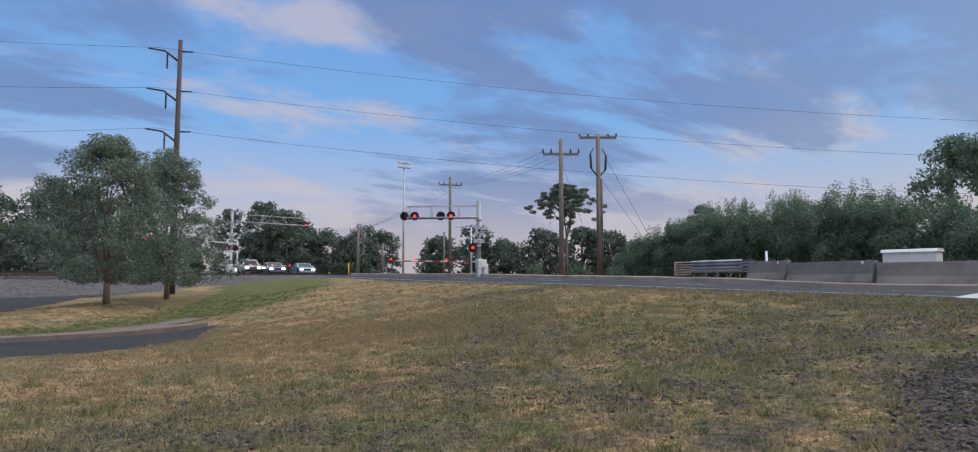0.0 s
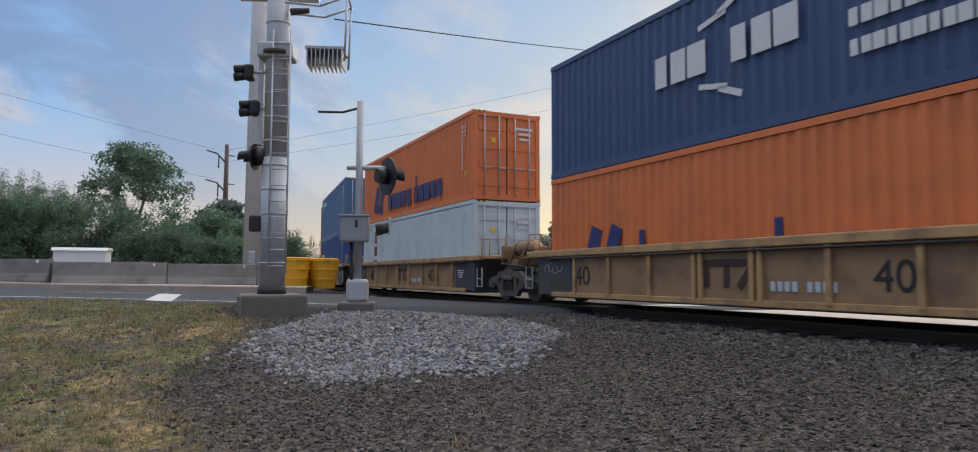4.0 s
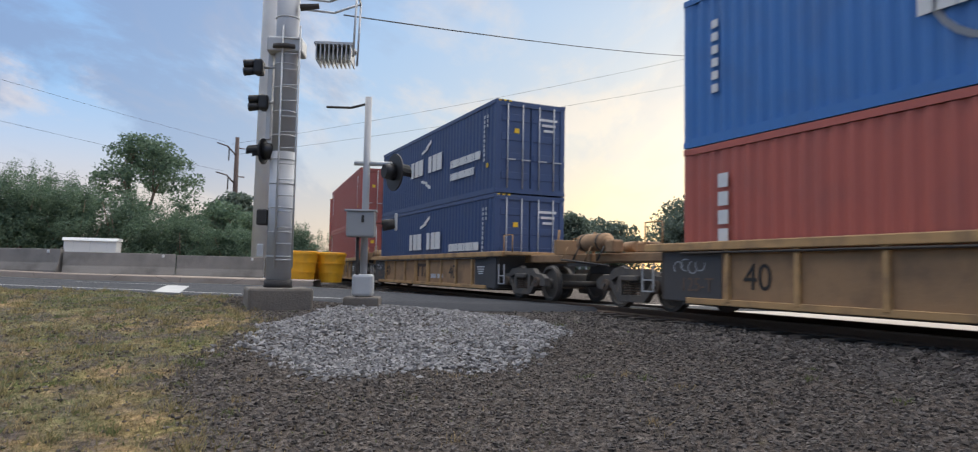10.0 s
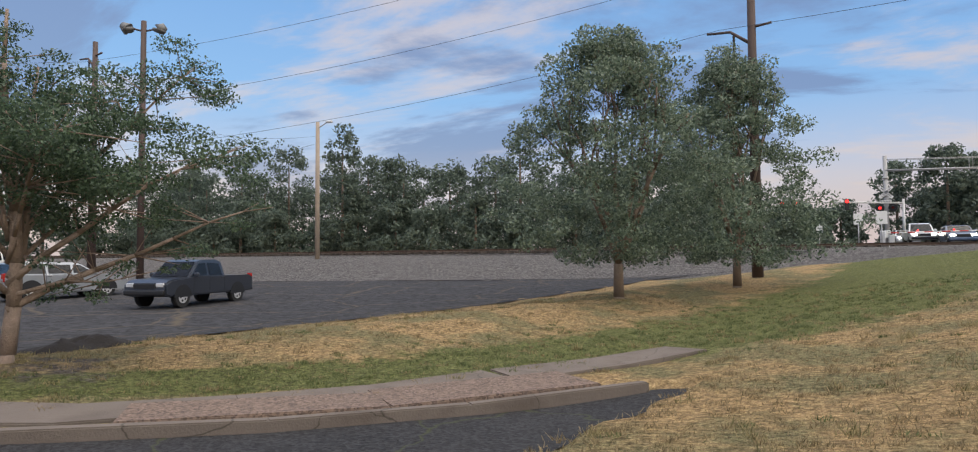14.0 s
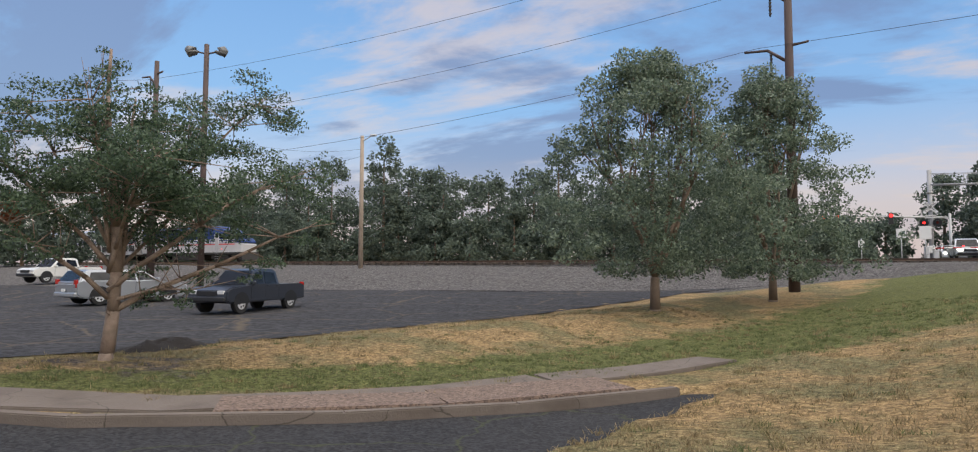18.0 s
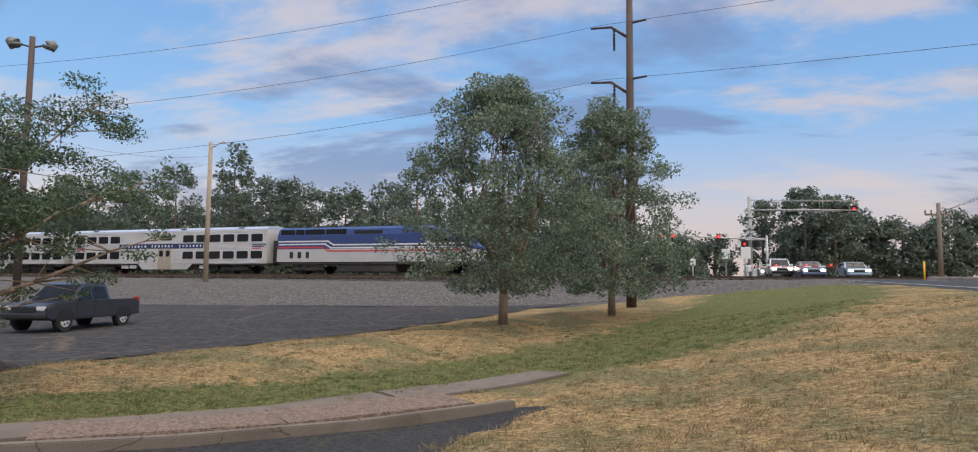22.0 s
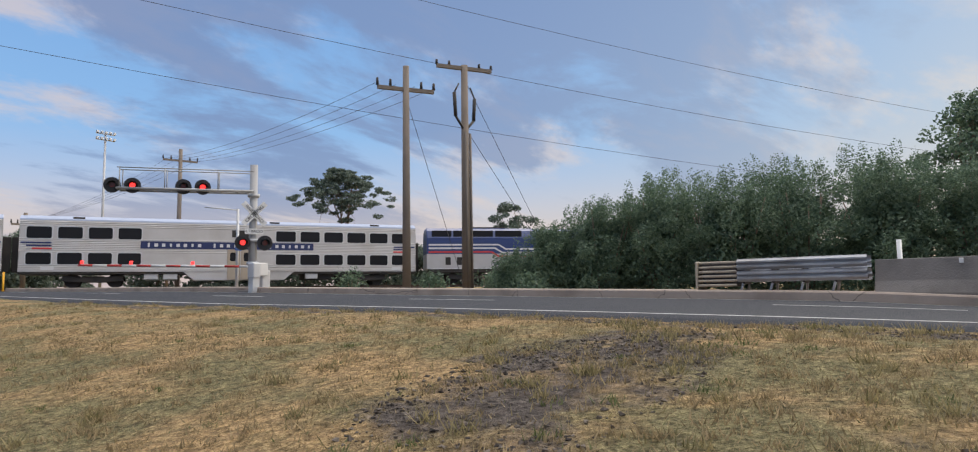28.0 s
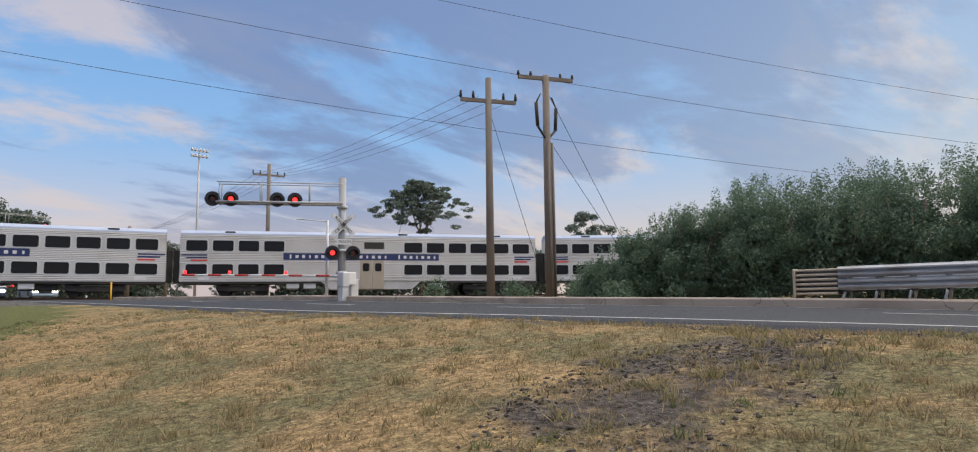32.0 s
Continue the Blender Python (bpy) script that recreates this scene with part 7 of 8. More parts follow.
def limb(bm, rng, p, d, length, r, depth, tips, spread=0.6, lift=0.15, segs=3, splits=(2, 4), bound=(99, 99)):
    """A bending limb that forks; tips collects its ends."""
    cur, rad = Vector(p), r
    for i in range(segs):
        d = (d + Vector(rng.normal(size=3)) * 0.14 + Vector((0, 0, lift * 0.3))).normalized()
        nxt = cur + d * (length / segs)
        if nxt.z > bound[1] * 0.93 or math.hypot(nxt.x, nxt.y) > bound[0] * (0.9 if nxt.z < 0.5 * bound[1] else 1.5 * (1.03 - nxt.z / bound[1])):
            return
        r2 = rad * (0.86 if depth else 0.7)
        bm_tube(bm, cur, nxt, rad, r2, 6 if rad < 0.06 else 9)
        if depth and i:
            tips.append((tuple(nxt), 0.7))
        cur, rad = nxt, r2
        if depth and i >= segs - 2 and rng.uniform() < 0.8:
            side = Vector(rng.normal(size=3))
            nd = (d + side.normalized() * spread * 1.1 + Vector((0, 0, lift))).normalized()
            limb(bm, rng, cur, nd, length * rng.uniform(0.5, 0.75), rad * 0.6, depth - 1, tips, spread, lift, segs, splits, bound)
    if depth:
        for k in range(int(rng.integers(*splits))):
            side = Vector(rng.normal(size=3))
            nd = (d + side.normalized() * spread + Vector((0, 0, lift))).normalized()
            limb(bm, rng, cur, nd, length * rng.uniform(0.6, 0.85), rad * 0.7, depth - 1, tips, spread, lift, segs, splits, bound)
    else:
        tips.append((tuple(cur), 1.0))


def tree(name, x, y, height, seed, label, leaf, crown_r, fork=0.2, r=0.16, leaves=7000, size=0.07, stems=1, depth=3, spread=0.6, lift=0.2, clump=0.55, shape=None, bark=BARK, lean=(0, 0), first=None):
    """shape(rng, n) gives extra clump centres in unit crown space."""
    rng = np.random.default_rng(seed)
    t = thing(name, pose(x, y, h(x, y) - 0.05), label, "tree")
    bm = bmesh.new()
    tips = []
    base = Vector((0, 0, 0))
    top = Vector((lean[0], lean[1], height * fork))
    bm_tube(bm, (0, 0, -0.2), (0, 0, 0.12), r * 1.55, r * 1.12, 12)
    bm_tube(bm, (0, 0, 0.12), top, r * 1.12, r * 0.92, 12)
    for k in range(stems):
        a = 2 * math.pi * (k + 0.3 * rng.uniform()) / max(stems, 1)
        d = Vector((math.cos(a) * spread * (0.55 if stems > 1 else 0.1), math.sin(a) * spread * (0.55 if stems > 1 else 0.1), 1)).normalized()
        limb(bm, rng, top, d, height * (0.95 - fork) * rng.uniform(0.42, 0.5), r * (0.75 if stems < 3 else 0.55), depth, tips, spread, lift, bound=(crown_r, height))
    part("trunk", bm, bark, t)
    cs, rs = [], []
    for p, w in tips:
        if p[2] > height * 0.2 and math.hypot(p[0], p[1]) < crown_r * (1.0 if p[2] < 0.55 * height else 0.6) and p[2] < height * 0.95 and (not shape or rng.uniform() < 0.35):
            cs.append(p)
            rs.append(clump * rng.uniform(0.7, 1.25) * (0.8 + 0.2 * w))
    if shape:
        for c in shape(rng):
            cs.append((c[0] * crown_r, c[1] * crown_r, c[2] * height))
            rs.append(clump * rng.uniform(0.75, 1.3))
    per = [max(6, int(leaves * q / sum(rs))) for q in rs]
    v, f = leaf_cloud(rng, cs, rs, per, size, 0.40 if name in ("elm_tree", "spreading_tree") else 0.65)
    ob = new("crown", raw_mesh("crown", v, f, leaf))
    ob.parent = t
    return t


def filled(n, low, stations, shell=0.55):
    """Clump centres through a crown whose half-width follows the stations (height share, width share)."""
    def fn(rng):
        out = []
        for i in range(n):
            u = rng.uniform(0, 1) ** 1.0
            w = float(np.interp(u, [q[0] for q in stations], [q[1] for q in stations]))
            rad = w * (rng.uniform(shell if i % 3 else 0.1, 1.0) + (0.16 * rng.uniform() if i % 5 == 0 else 0.0))
            a = rng.uniform(0, 2 * math.pi)
            out.append((rad * math.cos(a), rad * math.sin(a), low + (0.97 - low) * u))
        return out
    return fn


PEAR = [(0, 0.50), (0.10, 0.86), (0.25, 1.0), (0.45, 0.97), (0.65, 0.80), (0.82, 0.58), (0.93, 0.38), (1, 0.16)]


PEAR_TALL = [(0, 0.60), (0.10, 0.95), (0.22, 1.0), (0.40, 0.86), (0.60, 0.66), (0.80, 0.46), (0.93, 0.30), (1, 0.14)]


def ragged(n, low, stations, lobes):
    """A filled crown whose outline swells and dips round its lobes."""
    def fn(rng):
        out = []
        for x, y, z in filled(n, low, stations, 0.45)(rng):
            a = math.atan2(y, x)
            k = 0.88 + 0.16 * math.sin(lobes * a + 9 * z) + 0.07 * math.sin(7 * a - 17 * z)
            out.append((x * k, y * k, z * (0.965 + 0.035 * math.sin(3 * a + 5 * math.hypot(x, y)))))
        return out
    return fn


tree("pear_tree", -5.0, 21.3, 8.65, 11, "broad leafy pear tree on the grass bank", LEAF_PEAR, 4.15, 0.13, 0.15, 47000, 0.055, 6, 3, 0.6, 0.26, 0.42, ragged(360, 0.15, PEAR, 3))
tree("pear_tree", -1.8, 26.6, 8.95, 12, "tall leafy pear tree beside the parking lot", LEAF_PEAR, 4.25, 0.12, 0.14, 41000, 0.058, 5, 3, 0.55, 0.28, 0.42, ragged(330, 0.12, PEAR_TALL, 4))


def elm(x, y, seed, label):
    """Young elm: low forks, long bare limbs and flat shelves of leaves at their ends."""
    rng = np.random.default_rng(seed)
    t = thing("elm_tree", pose(x, y, h(x, y) - 0.05, 0, 0, 55) @ Matrix.Scale(1.07, 4), label, "tree")
    bark = mat("grey_brown_bark", (0.255, 0.19, 0.15), 0.95, 0, 0.45, 9, 1.0, 36, dirt=(0.12, 0.09, 0.07), dirt_amount=0.6, dirt_scale=5)
    bm = bmesh.new()
    bm_tube(bm, (0, 0, -0.2), (0, 0, 0.15), 0.14, 0.10, 12)
    stem = [Vector((0.10 * math.sin(1.1 * z), 0.06 * math.sin(1.7 * z + 1), z)) for z in (0.15, 0.8, 1.4, 2.1, 2.8, 3.5, 4.2, 4.9)]
    for i, (p, q) in enumerate(zip(stem, stem[1:])):
        bm_tube(bm, p, q, 0.10 * (1 - 0.125 * i) + 0.008, 0.10 * (1 - 0.125 * (i + 1)) + 0.008, 10)
    fork = [Vector((0.05, 0.02, 0.9)), Vector((0.16, 0.06, 1.5)), Vector((0.22, 0.12, 2.3)), Vector((0.20, 0.20, 3.2)), Vector((0.30, 0.24, 4.2))]
    for i, (p, q) in enumerate(zip(fork, fork[1:])):
        bm_tube(bm, p, q, 0.068 - 0.013 * i, 0.055 - 0.013 * i, 9)
    part("trunk", bm, bark, t)
    cs, rs = [], []
    # direction, height at the stem, height at the tip, reach, clumps
    boughs = ((8, 0.75, 2.35, 3.7, 4, 0.28), (-22, 1.1, 3.2, 3.1, 8, 0.42), (20, 1.5, 4.75, 2.8, 9, 0.40), (80, 1.4, 3.6, 2.3, 8, 0.46), (-72, 1.4, 3.35, 1.8, 7, 0.44), (172, 1.5, 3.6, 2.2, 8, 0.42), (203, 1.0, 2.7, 2.4, 5, 0.34), (140, 1.8, 4.2, 1.9, 7, 0.38), (55, 2.0, 4.45, 1.1, 5, 0.38), (250, 1.7, 4.2, 1.3, 6, 0.40), (-14, 0.95, 1.25, 1.6, 3, 0.24), (120, 2.4, 4.85, 0.45, 5, 0.28), (-5, 1.9, 3.9, 1.5, 8, 0.46), (40, 1.2, 2.9, 1.9, 8, 0.44), (225, 2.2, 4.5, 0.7, 4, 0.30))
    for az, z0, z1, reach, n, rad in boughs:
        bm = bmesh.new()
        ca, sa = math.cos(radians(az)), math.sin(radians(az))
        pts = []
        for i in range(8):
            u = i / 7
            bend = 0.10 * math.sin(3.5 * u + az) * reach * u * 0.6
            z = z0 + (z1 - z0) * (u ** 0.85) + 0.10 * math.sin(2.6 * u * math.pi + az)* u
            pts.append(Vector((ca * reach * u - sa * bend, sa * reach * u + ca * bend, z)))
        r0 = 0.022 + 0.009 * reach
        for i in range(7):
            bm_tube(bm, pts[i], pts[i + 1], r0 * (1 - 0.13 * i), r0 * (1 - 0.13 * (i + 1)), 7)
        for k in range(n * 3):
            u = rng.uniform(0.42, 1.0)
            p = pts[min(7, int(u * 7))]
            side = rng.normal(size=2) * 0.42 * (0.5 + 0.25 * reach)
            q = p + Vector((side[0], side[1], rng.uniform(-0.22, 0.42)))
            bm_tube(bm, p, q, 0.013, 0.004, 5)
            cs.append(tuple(q))
            rs.append(rad * rng.uniform(0.45, 1.15))
        # bare twigs near the stem
        for k in range(3):
            p = pts[int(rng.integers(2, 5))]
            bm_tube(bm, p, p + Vector((rng.normal() * 0.25, rng.normal() * 0.25, rng.uniform(0.2, 0.7))), 0.010, 0.003, 5)
        part("limb", bm, bark, t)
    per = [int(300 * (q / 0.4) ** 2) + 20 for q in rs]
    v, f = leaf_cloud(rng, cs, rs, per, 0.027, 0.36, 0.30)
    ob = new("crown", raw_mesh("crown", v, f, LEAF_ELM))
    ob.parent = t
    # one withered spray
    v, f = leaf_cloud(rng, [(-1.32, 0.0, 2.42), (-1.28, 0.05, 2.22)], [0.17, 0.14], [150, 110], 0.03, 1.1, 0.6)
    ob = tagged(new("withered_leaves", raw_mesh("withered_leaves", v, f, leaf_mat("withered_brown_leaves", (0.16, 0.060, 0.030), (0.36, 0.150, 0.075), 0.8))), "withered rust-brown leaves")
    ob.parent = t
    return t


elm(-11.1, 7.0, 19, "young elm with bare grey limbs and layered leaves")
ROUND = [(0, 0.6), (0.2, 0.95), (0.45, 1.0), (0.7, 0.85), (0.9, 0.55), (1, 0.25)]
tree("tall_tree", 30.6, -0.2, 7.5, 21, "tall dark leafy tree behind the thicket", LEAF_BUSH, 2.9, 0.3, 0.2, 15000, 0.085, 3, 3, 0.55, 0.2, 0.6, filled(90, 0.2, ROUND))
tree("tall_tree", 31.5, -4.2, 4.0, 22, "leafy tree behind the barrier", LEAF_BUSH, 2.6, 0.2, 0.15, 11000, 0.085, 3, 2, 0.55, 0.2, 0.6, filled(80, 0.08, ROUND))


def flat_top(rng):
    out = []
    for i in range(105):
        a = rng.uniform(0, 2 * math.pi)
        rad = rng.uniform(0.08, 0.88)
        out.append((rad * math.cos(a), rad * math.sin(a), 0.94 - (0.3 if i % 3 else 0.42) * rad ** 1.5 + rng.uniform(-0.04, 0.04)))
    return out


tree("spreading_tree", 40.9, 45.6, 11.0, 31, "flat-topped spreading tree behind the railway", LEAF_DARK, 5.1, 0.4, 0.17, 15000, 0.11, 5, 3, 0.85, 0.1, 0.46, flat_top)
tree("far_tree", 53.0, 36.4, 7.9, 33, "dark bushy tree beyond the railway", LEAF_DARK, 2.7, 0.25, 0.17, 7000, 0.11, 4, 2, 0.6, 0.2, 0.5, filled(60, 0.35, ROUND))


def bush(x, y, height, rad, seed, n=13500, leaf=LEAF_BUSH, size=0.040, label="dense green thicket bush beside the road"):
    rng = np.random.default_rng(seed)
    t = thing("bush", pose(x, y, h(x, y) - 0.05), label, "bush", "thicket beside the road")
    bm = bmesh.new()
    cs, rs = [], []
    for k in range(9):
        a = rng.uniform(0, 2 * math.pi)
        q = Vector((math.cos(a) * rad * rng.uniform(0.2, 0.8), math.sin(a) * rad * rng.uniform(0.2, 0.8), height * rng.uniform(0.55, 0.95)))
        bm_tube(bm, (q.x * 0.2, q.y * 0.2, -0.1), q, 0.04, 0.012, 6)
    part("stem", bm, BARK, t)
    for k in range(55):
        z = rng.uniform(0.06, 0.95)
        a = rng.uniform(0, 2 * math.pi)
        q = rad * math.sqrt(max(0.05, 1 - (z * 0.95) ** 3)) * rng.uniform(0.3, 1.05)
        cs.append((q * math.cos(a), q * math.sin(a), z * height))
        rs.append(rng.uniform(0.28, 0.5))
    tops = []
    for k in range(26):
        a = rng.uniform(0, 2 * math.pi)
        q = rad * rng.uniform(0.0, 1.0)
        tops.append((q * math.cos(a), q * math.sin(a), height * (rng.uniform(0.88, 1.08) - 0.2 * (q / rad) ** 2)))
    per = [max(5, int(n * r / sum(rs))) for r in rs]
    v, f = leaf_cloud(rng, cs, rs, per, size, 0.9)
    core, _ = leaf_cloud(rng, [(0, 0, height * q) for q in (0.25, 0.5, 0.7)], [rad * 0.8, rad * 0.7, rad * 0.5], [n // 5] * 3, size * 1.6, 0.7)
    spikes, _ = leaf_cloud(rng, tops, [0.12 + 0.02 * height] * 26, [max(4, n // 120)] * 26, size * 0.9, 2.6)
    v = np.concatenate([v, core, spikes])
    f = np.arange(len(v)).reshape(-1, 4)
    ob = new("foliage", raw_mesh("foliage", v, f, leaf))
    ob.parent = t
    return t


THICKET = ((21.4, 13.9, 1.3, 1.0), (21.7, 12.5, 2.3, 1.4), (22.2, 10.9, 3.1, 1.6), (22.7, 8.9, 3.7, 1.7), (23.0, 6.7, 3.6, 1.8), (23.4, 4.5, 3.7, 1.8), (23.9, 2.3, 3.8, 1.8), (24.6, 0.2, 3.8, 1.9), (25.1, -2.0, 3.6, 1.9), (25.6, -4.2, 2.7, 1.8), (26.0, -6.4, 2.3, 1.8), (24.8, 11.8, 3.2, 1.8), (25.2, 9.3, 4.2, 2.0), (25.8, 6.0, 4.4, 2.1), (26.6, 2.8, 4.6, 2.1), (28.0, -8.8, 2.7, 1.7))
for i, (x, y, hh, r) in enumerate(THICKET):
    bush(x, y, hh, r, 100 + i)
for i, (x, y, hh, r) in enumerate(((19.4, 20.6, 0.8, 0.6), (20.6, 17.2, 0.7, 0.7), (18.6, 11.5, 0.6, 0.5), (23.4, 16.4, 0.9, 0.8))):
    bush(x, y, hh, r, 140 + i, 350, LEAF_BUSH, 0.06, "low weeds at the foot of the poles")


def woods(name, spots, seed, label, leaf=LEAF_DARK, size=0.22, per_tree=4200, clumps=70):
    """Far trees as one mass of many clumps."""
    rng = np.random.default_rng(seed)
    cs, rs = [], []
    bm_v, bm_f = [], []
    for x, y, hh, r in spots:
        z0 = h(x, y)
        for k in range(clumps):
            z = rng.uniform(0.04, 0.98)
            a = rng.uniform(0, 2 * math.pi)
            q = r * math.sqrt(max(0.04, 1 - (1.05 * z) ** 3 * 0.8)) * rng.uniform(0.35, 1.05)
            cs.append((x + q * math.cos(a), y + q * math.sin(a), z0 + z * hh))
            rs.append(rng.uniform(0.16, 0.30) * r + 0.25)
        b = len(bm_v)
        for zz, rr in ((z0 - 0.3, 0.25), (z0 + hh * 0.8, 0.08)):
            bm_v += [(x + rr * math.cos(i * 1.2566), y + rr * math.sin(i * 1.2566), zz) for i in range(5)]
        bm_f += [(b + i, b + (i + 1) % 5, b + 5 + (i + 1) % 5, b + 5 + i) for i in range(5)]
    per = [max(8, int(per_tree / clumps))] * len(cs)
    v, f = leaf_cloud(rng, cs, rs, per, size)
    t = thing(name, Matrix(), label, "woods", kind="stuff")
    ob = new("crown", raw_mesh("crown", v, f, leaf))
    ob.parent = t
    o2 = new("trunk", raw_mesh("trunk", bm_v, bm_f, BARK))
    o2.parent = t
    return t


rw = random.Random(5)
woods("woods", [(-100 + 5.0 * i + rw.uniform(-1.5, 1.5), 86 - 0.03 * i + rw.uniform(-3, 5), rw.uniform(12.0, 16.8), rw.uniform(3.2, 4.6)) for i in range(20)] + [(-53.3, 79.5, 17.6, 3.0)] + [(-98 + 5.5 * i, 94, rw.uniform(11, 14), 4.5) for i in range(18)] + [(-100 + 6.0 * i, 80 + rw.uniform(-1, 2), rw.uniform(4.5, 8), 3.4) for i in range(18)], 1, "dark green woods behind the main line")
woods("woods", [(14 + 3.0 * i + rw.uniform(-1, 1), 92 + rw.uniform(-3, 3), rw.uniform(6.5, 10.5), rw.uniform(2.4, 3.6)) for i in range(9)] + [(17.5, 88, 11.2, 3.0), (21.0, 89, 10.4, 3.0), (-2, 96, 5.5, 3), (3, 98, 5.5, 3), (8, 98, 6, 3)], 2, "dark trees beyond the far crossing")
woods("woods", [(36 + 3.4 * i + rw.uniform(-1, 1), 66 - 2.6 * i + rw.uniform(-2, 3), rw.uniform(4.5, 6.8), rw.uniform(2.2, 3.0)) for i in range(13)], 3, "low dark trees behind the railway")
woods("woods", [(48 + 4.5 * i + rw.uniform(-1, 1), -2 - 5.5 * i + rw.uniform(-3, 3), rw.uniform(5.0, 7.5), rw.uniform(2.4, 3.4)) for i in range(12)], 4, "low trees beyond the freight line")
woods("woods", [(-130 + 3 * i, 20 + 2.5 * i + rw.uniform(-4, 4), rw.uniform(7, 12), rw.uniform(3.0, 4.4)) for i in range(16)], 6, "woods at the end of the parking lot")
woods("woods", [(35 + 9 * i + rw.uniform(-2, 2), -75 + 4 * i + rw.uniform(-4, 4), rw.uniform(6.5, 10), rw.uniform(3.5, 4.8)) for i in range(12)], 7, "far woods beyond the freight line")


# ---- grass, gravel ----
def blades(name, material, rng, n, region, want, height, label, tuft=0):
    pts = np.empty((0, 2))
    while len(pts) < n:
        c = region(rng, n * 2)
        c = c[want(c[:, 0], c[:, 1], rng)]
        pts = np.concatenate([pts, c])
    pts = pts[:n]
    z = land(pts[:, 0], pts[:, 1]) + 0.035 * np.sin(pts[:, 0] * 1.3 + pts[:, 1] * 0.7) * np.sin(pts[:, 1] * 1.1 - pts[:, 0] * 0.5) - 0.01
    base = np.column_stack([pts, z])
    a = rng.uniform(0, 2 * math.pi, n)
    tall = np.ones((n, 1))
    if tuft:
        k = n // tuft
        seeds = rng.integers(0, k, n)
        grown = rng.uniform(0, 1, n) < 0.7
        spread = rng.normal(0, 0.055, (n, 2))
        moved = base[seeds] + np.column_stack([spread, np.zeros(n)])
        base = np.where(grown[:, None], moved, base)
        tall = np.where(grown[:, None], 0.6 + 0.9 * rng.uniform(0, 1, k)[seeds][:, None], 0.9)
    w = np.column_stack([np.cos(a), np.sin(a), np.zeros(n)]) * 0.006 * rng.uniform(0.7, 1.6, (n, 1))
    hh = height * rng.uniform(0.5, 1.5, (n, 1)) * tall
    tip = base + np.column_stack([rng.normal(0, 0.5, n), rng.normal(0, 0.5, n), np.ones(n)]) * hh
    vs = np.stack([base - w, base + w, tip], 1).reshape(-1, 3)
    ob = new(name, raw_mesh(name, vs, np.arange(3 * n).reshape(-1, 3), material))
    return tagged(ob, label, "grass", kind="stuff")


rg = np.random.default_rng(8)


def paved(x, y):
    return drive_mask(x, y) | (x > road_near(y) - 0.1) | (x < lot_edge(y)) | ((y < np.interp(x, [-30, -8.1, -5.5, -2.6, -1.5], [2.45, 5.5, 7.5, 10.75, 12.6])) & (y > np.interp(x, [-30, -8.1, -5.5, -2.6, -1.9], [1.0, 4.25, 5.9, 8.9, 9.2]) - 0.1) & (x < -1.7))


def near_region(rng, n):
    k = n // 2
    a, d = rng.uniform(-math.pi, math.pi, k), 26 * rng.uniform(0, 1, k) ** 0.85
    p = np.column_stack([np.sin(a) * d, -2.5 + np.cos(a) * d])
    a, d = rng.uniform(0.0, 1.75, n - k), 2.5 + 17 * rng.uniform(0, 1, n - k) ** 1.6
    return np.concatenate([p, np.column_stack([-7 + np.sin(a) * d, -16.2 + np.cos(a) * d])])


def want_dry(x, y, rng):
    g, d, b = cover(x, y)
    return ~paved(x, y) & (rng.uniform(0, 1, len(x)) > np.clip(g * 0.75 + d * 0.62 + b * 1.2, 0, 0.97))


def want_green(x, y, rng):
    g, d, b = cover(x, y)
    return ~paved(x, y) & (rng.uniform(0, 1, len(x)) < g * (1 - d) * (1 - b) + 0.03)


blades("dry_grass", GRASS_BLADE, rg, 300000, near_region, want_dry, 0.045, "short mown straw-coloured grass", 38)
blades("green_grass", GREEN_BLADE, rg, 115000, near_region, want_green, 0.045, "short green grass in the damp strip", 45)


def want_tufts(x, y, rng):
    g, d, b = cover(x, y)
    return ~paved(x, y) & (rng.uniform(0, 1, len(x)) < 0.12 + 0.9 * np.clip(d, 0, 0.5)) & (b < 0.3) & (d < 0.8)


blades("grass_tufts", leaf_mat("olive_straw_blades", (0.115, 0.105, 0.045), (0.40, 0.325, 0.165), 0.8), rg, 70000, near_region, want_tufts, 0.075, "taller olive and straw tufts in the worn turf", 60)


def swell(x, y):
    """The low unevenness of the turf."""
    return 0.035 * np.sin(x * 1.3 + y * 0.7) * np.sin(y * 1.1 - x * 0.5)


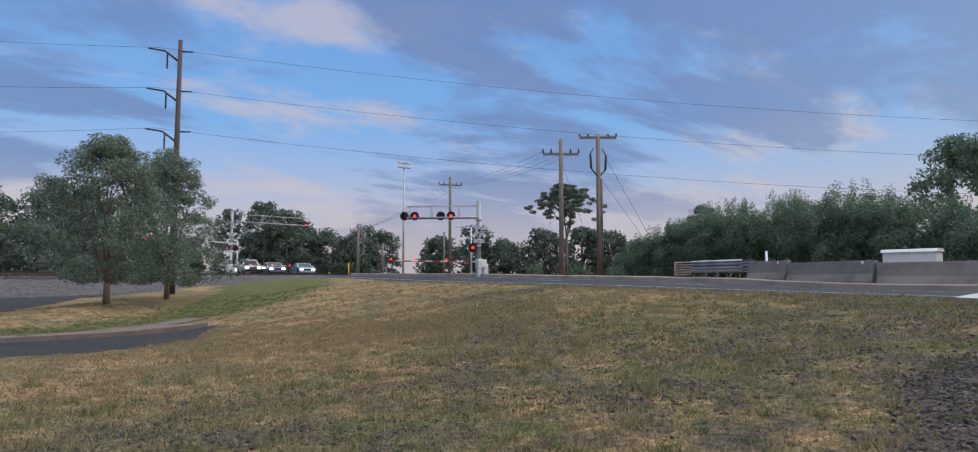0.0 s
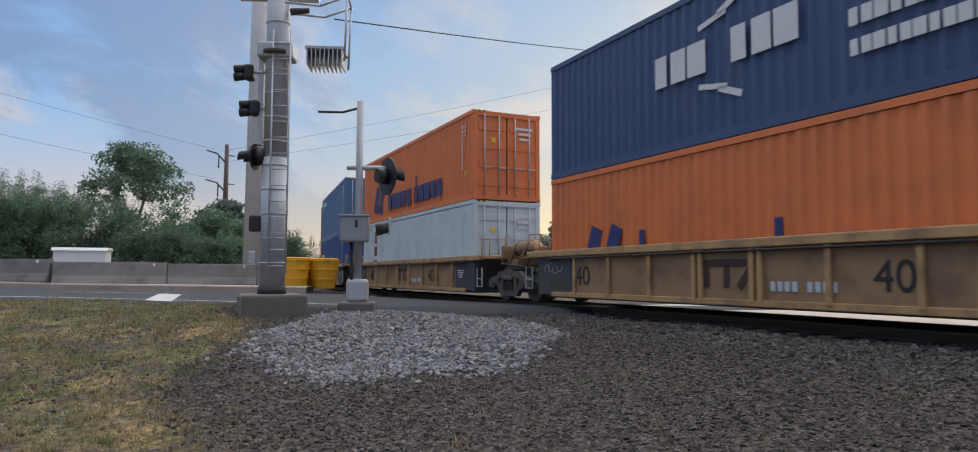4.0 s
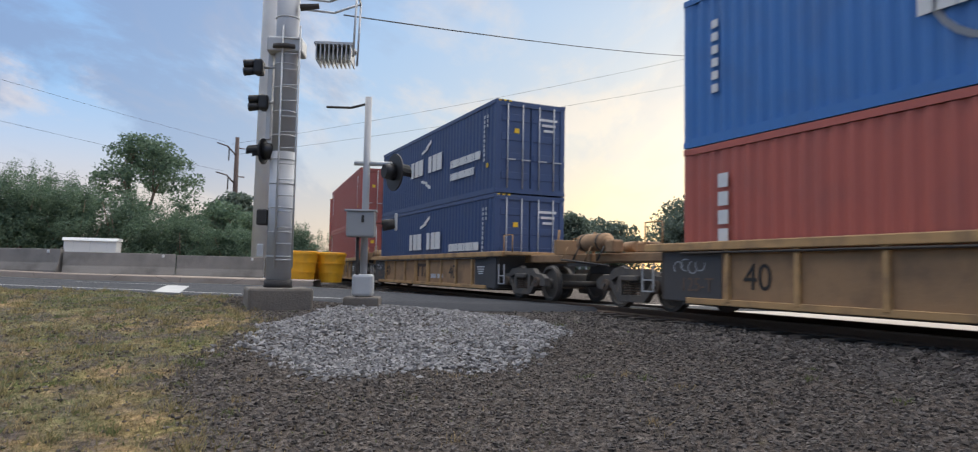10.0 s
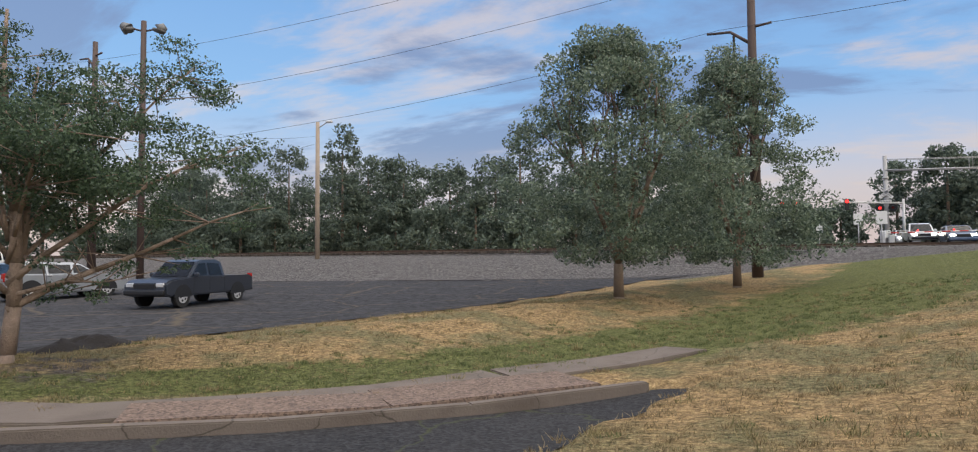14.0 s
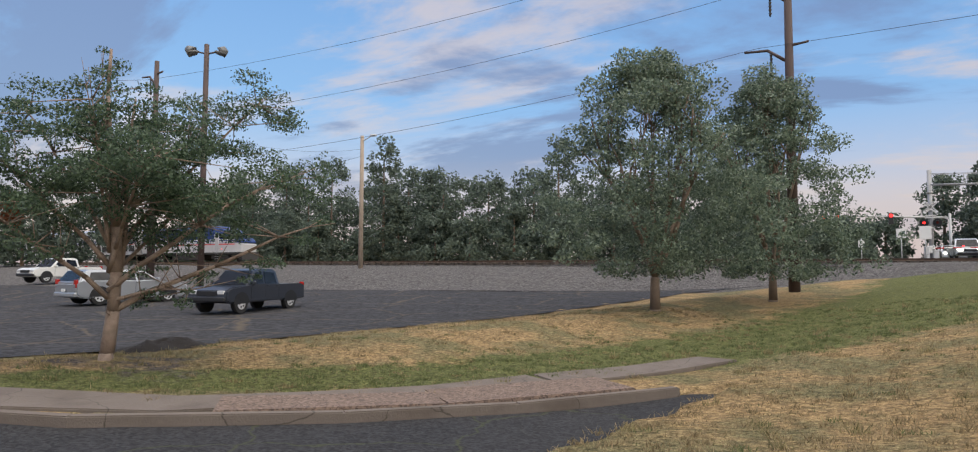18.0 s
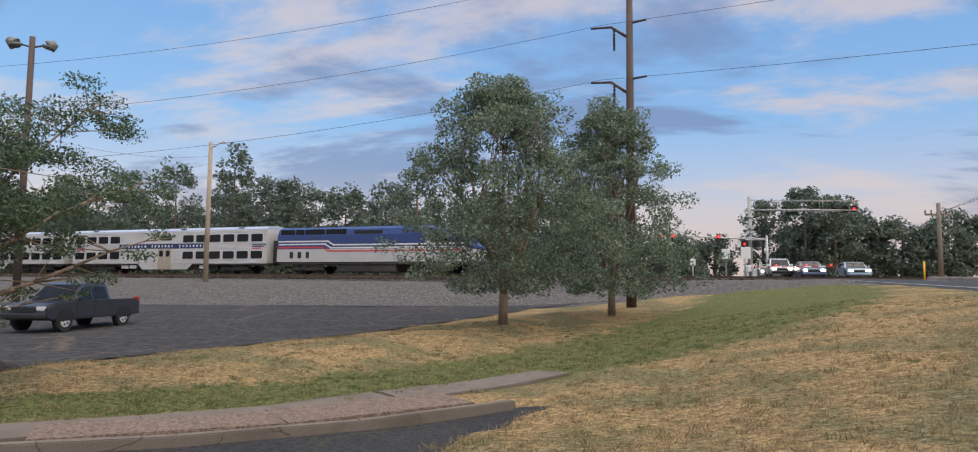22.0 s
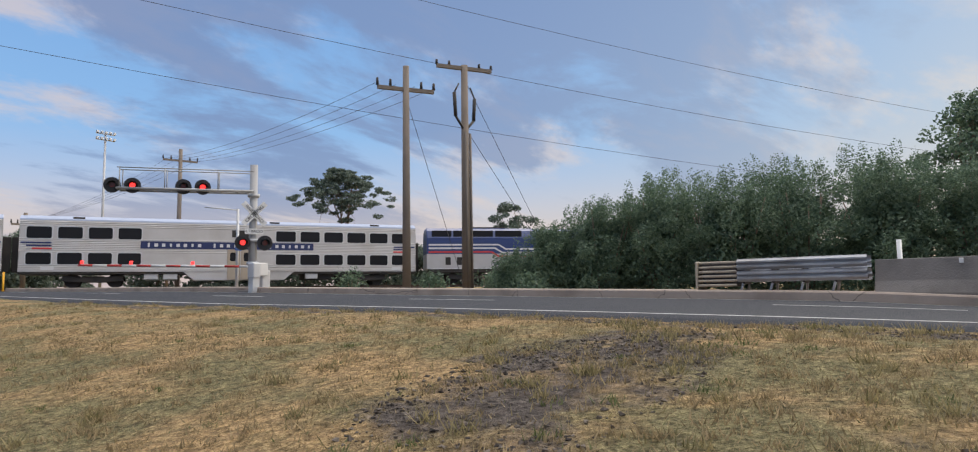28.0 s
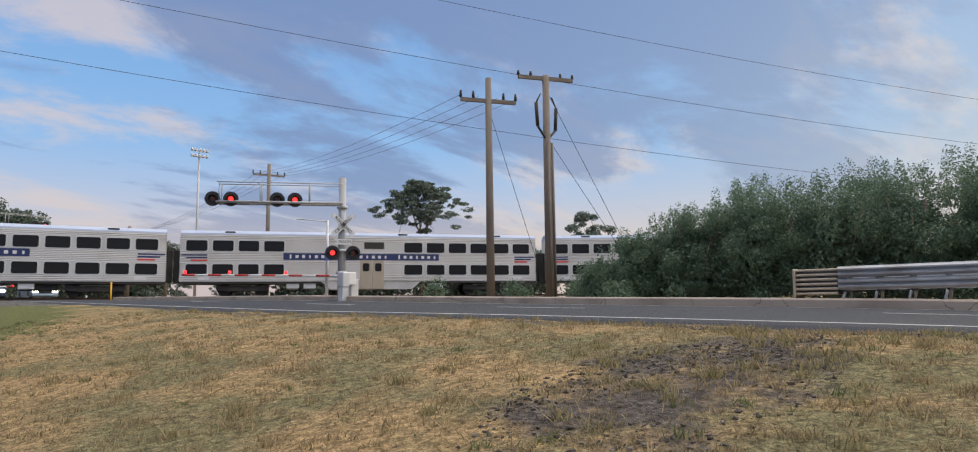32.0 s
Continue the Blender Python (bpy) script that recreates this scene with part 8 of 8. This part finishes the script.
def stones(name, n, pick, size, material, label, seed):
    rng = np.random.default_rng(seed)
    c = pick(rng, n)
    s = size * rng.uniform(0.45, 1.6, (n, 1)) * rng.uniform(0.7, 1.3, (n, 3)) * np.array([1.15, 1.1, 0.75])
    z = land(c[:, 0], c[:, 1]) + swell(c[:, 0], c[:, 1]) + 0.25 * s[:, 2]
    base = np.array([(1, 0, 0), (0, 1, 0), (-1, 0, 0), (0, -1, 0), (0, 0, 1), (0, 0, -1)], float)
    rot = rng.normal(size=(n, 3, 3))
    q, _ = np.linalg.qr(rot)
    v = np.einsum("nij,kj->nki", q, base) * s[:, None, :] + np.column_stack([c, z])[:, None, :]
    v += rng.normal(0, 0.18, v.shape) * s[:, None, :]
    f = np.array([(0, 1, 4), (1, 2, 4), (2, 3, 4), (3, 0, 4), (1, 0, 5), (2, 1, 5), (3, 2, 5), (0, 3, 5)])
    fs = (np.arange(n)[:, None, None] * 6 + f[None]).reshape(-1, 3)
    ob = new(name, raw_mesh(name, v.reshape(-1, 3), fs, material))
    return tagged(ob, label, "gravel", kind="stuff")


def pile(rng, n):
    a = rng.uniform(0, 2 * math.pi, n)
    r = np.sqrt(rng.uniform(0, 1, n)) * (1 + 0.10 * np.sin(3 * a + 1) + 0.06 * np.sin(7 * a)) + np.abs(rng.normal(0, 0.07, n))
    return np.column_stack([4.7 + 3.7 * r * np.cos(a), -15.95 + 2.05 * r * np.sin(a) - 0.35 * r * np.cos(a)])


def scatter(rng, n):
    p = np.column_stack([rng.uniform(-8, 14, n * 3), rng.uniform(-24, -11.5, n * 3)])
    f = (p[:, 0] + 3.83) * 0.36437 - (p[:, 1] + 24.62) * 0.93126
    d = cover(p[:, 0], p[:, 1])[1]
    return p[(f < 0.3) & (d > 0.44 + 0.30 * rng.uniform(0, 1, len(p))) & (p[:, 0] < road_near(p[:, 1]) + 0.5)][:n]


stones("gravel_patch", 17000, pile, 0.030, stone_mat(), "loose patch of pale grey gravel", 3)
DARK_STONE = leaf_mat("dark_stones", (0.048, 0.041, 0.037), (0.215, 0.188, 0.170), 0.9)
sc = np.random.default_rng(4)
stones("dirt_stones", len(scatter(sc, 64000)), lambda rng, n: scatter(np.random.default_rng(4), 64000), 0.018, DARK_STONE, "dark stony dirt beside the track", 4)


def ballast_band(rng, n):
    s = rng.uniform(-6, 40, n)
    o = rng.uniform(-3.4, 3.2, n)
    x = np.array([freight_way(v)[0] for v in s]) + FREIGHT_N[0] * o
    y = np.array([freight_way(v)[1] for v in s]) + FREIGHT_N[1] * o
    return np.column_stack([x, y])


stones("ballast_stones", 12000, ballast_band, 0.04, DARK_STONE, "dark track ballast", 6)


def worn_band(rng, n):
    p = np.column_stack([rng.uniform(-6, 10, n * 5), rng.uniform(-12.5, 5, n * 5)])
    d = cover(p[:, 0], p[:, 1])[1]
    keep = (d > 0.35) & ~paved(p[:, 0], p[:, 1]) & (np.sin(p[:, 0] * 2.3 + 1.1 * np.sin(p[:, 1] * 1.7)) + np.sin(p[:, 1] * 2.9 + p[:, 0]) > rng.uniform(-1.2, 1.0, len(p)))
    return p[keep][:n]


MIXED_STONE = leaf_mat("mixed_stones", (0.045, 0.036, 0.030), (0.24, 0.205, 0.172), 0.9)
stones("worn_gravel", len(worn_band(np.random.default_rng(9), 11000)), lambda rng, n: worn_band(np.random.default_rng(9), 11000), 0.016, MIXED_STONE, "small dark stones in the worn grass", 9)


# ---- vehicles ----
def car_paint(name, c, metal=0.2):
    return mat(name, c, 0.32, metal, 0.05, 2, coat=0.6, dirt=tuple(0.7 * v + 0.02 for v in c), dirt_amount=0.2)


CHROME = mat("chrome", (0.6, 0.6, 0.62), 0.18, 0.9, 0.03, 4)
TAIL = mat("red_tail_lens", (0.35, 0.015, 0.012), 0.25, 0, 0.05, 6)
CLEAR = mat("clear_lamp_lens", (0.55, 0.56, 0.58), 0.15, 0.1, 0.05, 6)


def vehicle(name, m, label, category, paint_m, L, W, H, outline, glass, wheels, wr=0.36, bed=None, lights=False, group=""):
    """outline: side silhouette (x, z), nose at +x; glass: side window outlines."""
    v = thing(name, m, label, category, group)
    bm = bmesh.new()
    bm_prism(bm, outline["body"], -W / 2, W / 2)
    bmesh.ops.bevel(bm, geom=bm.edges[:], offset=0.06, segments=2, affect="EDGES")
    part("body", bm, paint_m, v)
    bm = bmesh.new()
    cab = outline["cabin"]
    zmin, zmax = min(z for _, z in cab), max(z for _, z in cab)
    a = [bm.verts.new((x, -(W / 2 - 0.04 - 0.16 * (z - zmin) / (zmax - zmin)), z)) for x, z in cab]
    b = [bm.verts.new((x, (W / 2 - 0.04 - 0.16 * (z - zmin) / (zmax - zmin)), z)) for x, z in cab]
    for i in range(len(cab)):
        bm.faces.new((a[i], a[(i + 1) % len(cab)], b[(i + 1) % len(cab)], b[i]))
    bm.faces.new(a[::-1])
    bm.faces.new(b)
    bmesh.ops.bevel(bm, geom=bm.edges[:], offset=0.04, segments=2, affect="EDGES")
    part("cabin", bm, paint_m, v)
    for sy in (-1, 1):
        for g in glass:
            bm = bmesh.new()
            vs = [bm.verts.new((x, sy * (W / 2 - 0.035 - 0.16 * (z - zmin) / (zmax - zmin) + 0.012), z)) for x, z in g]
            bm.faces.new(vs)
            bmesh.ops.solidify(bm, geom=bm.faces[:], thickness=0.015)
            part("side_window", bm, GLASS_DARK, v)
        box_part("mirror", v, paint_m, outline["mirror"][0], sy * (W / 2 + 0.08), outline["mirror"][1], 0.12, 0.2, 0.16, 0.04)
        box_part("headlight", v, HEADLIGHT if lights else CLEAR, L / 2 - 0.06, sy * (W / 2 - 0.28), outline["lamp"], 0.12, 0.32, 0.16, 0.03)
        box_part("tail_lamp", v, TAIL, -L / 2 + 0.05, sy * (W / 2 - 0.14), outline["lamp"] + 0.18, 0.12, 0.2, 0.34, 0.03)
        for hx in outline["handles"]:
            box_part("door_handle", v, CHROME if name != "pickup_truck" else BLACK, hx, sy * (W / 2 + 0.012), outline["lamp"] + 0.22, 0.2, 0.03, 0.04, 0.01)
        for dx in outline["seams"]:
            box_part("door_seam", v, BLACK, dx, sy * (W / 2 + 0.002), outline["lamp"] + 0.03, 0.012, 0.006, 0.62)
    f, r = outline["screen"], outline["rear"]
    for name2, (p, q) in (("windscreen", f), ("rear_window", r)):
        bm = bmesh.new()
        (xa, za), (xb, zb) = p, q
        sgn = 1 if name2 == "windscreen" else -1
        vs = [bm.verts.new((x + sgn * 0.02, y, z + 0.02)) for x, y, z in ((xa, -(W / 2 - 0.15), za), (xa, (W / 2 - 0.15), za), (xb, (W / 2 - 0.27), zb), (xb, -(W / 2 - 0.27), zb))]
        bm.faces.new(vs)
        bmesh.ops.solidify(bm, geom=bm.faces[:], thickness=0.02)
        part(name2, bm, GLASS_DARK, v)
    for bx, nm in ((L / 2 - 0.02, "front_bumper"), (-L / 2 + 0.02, "rear_bumper")):
        box_part(nm, v, outline.get("bumper", paint_m), bx, 0, outline["lamp"] - 0.28, 0.16, W - 0.1, 0.2, 0.05)
    box_part("grille", v, BLACK, L / 2 - 0.02, 0, outline["lamp"] - 0.04, 0.06, W * 0.5, 0.2, 0.02)
    box_part("plate_bar", v, WHITE_PAINT, -L / 2 - 0.07, 0, outline["lamp"] - 0.1, 0.02, 0.3, 0.14)
    for wx in wheels:
        for sy in (-1, 1):
            y = sy * (W / 2 - 0.12)
            bm = bmesh.new()
            bm_tube(bm, (wx, y - 0.115, wr), (wx, y + 0.115, wr), wr, n=26)
            bmesh.ops.bevel(bm, geom=[e for e in bm.edges if len(e.link_faces) == 2 and e.calc_face_angle(0) > 1], offset=0.03, segments=2, affect="EDGES")
            w = part("wheel", bm, TYRE, v)
            bm = bmesh.new()
            bm_tube(bm, (wx, y + sy * 0.10, wr), (wx, y + sy * 0.125, wr), wr * 0.6, n=20)
            part("rim", bm, ALU, w)
            for k in range(5):
                a = 2 * math.pi * k / 5
                o = Vector((wx + wr * 0.36 * math.cos(a), y + sy * 0.127, wr + wr * 0.36 * math.sin(a)))
                part("rim_hole", BM(bm_tube, o, o + Vector((0, sy * 0.006, 0)), wr * 0.13, n=8), BLACK, w)
            # dark arch above the wheel
            bm = bmesh.new()
            pts = [(wx + (wr + 0.09) * math.cos(radians(t)), wr + (wr + 0.09) * math.sin(radians(t))) for t in range(0, 181, 20)]
            bm_prism(bm, pts, sy * (W / 2 - 0.22), sy * (W / 2 + 0.008))
            part("wheel_arch", bm, BLACK, v)
    if bed:
        box_part("bed_floor", v, BLACK, (bed[0] + bed[1]) / 2, 0, bed[2] + 0.012, bed[1] - bed[0], W - 0.3, 0.02)
    return v


PICKUP = {"body": [(-2.68, 0.55), (-2.70, 1.12), (-0.75, 1.14), (0.0, 1.14), (0.85, 1.16), (1.25, 1.12), (2.35, 1.06), (2.66, 0.92), (2.70, 0.52), (2.45, 0.42), (-2.5, 0.46)], "cabin": [(-0.82, 1.08), (-0.72, 1.70), (-0.5, 1.80), (0.45, 1.80), (0.75, 1.72), (1.42, 1.08)], "mirror": (1.1, 1.22), "lamp": 0.86, "handles": (0.0, -0.6), "seams": (1.15, 0.2, -0.72), "screen": ((1.36, 1.13), (0.76, 1.70)), "rear": ((-0.82, 1.15), (-0.72, 1.68)), "bumper": BLACK}
GLASS_PICK = [[(0.30, 1.18), (1.18, 1.18), (0.72, 1.64), (0.32, 1.68)], [(-0.62, 1.18), (0.18, 1.18), (0.2, 1.68), (-0.52, 1.64)]]
WAGON = {"body": [(-2.45, 0.42), (-2.5, 0.92), (-2.3, 1.02), (0.9, 1.0), (1.3, 0.98), (2.2, 0.9), (2.45, 0.72), (2.48, 0.4), (2.2, 0.26), (-2.2, 0.28)], "cabin": [(-2.38, 0.95), (-2.05, 1.42), (-1.8, 1.48), (0.1, 1.48), (0.45, 1.42), (1.2, 0.95)], "mirror": (0.95, 1.05), "lamp": 0.72, "handles": (0.1, -0.85), "seams": (1.05, 0.0, -0.95), "screen": ((1.15, 1.0), (0.46, 1.41)), "rear": ((-2.36, 1.0), (-2.07, 1.4))}
GLASS_WAG = [[(0.12, 1.03), (0.95, 1.03), (0.42, 1.36), (0.12, 1.38)], [(-0.85, 1.03), (0.02, 1.03), (0.02, 1.38), (-0.85, 1.38)], [(-1.95, 1.03), (-0.95, 1.03), (-0.95, 1.38), (-1.85, 1.36)]]
SEDAN = {"body": [(-2.25, 0.4), (-2.3, 0.85), (-2.1, 0.95), (0.8, 0.95), (1.2, 0.92), (2.1, 0.82), (2.28, 0.65), (2.3, 0.38), (2.1, 0.25), (-2.1, 0.26)], "cabin": [(-1.75, 0.9), (-1.1, 1.36), (-0.9, 1.42), (0.05, 1.42), (0.35, 1.36), (1.1, 0.9)], "mirror": (0.9, 1.0), "lamp": 0.66, "handles": (0.1, -0.75), "seams": (0.95, 0.05, -0.85), "screen": ((1.05, 0.94), (0.36, 1.36)), "rear": ((-1.72, 0.94), (-1.12, 1.35))}
GLASS_SED = [[(0.1, 0.98), (0.85, 0.98), (0.34, 1.3), (0.1, 1.34)], [(-1.35, 0.98), (0.0, 0.98), (0.0, 1.34), (-0.95, 1.3)]]


def on(x, y, rz, z=None):
    return pose(x, y, (h(x, y) + 0.03) if z is None else z, 0, 0, rz)


vehicle("pickup_truck", on(-19.7, 19.3, -84) @ Matrix.Scale(0.87, 4), "dark grey-blue pickup truck parked on the lot", "pickup truck", car_paint("charcoal_blue_paint", (0.030, 0.036, 0.050)), 5.4, 1.9, 1.8, PICKUP, GLASS_PICK, (1.75, -1.6), 0.39, (-2.6, -0.9, 1.12))
vehicle("station_wagon", on(-28.2, 20.6, 80), "silver station wagon parked on the lot", "car", car_paint("silver_paint", (0.38, 0.40, 0.43), 0.5), 4.95, 1.88, 1.48, WAGON, GLASS_WAG, (1.5, -1.5), 0.35)
vehicle("pickup_truck", on(-51.0, 33.0, -88), "white pickup truck by the railway sidings", "pickup truck", car_paint("white_car_paint", (0.68, 0.68, 0.66), 0), 5.4, 1.9, 1.8, PICKUP, GLASS_PICK, (1.75, -1.6), 0.39, (-2.6, -0.9, 1.12))
QUEUE = "cars waiting at the far crossing"
road_at = lambda u, y: (float(road_near(y)) + u * (float(road_far(y)) - float(road_near(y))), y)
for nm, u, y, mm, ol, gl, label, cat in (
    ("pickup_truck", 0.12, 65.0, car_paint("white_car_paint", (0.66, 0.67, 0.68), 0), PICKUP, GLASS_PICK, "white pickup truck with headlights on", "pickup truck"),
    ("sedan", 0.36, 60.5, car_paint("slate_blue_paint", (0.08, 0.12, 0.20)), SEDAN, GLASS_SED, "blue sedan with bright headlights on", "car"),
    ("sedan", 0.92, 62.5, car_paint("light_blue_paint", (0.25, 0.33, 0.42)), SEDAN, GLASS_SED, "pale blue sedan with headlights on", "car"),
    ("station_wagon", 0.14, 72.0, car_paint("silver_paint", (0.4, 0.42, 0.45), 0.4), WAGON, GLASS_WAG, "silver station wagon with headlights on", "car"),
):
    x, yy = road_at(u, y)
    vehicle(nm, on(x, yy, -92, road_surface(x, yy)), label, cat, mm, 4.6 if ol is SEDAN else (5.4 if ol is PICKUP else 4.95), 1.82, 1.5, ol, gl, (1.4, -1.4), 0.34, lights=True, group=QUEUE)


# dark mulch heap at the edge of the lot
def heap(x, y, r, hh):
    rng = np.random.default_rng(2)
    vs, fs = [(0, 0, hh)], []
    for k in range(1, 7):
        for i in range(20):
            a = 2 * math.pi * i / 20
            q = r * k / 6 * (1 + 0.12 * rng.normal() * (k / 6))
            vs.append((q * math.cos(a) * 1.5, q * math.sin(a), hh * (1 - (k / 6) ** 2) - 0.03 + 0.03 * rng.normal()))
    for i in range(20):
        fs.append((0, 1 + i, 1 + (i + 1) % 20))
        for k in range(5):
            fs.append((1 + k * 20 + i, 1 + (k + 1) * 20 + i, 1 + (k + 1) * 20 + (i + 1) % 20, 1 + k * 20 + (i + 1) % 20))
    ob = new("mulch_heap", raw_mesh("mulch_heap", vs, fs, mat("dark_mulch", (0.022, 0.018, 0.016), 0.95, 0, 0.4, 14, 0.9, 40), True))
    ob.matrix_basis = pose(x, y, h(x, y) + 0.02, 0, 0, 40)
    return tagged(ob, "low heap of dark mulch on the lot's edge", "heap")


heap(-12.3, 9.3, 0.62, 0.24)


# ---- motion ----
def freight_pose(s, z):
    x, y = freight_way(s)
    x1, y1 = freight_way(s - 5.0)
    x0, y0 = freight_way(s + 5.0)
    return pose((x0 + x1 + 2 * x) / 4, (y0 + y1 + 2 * y) / 4, z, 0, 0, math.degrees(math.atan2(y1 - y0, x1 - x0)))


def passenger_pose(s, half):
    x0, y0, _ = passenger_way(s - half)
    x1, y1, _ = passenger_way(s + half)
    return pose((x0 + x1) / 2, (y0 + y1) / 2, PASS_Z, 0, 0, math.degrees(math.atan2(y1 - y0, x1 - x0)))


FREIGHT_TIMES = [0, 1, 2, 3, 4, 5, 6, 7, 8, 9, 10, 11, 12, 13, 14, 16, 20, 26, 32]
NOSE = [(0, -242.0), (8, -142.0), (16, -43.5), (17, -31.5), (18, -19.5), (19, -7.3), (20, 5.0), (21, 17.2), (22, 30.5), (23, 43.6), (24, 56.2), (25, 69.7), (26, 84.5), (27, 99.2), (28, 113.9), (29, 128.0), (30, 143.2), (31, 157.2), (32, 173.0)]


def motions():
    for mid, car, lower, upper in UNITS:
        for ob, z in ((car, 1.28), (lower, 1.53), (upper, 1.53 + CH + 0.02)):
            walk(ob, [(t, freight_pose(mid - 0.35 - 12.3 * (t - 2.5), z)) for t in FREIGHT_TIMES])
    for ob, back, half in PASSENGER:
        walk(ob, [(t, passenger_pose(s - back, half)) for t, s in NOSE])


motions()
